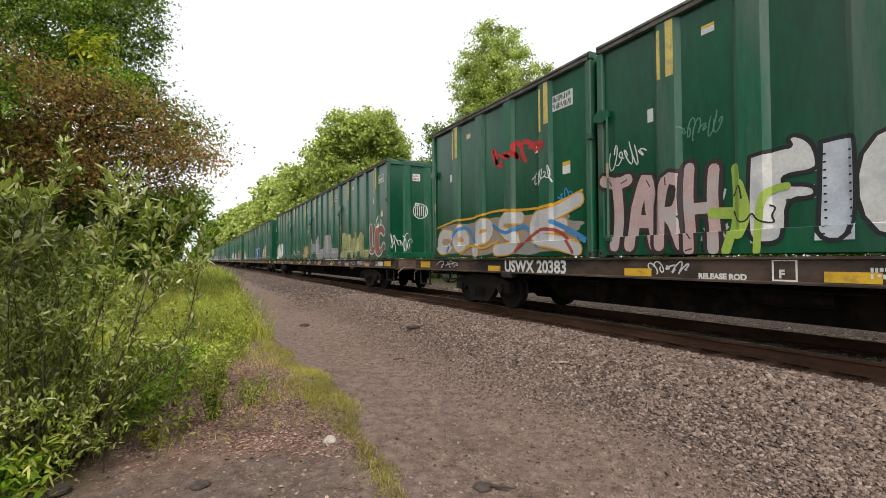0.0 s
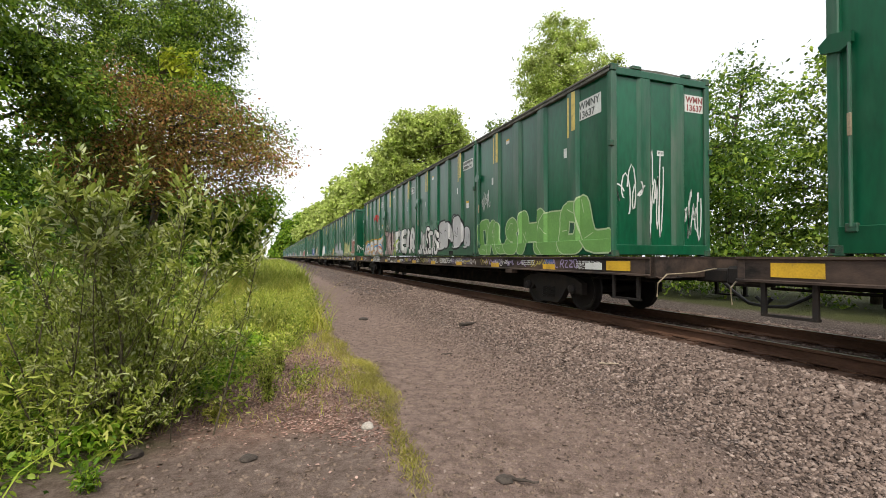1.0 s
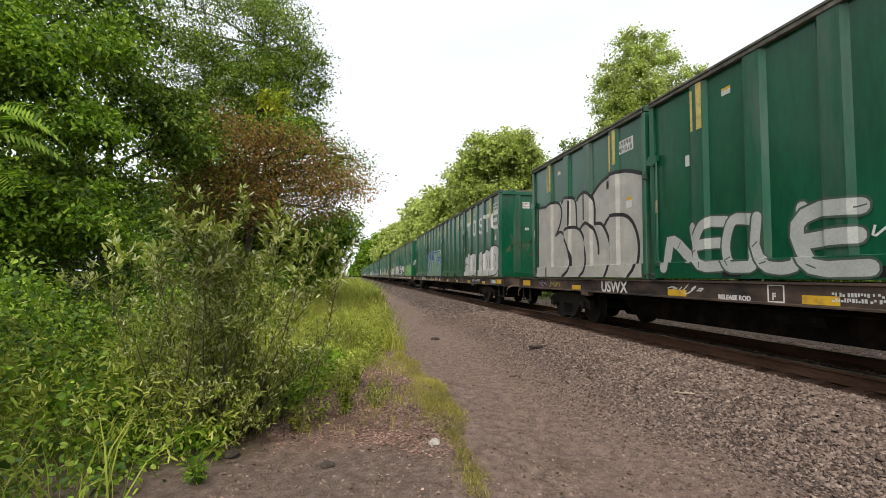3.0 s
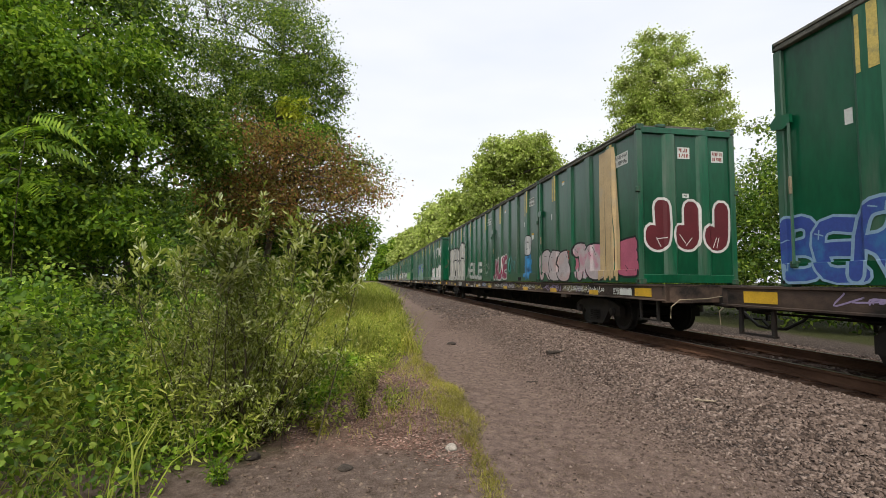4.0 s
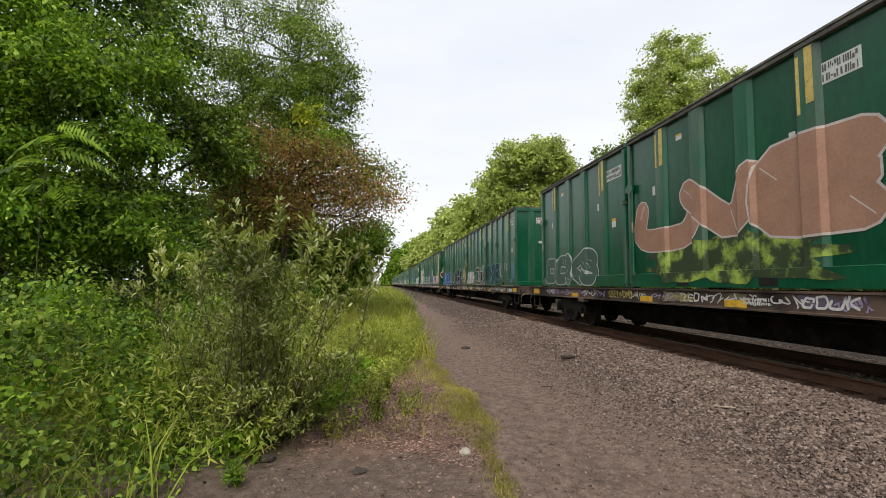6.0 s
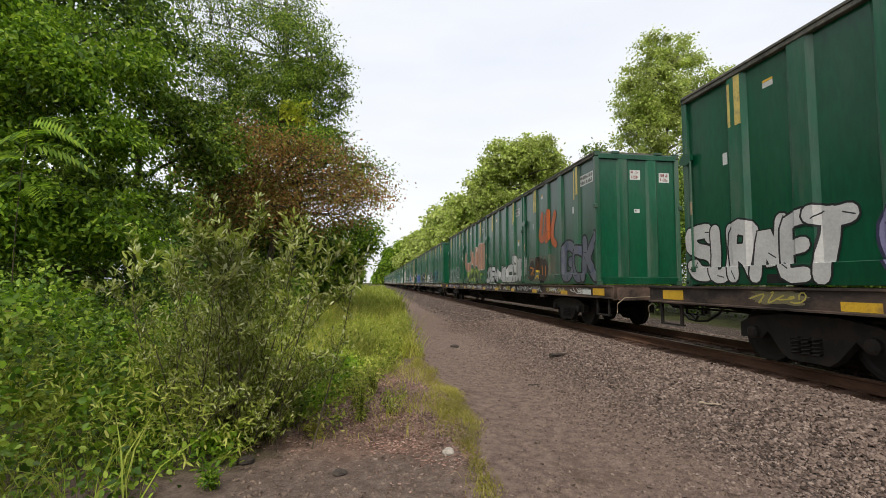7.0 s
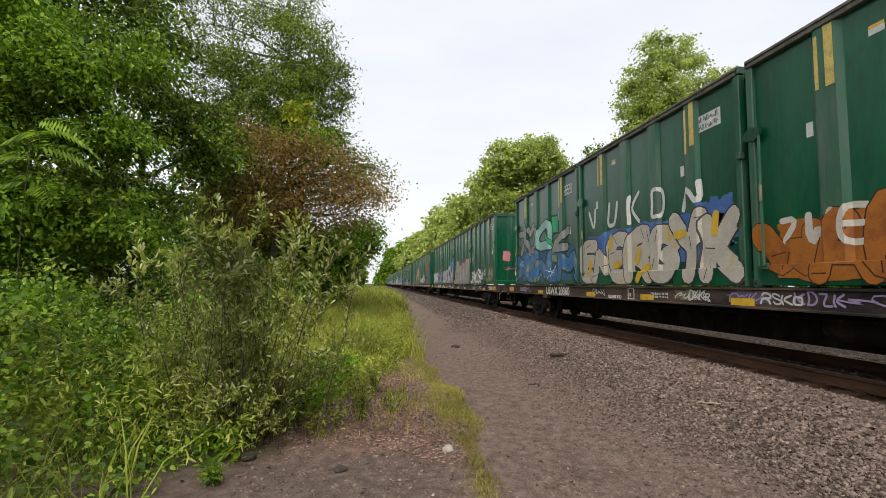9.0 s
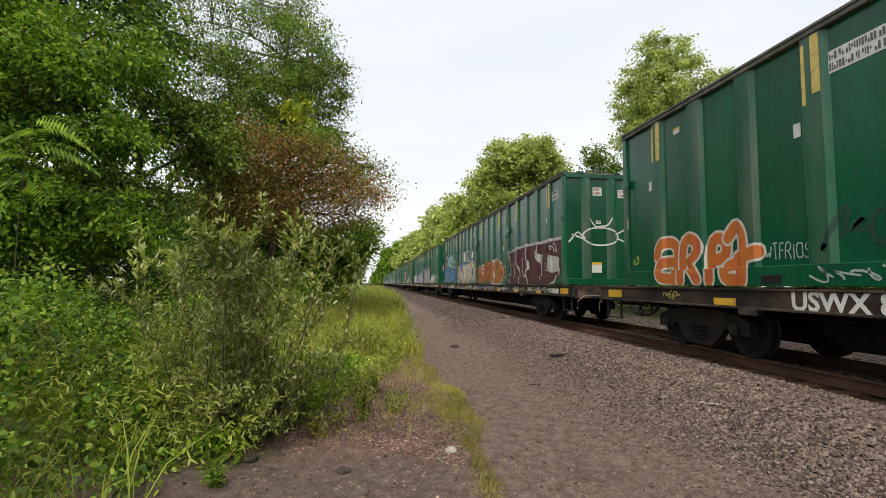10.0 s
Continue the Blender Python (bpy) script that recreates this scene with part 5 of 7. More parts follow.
    for lines in (([(0.39, 2.24), (0.36, 0.19)], [(1.1, 2.18), (1.09, 1.35)], [(1.11, 1.13), (1.1, 0.05)], [(0.39, 2.24), (1.11, 2.2), (1.54, 2.27), (1.9, 2.2), (2.09, 1.99), (2.08, 1.75), (1.93, 1.48), (1.69, 1.26)], [(1.69, 1.26), (1.96, 1.36), (2.21, 1.26), (2.53, 0.87), (2.68, 0.5), (2.62, 0.23), (2.21, 0.05)]),
                  ([(2.09, 2.16), (2.21, 2.28), (2.78, 2.22), (2.96, 2.07), (2.99, 1.4)], [(2.59, 2.12), (2.57, 1.48)], [(2.24, 1.28), (2.43, 1.4), (2.91, 1.4), (3.25, 1.24), (3.46, 0.89), (3.57, 0.53), (3.5, 0.22), (3.23, 0.05)]),
                  ([(3.01, 2.1), (3.23, 2.25), (3.54, 2.24), (3.82, 2.1), (3.95, 1.8), (3.93, 1.36)], [(3.36, 2.18), (3.36, 1.56)], [(3.2, 1.32), (3.34, 1.43), (3.68, 1.42), (3.95, 1.17), (4.1, 0.85), (4.1, 0.62)]),
                  ([(3.93, 1.36), (4.2, 1.36), (4.39, 1.22), (4.57, 0.96), (4.66, 0.68), (4.65, 0.32), (4.45, 0.05)], [(4.4, 1.29), (4.52, 1.42), (4.8, 1.48), (5.4, 1.4), (5.75, 0.9), (5.7, 0.3), (5.4, 0.05)], [(3.86, 2.12), (4.3, 2.4), (5.2, 2.45), (5.9, 2.2)])):
        mural(a[3], [], [(1, 0.085, p) for p in lines], pale, "black outlines of a large graffiti letter", 0.001)
    piece(a[2], 51, "NEOUE", 0.4, 3.9, 0.1, 0.95, fill=(0.4, 0.42, 0.4), rim=(0.05, 0.08, 0.06), overlap=1.2, body=0.03, edge=0.04)
    tag(a[2], 52, 4.1, 5.6, 0.3, 1.2, WHITE, 0.03)
    piece(a[1], 53, "KUE", 0.35, 2.3, 0.1, 1.0, fill=(0.24, 0.03, 0.08), rim=WHITE, overlap=1.1, body=0.06, edge=0.07)
    tag(a[1], 54, 2.6, 3.6, 0.4, 1.1, TEAL, 0.03)
    patch(a[1], 55, 4.5, 5.3, 0.1, 1.1, SKY, (0.02, 0.05, 0.1), 0.15)
    piece(a[1], 56, "8", 4.7, 5.2, 1.0, 0.7, fill=SILVER, rim=BLACK, body=0.08)
    piece(a[0], 57, "RES", 0.15, 2.4, 0.08, 0.9, 0.95, fill=(0.45, 0.40, 0.42), second=PINK, rim=BLACK, overlap=1.2, body=0.1)
    patch(a[0], 58, 2.7, 4.0, 0.1, 1.05, (0.5, 0.16, 0.24), (0.42, 0.42, 0.45), 0.05)
    piece(a[0], 59, "TE", 2.75, 4.4, 0.1, 0.9, fill=(0.46, 0.40, 0.42), second=(0.5, 0.2, 0.28), rim=BLACK, overlap=1.05, body=0.09)
    piece(a[0], 60, "E", 5.1, 5.95, 0.2, 0.9, fill=(0.42, 0.10, 0.17), rim=BLACK, body=0.08)
    b = bmesh.new()
    for k in range(10):
        u = 4.28 + 0.075 * k + 0.02 * math.sin(k * 5)
        ribbon(b, [(u, 3.35), (u + 0.01 * k, 2.2), (u + 0.02 * k, 1.2), (u + 0.02 * k, 0.08 + 0.05 * (k % 3))], 0.09 + 0.02 * (k % 2), 0.012 + 0.0002 * k, 0)
    painted(a[0], "graffiti", b, [paint((0.5, 0.37, 0.2), (0.42, 0.34, 0.22), 0.6)], "beige paint poured down the wall")
    tag(a[0], 61, 2.0, 2.5, 0.7, 0.95, RED, 0.04, 1, letters="ONES")
    b = bmesh.new()
    word(b, np.random.default_rng(62), "JJJ", 0.15, 2.35, 0.75, 1.15, fill=0, line=1, body=0.10, edge=0.06, overlap=0.8, jitter=0.03)
    painted(a[0], "graffiti", b, [paint((0.10, 0.012, 0.018)), paint(WHITE)], "maroon letters with white outlines", to_end)
    # car X
    a = BOXES[X]
    piece(a[3], 70, "BERKEL", 0.1, 3.1, 0.06, 0.85, 1.0, fill=BLUE, second=(0.03, 0.12, 0.3), rim=(0.2, 0.32, 0.45), overlap=1.2, body=0.06, edge=0.05)
    piece(a[3], 71, "OCTLS", 3.2, 5.9, 0.06, 0.95, 1.1, fill=BLUE, rim=(0.22, 0.34, 0.46), overlap=1.2, body=0.06, edge=0.04)
    patch(a[2], 72, 0.1, 1.2, 0.1, 0.9, TAN, (0.05, 0.13, 0.06), 0.2)
    patch(a[2], 73, 4.8, 6.0, 0.1, 1.3, TAN, (0.05, 0.13, 0.06), 0.25)
    patch(a[2], 174, 0.6, 4.9, 0.05, 1.15, (0.06, 0.15, 0.12), (0.01, 0.06, 0.04), 0.07)
    ink = [((0.012, 0.013, 0.018), (0.02, 0.035, 0.045)), (0.34, 0.44, 0.48), ((0.2, 0.34, 0.36), (0.28, 0.42, 0.46))]
    mural(a[2], [(0, [(0.59, 0.05), (0.73, 0.62), (0.91, 1.11), (1.68, 0.96), (1.72, 1.12), (2.13, 1.05), (2.4, 1.19), (2.54, 1.02), (2.6, 1.23), (2.84, 1.31), (3.05, 1.12), (3.12, 1.05), (3.42, 1.18), (3.48, 0.91), (3.59, 1.19), (3.9, 1.07), (4.06, 0.81), (3.96, 0.62), (4.14, 0.27), (4.26, 0.42), (4.37, 0.24), (4.37, 0.05)])], [], ink, "black graffiti letters", 0.001)
    mural(a[2], [], [(2, 0.09, [(3.99, 0.65), (4.07, 0.78)]), (2, 0.09, [(4.34, 0.4), (4.41, 0.05)]), (2, 0.09, [(1.58, 0.11), (1.78, 0.17)]), (2, 0.09, [(2.22, 0.13), (2.56, 0.15)]), (2, 0.09, [(2.96, 0.07), (3.04, 0.15)]), (2, 0.09, [(3.44, 0.05), (3.51, 0.33)]), (2, 0.09, [(2.11, 0.46), (2.19, 0.32)]), (2, 0.09, [(2.35, 0.68), (2.58, 0.71)])], ink, "pale turquoise patches round black letters", 0.002)
    mural(a[2], [], [(1, 0.04, [(0.91, 1.11), (1.68, 0.96), (1.77, 0.61), (1.92, 0.28)]), (1, 0.04, [(2.13, 1.05), (2.4, 1.19)]), (1, 0.04, [(2.1, 1.03), (2.04, 0.59), (2.13, 0.32)]), (1, 0.04, [(2.58, 0.71), (2.51, 1.03), (2.63, 1.26), (2.84, 1.31), (3.06, 1.14), (3.07, 0.84), (2.94, 0.64), (2.6, 0.7)]), (1, 0.04, [(2.58, 0.66), (2.55, 0.13)]), (1, 0.04, [(3.12, 1.03), (3.42, 1.18)]), (1, 0.04, [(3.48, 0.91), (3.59, 1.19), (3.9, 1.07), (4.06, 0.81), (3.94, 0.64), (3.7, 0.46), (3.46, 0.53)])], ink, "pale outlines of black letters", 0.006)
    mural(a[2], [], [(1, 0.035, [(3.15, 0.61), (3.31, 0.71), (3.53, 0.65)]), (1, 0.035, [(1.24, 0.64), (1.35, 0.63), (1.31, 0.39), (1.19, 0.37), (1.2, 0.54), (1.28, 0.64)]), (1, 0.035, [(2.88, 0.38), (3.11, 0.28)]), (1, 0.035, [(3.94, 0.64), (4.14, 0.27), (4.26, 0.42), (4.37, 0.24)]), (1, 0.035, [(0.68, 0.21), (1.01, 0.53), (0.73, 0.59)]), (1, 0.035, [(3.13, 0.57), (3.09, 0.18)])], ink, "pale strokes inside black letters", 0.006)
    patch(a[2], 175, 5.35, 5.85, 1.0, 1.5, TAN, None, 0.03)
    patch(a[1], 75, 0.15, 2.8, 0.08, 0.95, (0.45, 0.45, 0.44), None, 0.03)
    tag(a[1], 76, 0.4, 2.6, 0.2, 0.8, GREY, 0.06, 6)
    piece(a[1], 77, "NOEYK", 2.85, 5.9, 0.06, 1.1, 1.2, fill=BLACK, rim=WHITE, overlap=1.15, body=0.03, edge=0.05)
    patch(a[0], 78, 0.1, 3.1, 0.08, 1.05, (0.012, 0.02, 0.03), (0.02, 0.09, 0.08), 0.1)
    piece(a[0], 79, "EABR", 0.1, 3.0, 0.1, 0.95, 1.0, fill=(0.012, 0.03, 0.04), rim=(0.04, 0.33, 0.36), overlap=1.15, body=0.08, edge=0.035)
    tag(a[0], 80, 3.05, 3.8, 0.45, 1.2, WHITE, 0.05, 1, letters="EML")
    tag(a[0], 81, 4.0, 4.85, 0.75, 1.1, WHITE, 0.05, 1, letters="PK'SURE")
    patch(a[0], 82, 5.2, 5.85, 0.1, 1.15, (0.09, 0.22, 0.3), (0.03, 0.05, 0.12), 0.1)
    patch(a[0], 83, 2.3, 2.9, 2.0, 2.25, (0.012, 0.05, 0.03), None, 0.1, label="dark painted-over patch")
    # car E
    a = BOXES[E]
    piece(a[3], 90, "OCKS", 0.5, 4.4, 0.1, 0.85, 0.95, fill=(0.05, 0.1, 0.08), rim=(0.4, 0.42, 0.42), overlap=1.15, edge=0.05)
    patch(a[2], 91, 0.7, 5.3, 0.1, 1.0, (0.03, 0.05, 0.02), LIME, 0.12)
    piece(a[2], 92, "UVE", 0.5, 5.6, 0.75, 1.3, 1.35, fill=(0.34, 0.19, 0.13), rim=(0.5, 0.45, 0.42), overlap=1.25, body=0.1, edge=0.03)
    piece(a[1], 93, "OKEN", 0.2, 2.1, 0.08, 0.75, fill=SILVER, rim=BLACK, overlap=1.2, body=0.08)
    piece(a[1], 94, "NEO", 2.2, 4.7, 0.08, 0.75, 0.78, fill=(0.42, 0.43, 0.43), rim=BLACK, overlap=1.25, body=0.1)
    piece(a[1], 95, "BR", 4.75, 5.85, 0.1, 0.95, fill=(0.36, 0.37, 0.36), rim=(0.08, 0.09, 0.08), overlap=1.25, body=0.12)
    tag(a[1], 96, 0.25, 0.7, 1.0, 1.5, (0.3, 0.38, 0.34), 0.02, 5)
    bubble(a[0], [[[(1.91, 2.43), (1.82, 1.97), (1.67, 1.72), (1.89, 1.54), (2.12, 1.69), (2.2, 1.97)]], [[(2.28, 2.3), (2.24, 1.91), (2.41, 1.47), (2.59, 1.62), (2.63, 1.89)]], [[(2.58, 2.43), (2.58, 1.91)]], [[(3.11, 2.31), (2.92, 1.98), (2.83, 1.47), (3.15, 1.33)]]], 0.26, 0.012, [((0.42, 0.10, 0.025), (0.34, 0.085, 0.03)), (0.10, 0.04, 0.03)], "blurred orange graffiti letter")
    patch(a[0], 98, 0.25, 3.4, 0.08, 1.05, (0.11, 0.105, 0.08), (0.04, 0.10, 0.06), 0.08)
    bubble(a[0], [[[(0.62, 0.58), (0.87, 0.77), (1.19, 0.6), (1.18, 0.32), (0.76, 0.27), (0.61, 0.52)]], [[(1.48, 0.83), (1.68, 0.81), (1.67, 0.62), (1.46, 0.61)]], [[(1.88, 0.76), (1.79, 0.3)], [(1.93, 0.7), (2.08, 0.29)]], [[(2.13, 0.73), (2.41, 0.73), (2.47, 0.37), (2.18, 0.27)]]], 0.28, 0.02, [((0.022, 0.015, 0.011), (0.05, 0.025, 0.012)), BLACK], "dark brown graffiti letter", 0.001)
    mural(a[0], [], [(0, 0.07, [(0.66, 0.63), (1.12, 0.56), (0.73, 0.38)]), (0, 0.07, [(1.91, 0.65), (1.93, 0.35)]), (0, 0.07, [(2.38, 0.61), (2.39, 0.33)]), (0, 0.07, [(0.89, 0.45), (1.03, 0.33)]), (1, 0.07, [(1.44, 0.48), (1.66, 0.46)]), (1, 0.07, [(1.41, 0.23), (1.56, 0.34), (1.71, 0.24)])], [(0.42, 0.15, 0.02), YELLOW], "orange and yellow strokes on dark letters", 0.01)
    piece(a[0], 101, "GCK", 3.75, 6.0, 0.1, 1.2, 1.25, fill=(0.11, 0.12, 0.15), second=(0.07, 0.08, 0.13), rim=BLACK, overlap=1.2, body=0.06, edge=0.05)
    tag(a[0], 102, 0.08, 0.2, 0.2, 1.1, WHITE, 0.02, 5)
    # car F
    a = BOXES[F]
    piece(a[3], 110, "SURNET", 0.15, 3.0, 0.05, 1.0, 1.08, fill=(0.48, 0.48, 0.47), rim=BLACK, overlap=1.25, body=0.11, edge=0.035)
    piece(a[3], 111, "CHKY", 3.5, 5.9, 0.06, 0.9, 1.0, fill=LAVENDER, rim=(0.03, 0.03, 0.07), overlap=1.22, body=0.09, edge=0.05)
    patch(a[2], 112, 0.1, 5.95, 0.1, 1.3, SKY, (0.05, 0.32, 0.62), 0.14, bumps=14)
    patch(a[2], 113, 3.6, 5.98, 0.4, 1.8, SKY, (0.03, 0.12, 0.4), 0.14, bumps=7)
    piece(a[2], 114, "DISTZOAR", 0.12, 5.9, 0.08, 1.0, 1.2, fill=(0.38, 0.36, 0.37), second=(0.22, 0.21, 0.22), rim=BLACK, overlap=1.32, body=0.1, edge=0.055, jitter=0.1)
    tag(a[2], 115, 1.7, 2.4, 1.45, 2.15, (0.42, 0.45, 0.03), 0.045, 2, label="yellow sprayed tag")
    tag(a[2], 116, 0.3, 0.85, 1.45, 1.85, (0.35, 0.36, 0.03), 0.025, 4, label="yellow sprayed tag")
    tag(a[2], 117, 3.2, 5.9, 0.1, 1.2, RED, 0.05, 1)
    grey = [((0.27, 0.26, 0.24), (0.21, 0.21, 0.2)), (0.36, 0.03, 0.045)]
    top = [(0.25, 0.06), (0.3, 1.15), (0.7, 1.2), (1.0, 1.6), (1.6, 1.75), (2.2, 1.4), (2.6, 1.3), (3.4, 1.45), (4.2, 1.5), (4.9, 1.7), (5.7, 1.6), (5.85, 0.9), (5.75, 0.06)]
    mural(a[1], [(0, top)], [(1, 0.07, top), (1, 0.07, [(1.15, 0.62), (1.4, 0.85), (1.65, 0.65), (1.5, 0.42), (1.25, 0.45), (1.15, 0.62)]), (1, 0.05, [(2.2, 1.4), (2.3, 0.7), (2.25, 0.06)]), (1, 0.05, [(3.4, 1.4), (3.2, 0.8), (3.35, 0.1)]), (1, 0.05, [(4.3, 1.5), (4.35, 0.8), (4.2, 0.06)])],
          grey, "broad grey graffiti letters with red outlines")
    tag(a[1], 119, 3.4, 4.1, 1.0, 1.35, (0.36, 0.03, 0.045), 0.03, 3)
    patch(a[0], 120, 0.3, 3.9, 0.5, 1.0, (0.05, 0.10, 0.075), (0.02, 0.05, 0.035), 0.06)
    piece(a[0], 121, "SNKUSIN", 0.3, 3.45, 0.06, 0.75, 0.8, fill=WHITE, rim=BLACK, overlap=1.15, body=0.06, edge=0.06)
    tag(a[0], 122, 0.35, 1.2, 1.05, 1.95, WHITE, 0.025, 9)
    tag(a[0], 123, 3.5, 4.1, 0.4, 0.9, (0.42, 0.46, 0.44), 0.035, 6)
    patch(a[0], 124, 4.4, 5.6, 0.1, 0.9, (0.2, 0.16, 0.09), (0.03, 0.12, 0.07), 0.14)
    tag(a[0], 125, 4.5, 5.6, 0.3, 0.8, (0.4, 0.38, 0.34), 0.035, 7)
    b = bmesh.new()
    rng = np.random.default_rng(126)
    cloud(b, rng, 0.42, 0.82, 1.15, 1.7, 0, 0, 4, 0.08)
    cloud(b, rng, 1.05, 1.62, 1.25, 1.65, 0, 0, 3, 0.06)
    add_shape(b, [(1.55, 1.45), (1.85, 1.62), (1.85, 1.25)], [(0, 2, 1)], 0.0, 0)
    word(b, rng, "FISH", 1.05, 1.6, 0.95, 0.17, fill=1, line=None, body=0.0, overlap=0.8)
    scribble(b, rng, 0.5, 1.6, 0.72, 0.9, 0.03, 0, 1, 8)
    painted(a[0], "graffiti", b, [paint((0.55, 0.2, 0.23)), paint((0.45, 0.14, 0.17))], "pink painted fish and lettering", to_end)
    part("warning_label", box(0, 0.34, -0.2, 0.0, -0.003, 0.0), M_PLAQUE, a[0], "white warning label", end_pose(1.05, 0.66))
    part("warning_band", box(0, 0.34, 0.004, 0.06, -0.003, 0.0), M_YELLOW, a[0], "yellow warning band", end_pose(1.05, 0.66))
    # car G
    a = BOXES[G]
    patch(a[3], 130, 0.2, 5.9, 0.1, 1.35, (0.03, 0.11, 0.2), (0.02, 0.06, 0.06), 0.1)
    piece(a[3], 131, "XENOM", 0.2, 5.9, 0.12, 1.0, 1.05, fill=(0.04, 0.15, 0.34), second=(0.26, 0.28, 0.07), rim=(0.015, 0.04, 0.07), overlap=1.25, body=0.08, at=0.57)
    bubble(a[3], [[[(1.08, 2.38), (1.32, 2.08), (1.21, 1.77), (0.65, 1.27)], [(0.45, 2.04), (1.12, 2.03)], [(1.05, 1.81), (1.58, 1.57), (1.7, 1.2)]], [[(1.56, 2.12), (1.78, 1.88), (2.09, 2.18)], [(2.44, 2.02), (2.11, 1.71), (2.41, 1.48), (1.96, 1.28)]],
                  [[(4.08, 1.16), (4.32, 1.42), (4.75, 1.5), (5.3, 1.7)], [(4.31, 1.2), (5.2, 1.2)]]], 0.24, 0.04, [((0.26, 0.26, 0.26), (0.19, 0.20, 0.2)), (0.012, 0.03, 0.025)], "grey graffiti letter with a black outline", 0.004)
    bubble(a[3], [[[(3.82, 1.5), (3.9, 1.9), (3.6, 2.15), (2.99, 2.05), (2.5, 1.75), (2.7, 1.36), (3.27, 1.40), (3.85, 1.36)]]], 0.30, 0.035, [((0.25, 0.46, 0.42), (0.2, 0.38, 0.36)), BLACK], "pale turquoise graffiti letter with a black outline", 0.009)
    bubble(a[3], [[[(3.42, 1.98), (3.46, 1.68), (4, 1.36)]]], 0.13, 0.02, [(0.02, 0.36, 0.15), BLACK], "bright green wedge with a black outline", 0.012)
    mural(a[3], [(1, [(3.86, 2.36), (4.54, 2.31), (4.54, 1.67), (3.9, 1.68)]), (0, [(3.94, 2.29), (4.46, 2.25), (4.46, 1.73), (3.98, 1.76)])], [], [(0.02, 0.36, 0.15), (0.006, 0.04, 0.025)], "bright green square with a dark border", 0.002)
    mural(a[3], [], [(0, 0.03, [(3.65, 0.21), (4.31, 0.64)]), (0, 0.03, [(3.84, 0.55), (4.05, 0.2)]), (0, 0.03, [(3.53, 0.51), (4.11, 0.42)])], [WHITE], "white sprayed star", 0.012)
    tag(a[3], 134, 0.28, 0.95, 0.72, 0.95, WHITE, 0.025, 1, letters="IMOK")
    patch(a[2], 136, 0.1, 5.9, 0.4, 1.42, (0.05, 0.12, 0.33), (0.07, 0.17, 0.4), 0.1, bumps=13)
    patch(a[2], 137, 4.9, 5.9, 0.6, 1.6, (0.05, 0.12, 0.33), (0.07, 0.17, 0.4), 0.1)
    piece(a[2], 138, "ENERGYK", 0.1, 5.95, 0.06, 1.2, 1.25, fill=(0.44, 0.41, 0.35), second=(0.46, 0.31, 0.03), rim=(0.04, 0.04, 0.05), overlap=1.2, body=0.09, edge=0.03, at=0.63)
    piece(a[2], 139, "VUKON", 0.25, 5.4, 1.42, 0.62, 0.72, fill=WHITE, line=None, overlap=0.42, jitter=0.08, body=-0.03, slant=0.1, label="white sprayed letters")
    yellow = [(0, 0.16, p) for p in ([(0.55, 0.35), (0.6, 0.62)], [(1.7, 0.95), (1.75, 1.2)], [(2.9, 0.55), (3.0, 0.8)], [(3.0, 0.15), (3.2, 0.4), (3.45, 0.42)], [(4.3, 1.0), (4.55, 1.02)], [(5.35, 0.95), (5.4, 1.25)], [(1.9, 0.5), (2.15, 0.52)])]
    mural(a[2], [], yellow, [YELLOW], "yellow painted accents", 0.012)
    patch(a[1], 149, 0.2, 3.1, 0.05, 1.0, (0.30, 0.10, 0.012), (0.42, 0.17, 0.02), 0.05)
    tag(a[1], 160, 0.4, 1.75, 0.5, 1.02, (0.5, 0.47, 0.42), 0.05, 1, letters="ZWE")
    piece(a[1], 140, "WAEB", 0.25, 3.0, 0.08, 1.0, 1.05, fill=(0.34, 0.115, 0.014), second=(0.2, 0.06, 0.012), rim=(0.035, 0.012, 0.008), overlap=1.25, body=0.09, edge=0.02)
    piece(a[1], 141, "EB", 3.1, 5.1, 0.08, 1.1, 1.15, fill=(0.36, 0.12, 0.015), second=(0.2, 0.07, 0.02), rim=WHITE, overlap=1.3, body=0.13, edge=0.05)
    piece(a[1], 142, "A", 5.15, 5.95, 0.25, 0.65, fill=(0.26, 0.07, 0.02), rim=WHITE, body=0.08)
    tag(a[1], 143, 5.0, 5.7, 0.1, 0.35, WHITE, 0.03, 3)
    tag(a[1], 144, 5.3, 5.8, 1.3, 1.6, (0.22, 0.33, 0.27), 0.015, 7)
    wine = [(MAROON, (0.05, 0.016, 0.02)), ((0.44, 0.44, 0.43), (0.33, 0.33, 0.33))]
    mural(a[0], [(0, [(0.06, 0.05), (0.45, 0.45), (0.08, 1.36), (1.28, 1.5), (2.53, 1.53), (3.7, 1.5), (5.0, 1.51), (5.75, 1.5), (5.7, 0.3), (5.3, 0.1), (4.9, 0.05)])], [], wine, "broad wine-red graffiti letters")
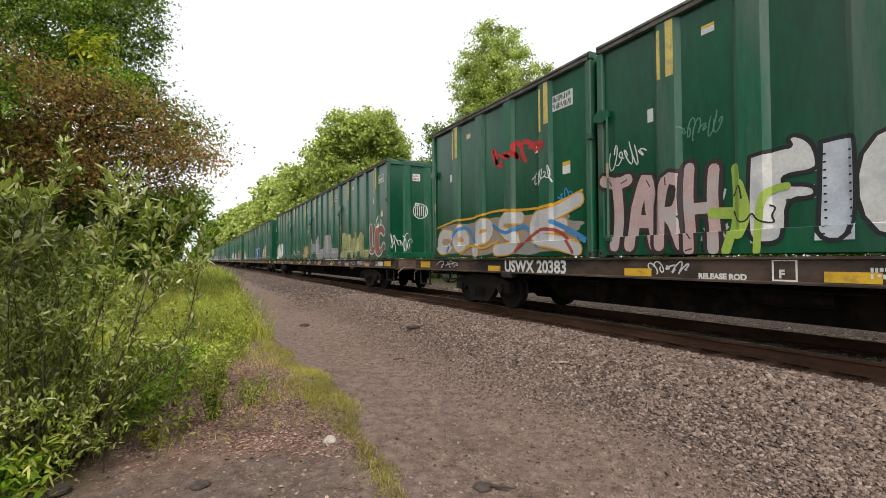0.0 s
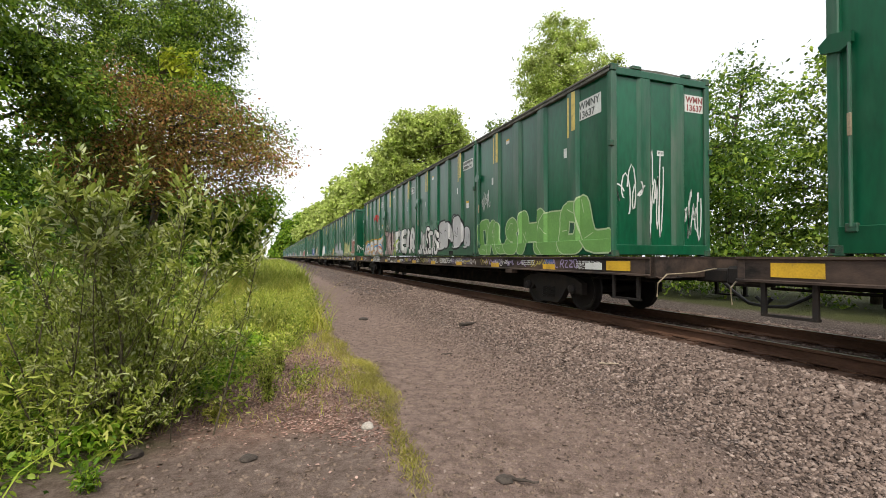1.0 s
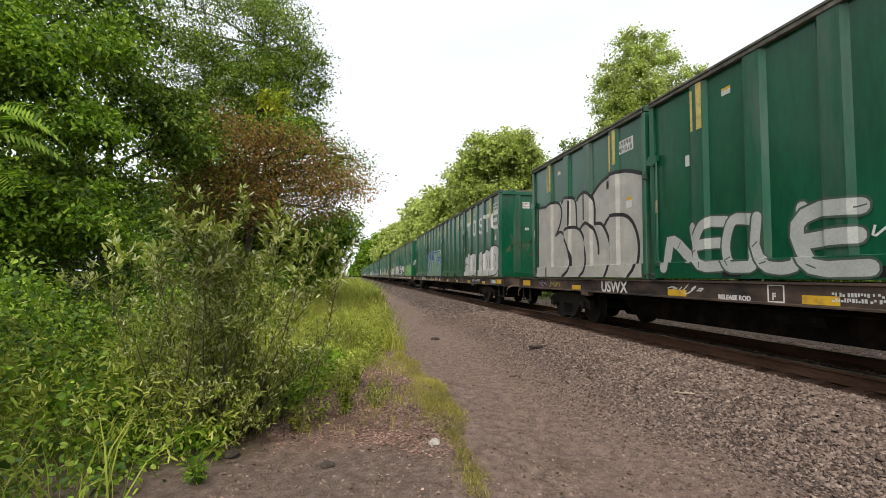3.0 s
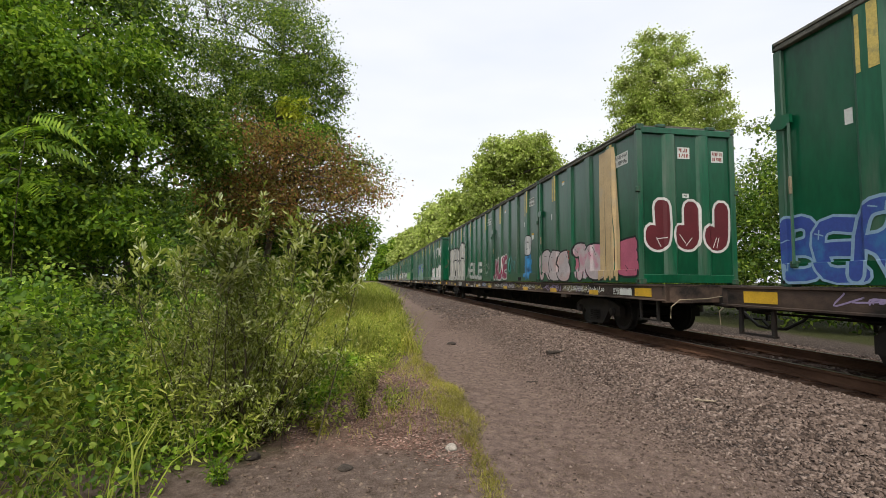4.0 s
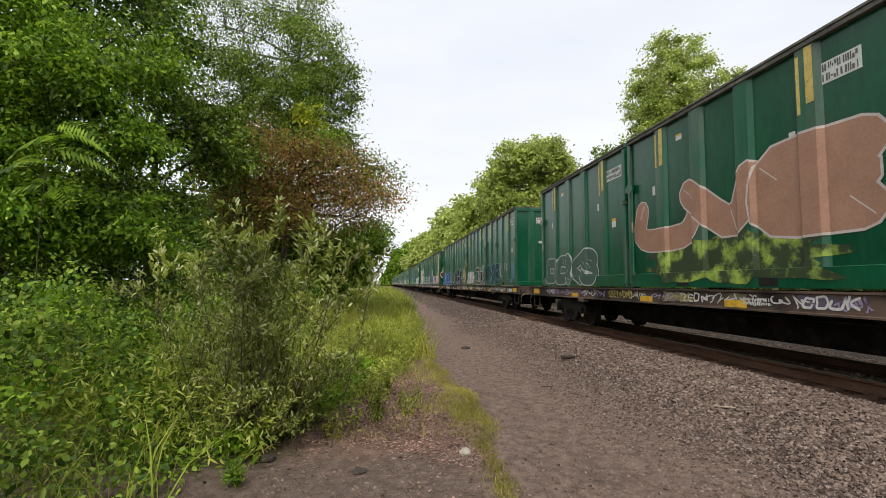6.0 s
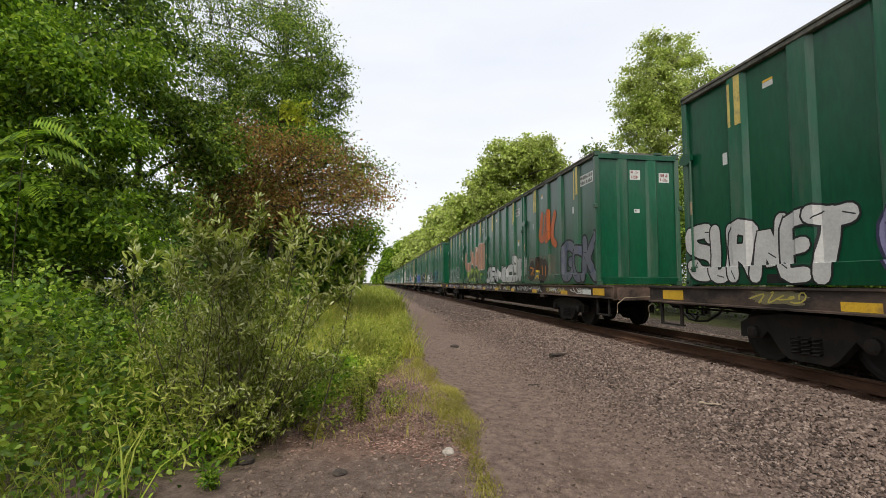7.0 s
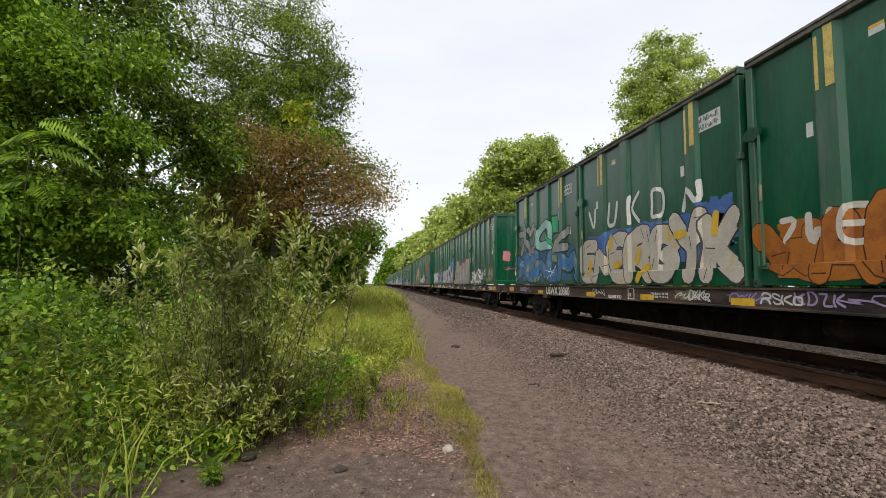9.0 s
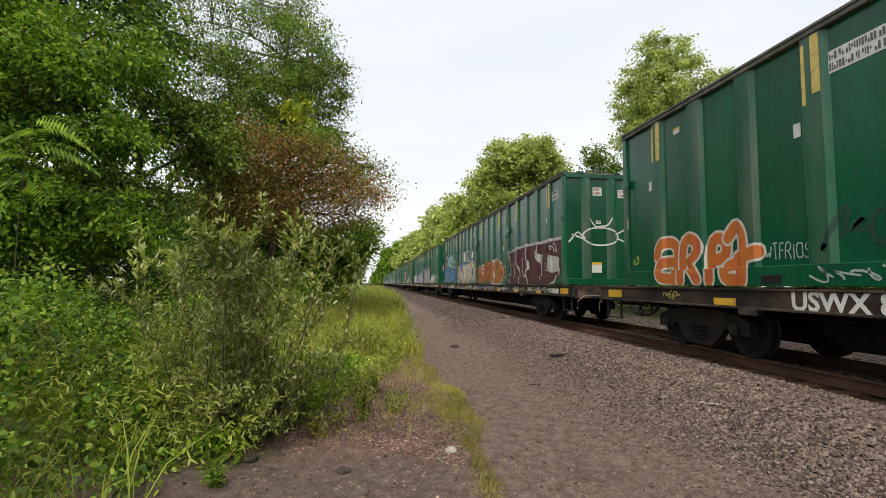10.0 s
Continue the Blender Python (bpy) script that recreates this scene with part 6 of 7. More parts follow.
    mural(a[0], [(1, [(3.39, 1.28), (3.7, 1.25), (3.69, 1.14), (4.16, 1.05), (4.03, 0.63), (3.85, 0.8), (3.53, 0.97), (3.38, 1.11)]), (1, [(4.78, 1.02), (5.6, 0.9), (5.6, 0.46), (5.04, 0.41), (4.7, 0.5), (4.69, 0.71)])],
          [(1, 0.1, [(0.06, 1.38), (1.28, 1.5), (2.53, 1.53), (3.7, 1.5), (4.99, 1.51), (5.75, 1.5)]), (1, 0.09, [(0.07, 1.33), (0.44, 0.49), (0.08, 0.4), (0.3, 0.1)]), (1, 0.09, [(1.28, 1.48), (1.15, 1.16), (1.25, 0.86), (1.58, 0.62), (1.61, 0.06)]), (1, 0.08, [(0.75, 0.9), (0.86, 0.32)]),
           (1, 0.07, [(1.89, 1.04), (1.92, 0.36), (2.38, 0.35)]), (1, 0.1, [(2.53, 1.48), (2.37, 1.15), (2.67, 0.8), (2.75, 0.67), (2.34, 0.48), (2.6, 0.25), (2.72, 0.06)]), (1, 0.16, [(2.6, 0.85), (2.68, 0.7)]), (1, 0.07, [(3.69, 1.48), (3.69, 1.2)]),
           (1, 0.07, [(4.03, 0.8), (4.06, 0.62), (4.01, 0.22)]), (1, 0.08, [(5.65, 0.5), (5.4, 0.12), (5.01, 0.05)]), (1, 0.02, [(4.3, 0.75), (4.51, 0.73), (4.5, 0.49), (4.27, 0.52), (4.3, 0.75)])], wine, "pale outlines of the wine-red letters", 0.002)
    tag(a[0], 146, 4.6, 5.4, 1.05, 1.4, WHITE, 0.035, 4)
    tag(a[0], 147, 0.2, 0.8, 1.65, 2.1, (0.16, 0.28, 0.24), 0.025, 3)
    tag(a[0], 148, 1.1, 1.9, 1.8, 2.35, (0.04, 0.15, 0.22), 0.025, 3)
    b = bmesh.new()
    t = np.linspace(0, 6.2832, 26)
    ribbon(b, np.stack([1.25 + 0.6 * np.cos(t), 1.55 + 0.28 * np.sin(t)], 1), 0.05, 0, 0)
    for p in ([(0.2, 1.35), (0.5, 1.7), (0.75, 1.45), (0.3, 1.6)], [(1.75, 1.6), (2.2, 1.85), (2.2, 1.35), (1.8, 1.5)], [(0.9, 2.1), (1.1, 1.85), (1.5, 1.9), (1.65, 2.15)]):
        p = np.array(p)
        s, q = np.linspace(0, 1, len(p)), np.linspace(0, 1, 12)
        ribbon(b, np.stack([np.interp(q, s, p[:, 0]), np.interp(q, s, p[:, 1])], 1), 0.05, 0.001, 0)
    painted(a[0], "graffiti", b, [paint(WHITE)], "white sprayed fish outline", to_end)
    part("warning_label", box(0, 0.34, -0.25, 0.0, -0.003, 0.0), M_PLAQUE, a[0], "white warning label", end_pose(0.95, 0.66))
    part("warning_band", box(0, 0.34, 0.004, 0.08, -0.003, 0.0), M_YELLOW, a[0], "yellow warning band", end_pose(0.95, 0.66))
    # car H
    a = BOXES[H]
    bubble(a[3], [[[(1.28, 0.62), (1.4, 0.9), (1.84, 0.86), (1.87, 0.48), (1.81, 0.12)], [(1.82, 0.48), (1.37, 0.5), (1.26, 0.18), (1.81, 0.15)]], [[(2.0, 0.12), (2.02, 0.92), (2.45, 0.88), (2.52, 0.63), (2.2, 0.47)], [(2.2, 0.47), (2.46, 0.14)]],
                  [[(2.78, 0.12), (2.78, 0.86), (3.15, 0.82), (3.13, 0.5), (2.8, 0.47)]], [[(3.18, 0.83), (3.38, 1.05), (3.54, 0.84), (3.5, 0.12)], [(3.47, 0.39), (3.13, 0.36), (3.15, 0.14), (3.42, 0.12)], [(3.4, 0.48), (3.8, 0.56)]]],
           0.2, 0.045, [((0.46, 0.13, 0.02), (0.36, 0.05, 0.03), 0.6), (0.5, 0.47, 0.42)], "orange graffiti letter with a white outline")
    tag(a[3], 151, 0.35, 0.6, 0.3, 0.8, (0.36, 0.38, 0.03), 0.04, 2)
    tag(a[3], 152, 3.9, 4.7, 0.42, 0.66, (0.3, 0.38, 0.34), 0.03, 1, letters="WTFRIOS")
    tag(a[3], 153, 4.75, 5.8, 0.08, 0.3, (0.3, 0.38, 0.34), 0.03, 5)
    tag(a[3], 154, 4.95, 5.9, 0.5, 1.1, (0.01, 0.05, 0.03), 0.07, 5)
    piece(a[2], 155, "OWES", 0.4, 5.0, 0.1, 1.1, 1.3, fill=SILVER, rim=BLACK, overlap=1.2, body=0.1)
    # the cars far ahead carry low pieces too
    fills = [(WHITE, BLACK), (SILVER, BLACK), ((0.34, 0.3, 0.24), (0.1, 0.05, 0.04)), (BLUE, WHITE), ((0.3, 0.13, 0.12), WHITE)]
    for i in range(4, 10):
        for k in range(4):
            if (i + k) % 4 != 3:
                f, r = fills[(3 * i + k) % 5]
                piece(BOXES[i][k], 400 + 4 * i + k, ["OBES", "MERS", "KOA", "NULE"][(i + 2 * k) % 4], 0.3 + 0.3 * (k % 2), 3.4 + 0.8 * ((i + k) % 3), 0.06, 0.95, 1.15, fill=f, rim=r, overlap=1.25, body=0.09)


decorate()


# ---- vegetation ----
def leaf_arrays(rng, at, length, width, up=0.3, out=None, droop=0.15, fold=0.12):
    """Leaf blades: one oval folded along its midrib at each place. Returns vertices and faces."""
    n = len(at)
    d = unit(rng.normal(size=(n, 3)) + (0 if out is None else out) + np.array([0, 0, up]))
    nrm = unit(rng.normal(size=(n, 3)) * 0.55 + np.array([0, 0, 0.75]) + (0 if out is None else 0.8 * out))
    s = unit(np.cross(d, nrm))
    nrm = np.cross(s, d)
    ln = (length * rng.uniform(0.6, 1.25, n))[:, None]
    wd = ln * (width / length) * rng.uniform(0.75, 1.2, n)[:, None]
    z = np.array([0, 0, 1.0])
    lift = nrm * wd * fold
    low, high = at + d * ln * 0.28 - z * ln * droop * 0.15, at + d * ln * 0.68 - z * ln * droop * 0.5
    tip = at + d * ln - z * ln * droop
    v = np.stack([at, low + s * wd * 0.46 + lift, high + s * wd * 0.42 + lift, tip, high - s * wd * 0.42 + lift, low - s * wd * 0.46 + lift], 1).reshape(-1, 3)
    i = np.arange(n) * 6
    return v, np.concatenate([np.stack([i, i + 1, i + 2, i + 3], 1), np.stack([i, i + 3, i + 4, i + 5], 1)])


def leaf_mesh(name, rng, at, length, width, mat, **kw):
    v, q = leaf_arrays(rng, np.asarray(at), length, width, **kw)
    return fast_mesh(name, v, q, mat)


def clump_points(rng, blobs, clumps, per, spread, flat=0.6):
    """Clumps of leaves in ellipsoids (cx, cy, cz, rx, ry, rz), thicker towards the outside, uneven."""
    blobs = np.asarray(blobs, float)
    vol = np.prod(blobs[:, 3:], axis=1) ** 0.75
    pick = rng.choice(len(blobs), clumps, p=vol / vol.sum())
    r = rng.uniform(0.25, 1.0, clumps) ** 0.45 * rng.uniform(0.8, 1.12, clumps)
    c = blobs[pick, :3] + unit(rng.normal(size=(clumps, 3))) * r[:, None] * blobs[pick, 3:]
    count = rng.integers(int(per * 0.4), int(per * 1.6) + 1, clumps)
    own = np.repeat(np.arange(clumps), count)
    size = rng.uniform(0.6, 1.3, clumps)[own][:, None]
    off = rng.normal(size=(len(own), 3)) * np.array([1, 1, flat]) * spread * size
    tilt = rng.normal(size=(clumps, 2))[own] * 0.35 * (1 - flat)
    off[:, 2] += off[:, 0] * tilt[:, 0] + off[:, 1] * tilt[:, 1] - (1 - flat) * 0.35 * np.hypot(off[:, 0], off[:, 1])
    p = c[own] + off
    return c, p, unit(p - c[own])


def limb_bm(rng, start, end, r0, r1, bm, bend=0.12, sides=6, steps=5):
    a, b = np.array(start, float), np.array(end, float)
    ln = np.linalg.norm(b - a)
    off = rng.normal(size=3) * bend * ln * np.array([1, 1, 0.4])
    pts, rad = [], []
    for i in range(steps + 1):
        t = i / steps
        pts.append(tuple(a + (b - a) * t + off * math.sin(math.pi * t) + np.array([0, 0, 0.10 * ln * math.sin(math.pi * t)])))
        rad.append(r0 + (r1 - r0) * t)
    rod(pts, rad, sides, bm)
    return pts


def tree(label, seed, base, height, blobs, leaf_mat, clumps, per, length, width, spread=0.4, bark=None, trunk_r=0.16, trunk_to=None, limbs=14, twigs=60, category="tree", name="tree", up=0.1, droop=0.25, kind="", trunk_r1=0.04, flat=0.6):
    """A tree: tapered trunk, limbs that run to the clumps, and a crown of single leaves."""
    rng = np.random.default_rng(seed)
    bark = bark or M_BARK
    bx, by = base
    bz = float(ground_z(bx, by))
    t = new(name)
    t.matrix_basis = pose(bx, by, bz)
    o = np.array([bx, by, bz])
    blobs = [(b[0] - bx, b[1] - by, b[2] - bz, *b[3:]) for b in blobs]
    c, p, out = clump_points(rng, blobs, clumps, per, spread, flat)
    top = np.array(trunk_to if trunk_to else (rng.normal() * 0.3, rng.normal() * 0.3, height * 0.8))
    b = bmesh.new()
    spine = limb_bm(rng, (0, 0, -0.15), top, trunk_r, trunk_r1, b, 0.04, 9, 8)
    spine = np.array(spine)
    lb = b
    ends = c[rng.choice(len(c), min(limbs, len(c)), replace=False)]
    nodes = [spine]
    for e in ends:
        low = spine[spine[:, 2] < e[2] + 0.2]
        low = low if len(low) else spine[:2]
        s = low[np.argmin(np.linalg.norm((low - e) * np.array([1, 1, 0.7]), axis=1))]
        nodes.append(np.array(limb_bm(rng, s, e, trunk_r * 0.38, 0.012, lb, 0.1, 5, 5)))
    part("trunk", lb, bark, t, smooth=True)
    nodes = np.concatenate(nodes)
    tb = bmesh.new()
    for e in c[rng.choice(len(c), min(twigs, len(c)), replace=False)]:
        s = nodes[np.argmin(np.linalg.norm(nodes - e, axis=1))]
        limb_bm(rng, s, e, 0.012, 0.004, tb, 0.12, 3, 3)
    tagged(part("twigwork", tb, M_TWIG, t), kind="stuff")
    me = leaf_mesh("crown", rng, p, length, width, leaf_mat, out=out * 0.6, up=up, droop=droop)
    part("crown", me, None, t)
    return tagged(t, label, category, kind=kind)


def left_trees():
    tree("tall tree with a dense crown of small dark green leaves", 3, (-3.4, 18.5), 12, [(-2.95, 17.3, 10.1, 1.35, 1.4, 1.35), (-2.4, 17.2, 8.7, 1.35, 1.4, 1.2), (-3.6, 17.4, 8.2, 1.5, 1.5, 1.3), (-2.6, 17.3, 7.0, 1.3, 1.2, 0.8), (-4.6, 17.6, 7.3, 1.4, 1.4, 1.1), (-2.0, 17.2, 6.4, 0.8, 0.9, 0.5), (-5.4, 17.8, 9.2, 1.5, 1.4, 1.3)],
         L_DARK, 520, 88, 0.095, 0.052, 0.25, M_BARK_PALE, 0.16, (0.6, -0.9, 10.6), 26, 240, flat=0.4)
    tree("tall thin-crowned tree with sparse small leaves and a pale trunk", 33, (-4.4, 19.0), 15, [(-4.2, 18.4, 13.0, 2.0, 1.6, 1.9), (-3.6, 18.2, 11.6, 1.1, 1.1, 0.9), (-6.5, 17.6, 11.2, 1.8, 1.6, 1.9), (-6.0, 17.8, 8.9, 1.5, 1.5, 1.3)],
         L_DARK, 240, 74, 0.095, 0.05, 0.3, M_BARK_PALE, 0.17, (0.5, -0.6, 13.8), 7, 260, flat=0.5)
    tree("small spreading tree with sparse reddish-brown leaves", 5, (-3.9, 16.0), 7, [(-2.6, 15.4, 5.1, 2.3, 1.7, 1.2), (-0.75, 15.2, 4.5, 1.15, 1.2, 0.55), (-4.4, 14.6, 5.2, 1.8, 1.4, 1.3), (-2.2, 15.2, 3.8, 1.8, 1.2, 0.6), (-4.0, 14.4, 3.6, 1.5, 1.0, 0.8)],
         L_RED, 800, 40, 0.085, 0.048, 0.32, M_BARK, 0.13, (0.9, -0.2, 5.2), 60, 620)
    tree("green upper boughs of a spreading tree", 6, (-3.2, 16.9), 7, [(-1.5, 16.0, 5.6, 1.6, 1.2, 0.5), (-0.6, 15.9, 5.2, 1.0, 0.9, 0.35), (-3.0, 16.2, 6.5, 1.4, 1.1, 0.5)],
         L_BRIGHT, 130, 26, 0.11, 0.05, 0.24, M_BARK, 0.09, (0.8, -0.4, 5.2), 14, 70)
    tree("low dense green tree beside the lane", 7, (-2.4, 21.5), 5, [(-1.4, 20.6, 3.2, 1.6, 1.6, 1.0), (-2.2, 20.6, 2.0, 1.6, 1.6, 1.1), (-0.7, 20.4, 3.7, 0.9, 1.1, 0.5), (-3.6, 20, 3.0, 1.8, 1.6, 1.4)],
         L_BRIGHT, 420, 46, 0.15, 0.075, 0.24, None, 0.12, None, 16, 60)
    tree("broad dark green tree with a dense leafy crown", 11, (-9.0, 12.0), 14, [(-8.4, 11.0, 9.6, 3.0, 2.4, 2.4), (-6.8, 11.4, 7.4, 2.2, 1.8, 1.5), (-8.6, 10.4, 5.6, 2.2, 1.8, 1.4), (-7.2, 12.4, 9.4, 1.7, 1.5, 1.5), (-10, 11, 12, 2.6, 2.4, 2)],
         L_DEEP, 560, 100, 0.112, 0.064, 0.30, None, 0.24, None, 18, 220, flat=0.28)
    tree("young tree with bright green drooping foliage", 12, (-7.6, 9.6), 8, [(-6.4, 8.8, 5.2, 1.3, 1.1, 0.75), (-7.2, 8.6, 4.1, 1.2, 1.0, 0.8), (-5.3, 9.4, 5.9, 1.2, 1.0, 0.6), (-5.5, 9.3, 4.4, 1.0, 0.9, 0.5), (-7.6, 9.2, 6.6, 1.4, 1.2, 0.8), (-6.2, 8.4, 2.7, 1.2, 0.9, 0.7), (-4.9, 9.0, 2.6, 0.8, 0.8, 0.6)],
         L_BRIGHT, 560, 96, 0.092, 0.054, 0.26, None, 0.10, None, 24, 110, droop=0.35, flat=0.28)
    tree("leafy tree with dark green foliage hanging low", 13, (-6.6, 13.4), 8, [(-5.6, 12.8, 6.0, 1.3, 1.2, 0.9), (-6.6, 12.4, 3.6, 1.3, 1.2, 1.2), (-4.7, 13.0, 5.3, 1.0, 1.0, 1.1), (-7.8, 12.6, 3.0, 1.6, 1.4, 1.4)],
         L_DARK, 330, 84, 0.11, 0.062, 0.29, None, 0.14, None, 20, 140, flat=0.3)
    tree("dark leafy tree filling the wood's edge", 14, (-4.6, 19.4), 6, [(-3.6, 18.6, 2.6, 1.9, 1.3, 1.5), (-5.4, 18.6, 4.2, 1.8, 1.3, 1.5), (-6.6, 17.8, 2.0, 1.5, 1.2, 1.0)],
         L_DEEP, 330, 50, 0.14, 0.08, 0.28, None, 0.12, None, 16, 60)
    # the wood behind
    for i, (x, y, h) in enumerate([(-13, 21, 9.5), (-9.0, 25, 9), (-6.5, 28, 8), (-17, 27, 9.5), (-12, 36, 9), (-19, 17, 9), (-7.5, 40, 9), (-5.5, 56, 8), (-5.2, 78, 9), (-6, 110, 10), (-7, 150, 11)]):
        r = h * 0.24
        tree("woodland tree with dense green foliage", 40 + i, (x, y), h, [(x, y, h * 0.68, r, r, h * 0.28), (x + 0.5 * r, y - 0.6 * r, h * 0.42, r, r, h * 0.2), (x - 0.8 * r, y, h * 0.4, r * 0.9, r, h * 0.22), (x, y - 0.5 * r, h * 0.22, r * 1.1, r, h * 0.16)],
             L_DEEP if i % 3 else L_DARK, 170, 38, 0.22 + 0.003 * y, 0.13 + 0.002 * y, 0.34, None, 0.2, None, 12, 20)
    rng = np.random.default_rng(77)
    sprig = new("yellowing_branch")
    sprig.matrix_basis = pose(-3.1, 14.3, 6.0)
    b = bmesh.new()
    pts = []
    for k in range(14):
        e = np.array([0.2 + 1.0 * rng.random(), -0.3 * rng.random(), 0.85 + 0.4 * rng.random() - 0.75 * k / 14])
        limb_bm(rng, (0, 0, 0.3), e, 0.012, 0.004, b, 0.2, 4, 5)
        for j in range(34):
            t = rng.uniform(0.25, 1)
            pts.append(e * t + np.array([0, 0, 0.3 * (1 - t) + 0.2 * math.sin(3.14 * t)]) + rng.normal(size=3) * 0.05)
    limb_bm(rng, (-0.5, 0.6, -0.9), (0, 0, 0.3), 0.03, 0.012, b, 0.1, 5, 5)
    tagged(part("twigwork", b, M_TWIG, sprig), kind="stuff")
    part("leaves", leaf_mesh("leaves", rng, np.array(pts), 0.16, 0.06, L_GOLD, up=-0.1, droop=0.4), None, sprig)
    tagged(sprig, "branch with yellow-green leaves standing out of the trees", "branch")


def fronds():
    """Feathery compound leaves of a sumac-like sapling, each a stalk with paired leaflets."""
    rng = np.random.default_rng(29)
    for i, (x, y, z, reach, n) in enumerate([(-5.45, 7.7, 3.9, 0.85, 11), (-4.3, 9.0, 2.25, 0.75, 10)]):
        t = new("sumac_sapling")
        t.matrix_basis = pose(x, y, float(ground_z(x, y)))
        b = bmesh.new()
        limb_bm(rng, (0, 0, -0.05), (0.05, 0, z), 0.009, 0.005, b, 0.05, 6, 6)
        part("trunk", b, M_TWIG, t)
        for k in range(n):
            a = rng.uniform(-1.3, 1.3) + (0 if k % 3 else 3.0)
            o = np.array([0.05, 0, z * rng.uniform(0.72, 1.0)])
            d = np.array([math.cos(a), math.sin(a) - 0.5, 0.0])
            d /= np.linalg.norm(d)
            s = np.linspace(0, 1, 16)[:, None]
            stalk = o + d * reach * s + np.array([0, 0, 1.0]) * reach * (0.35 * s - 0.75 * s ** 2)
            fb = bmesh.new()
            rod([tuple(p) for p in stalk[::3]], [0.006, 0.005, 0.004, 0.003, 0.002, 0.0015], 4, fb)
            side = unit(np.cross(np.array([0.2, -0.75, 0.65]), d))
            for j in range(2, 16):
                ln = 0.21 * math.sin(3.14 * (0.18 + 0.78 * j / 16))
                for sg in (-1, 1):
                    p0 = stalk[j]
                    tip = p0 + side * sg * ln + d * ln * 0.35 - np.array([0, 0, 0.3 * ln])
                    m = (p0 + tip) / 2
                    w = d * 0.027
                    vs = [fb.verts.new(tuple(q)) for q in (p0, m + w + np.array([0, 0, 0.008]), tip, m - w + np.array([0, 0, 0.008]))]
                    fb.faces.new(vs)
            tagged(part("frond", fb, L_BRIGHT, t), kind="stuff")
        tagged(t, "young sumac-like sapling with feathery green fronds", "sapling", "saplings in the undergrowth")


def right_trees():
    tree("tall poplar with light green leaves", 21, (22.9, 33.0), 22, [(21.7, 33, 19.7, 1.3, 1.5, 2.0), (24.3, 33, 19.7, 1.25, 1.5, 1.9), (26.3, 33, 17.3, 1.7, 2.0, 1.6), (19.8, 33, 16.2, 1.9, 2.2, 2.2), (22.6, 33, 16.5, 2.6, 2.4, 2.4), (22.4, 33, 13, 4.2, 3, 3), (26.8, 33, 14.6, 2.1, 2, 2.1), (22.4, 33, 8, 3.4, 3, 3.4)],
         L_POPLAR, 640, 96, 0.19, 0.14, 0.33, M_BARK_PALE, 0.3, None, 26, 50, droop=0.3)
    tree("small dark green tree top behind the train", 22, (15.4, 30.5), 11, [(15.2, 30.5, 10.9, 0.8, 0.8, 0.9), (15.9, 30.5, 10.0, 1.3, 1.1, 0.9), (15.6, 30.5, 8.0, 1.7, 1.5, 1.6)], L_DARK, 150, 44, 0.18, 0.12, 0.28, None, 0.14, None, 10, 20)
    tree("large light green tree beyond the train", 23, (17.6, 56), 20, [(19.8, 56, 17.4, 3.3, 3, 3.2), (16.4, 56, 16.8, 3.4, 3, 3.2), (14.0, 57, 13.0, 2.6, 3, 3.4), (21.8, 56, 14.8, 2.4, 3, 2.8), (18, 56, 10, 5, 4, 4)],
         L_POPLAR, 640, 74, 0.34, 0.24, 0.5, None, 0.35, None, 26, 40, droop=0.3)
    for i, (x, y, h) in enumerate([(13.6, 70, 16.4), (14.0, 84, 18), (13.6, 100, 18.5), (15, 122, 17), (14, 150, 19), (15, 185, 21), (13, 230, 22), (10, 290, 24), (5, 360, 10)]):
        r = h * 0.2
        tree("light green tree in a row along the track", 60 + i, (x, y), h, [(x, y, h * 0.76, r, r, h * 0.22), (x + r, y, h * 0.62, r, r, h * 0.2), (x - 0.5 * r, y, h * 0.5, r, r, h * 0.2), (x, y, h * 0.25, r * 1.2, r, h * 0.2)],
             L_POPLAR if i < 6 else L_BRIGHT, 260, 34, 0.25 + 0.005 * y, 0.18 + 0.004 * y, 0.3 + 0.004 * y, None, 0.25, None, 12, 10)
    for i, (x, y, h) in enumerate([(17, -14, 8.5), (16.5, -7, 9), (17.5, -1, 8.5), (16.2, 4.5, 8.2), (17.2, 9, 9.2), (16.2, 13, 9.4), (18, 17, 10), (16.6, 21.5, 9.4), (17.5, 27, 9.5), (16.8, 33, 9.6), (17.6, 40, 10.5), (17, 47, 11)]):
        r = h * 0.27
        tree("dense green tree growing behind the track", 90 + i, (x, y), h, [(x, y, h * 0.72, r * 0.85, r * 0.9, h * 0.24), (x - 0.4 * r, y + 0.7 * r, h * 0.45, r, r, h * 0.2), (x - 0.3 * r, y - 0.8 * r, h * 0.4, r, r, h * 0.2), (x - 0.6 * r, y, h * 0.18, r * 1.1, r * 1.3, h * 0.16)],
             L_DEEP if i % 2 else L_DARK, 250, 84 if 3 <= i <= 8 else 30, 0.155 if 3 <= i <= 8 else 0.26, 0.088 if 3 <= i <= 8 else 0.15, 0.34, None, 0.16, None, 14, 30, flat=0.5)


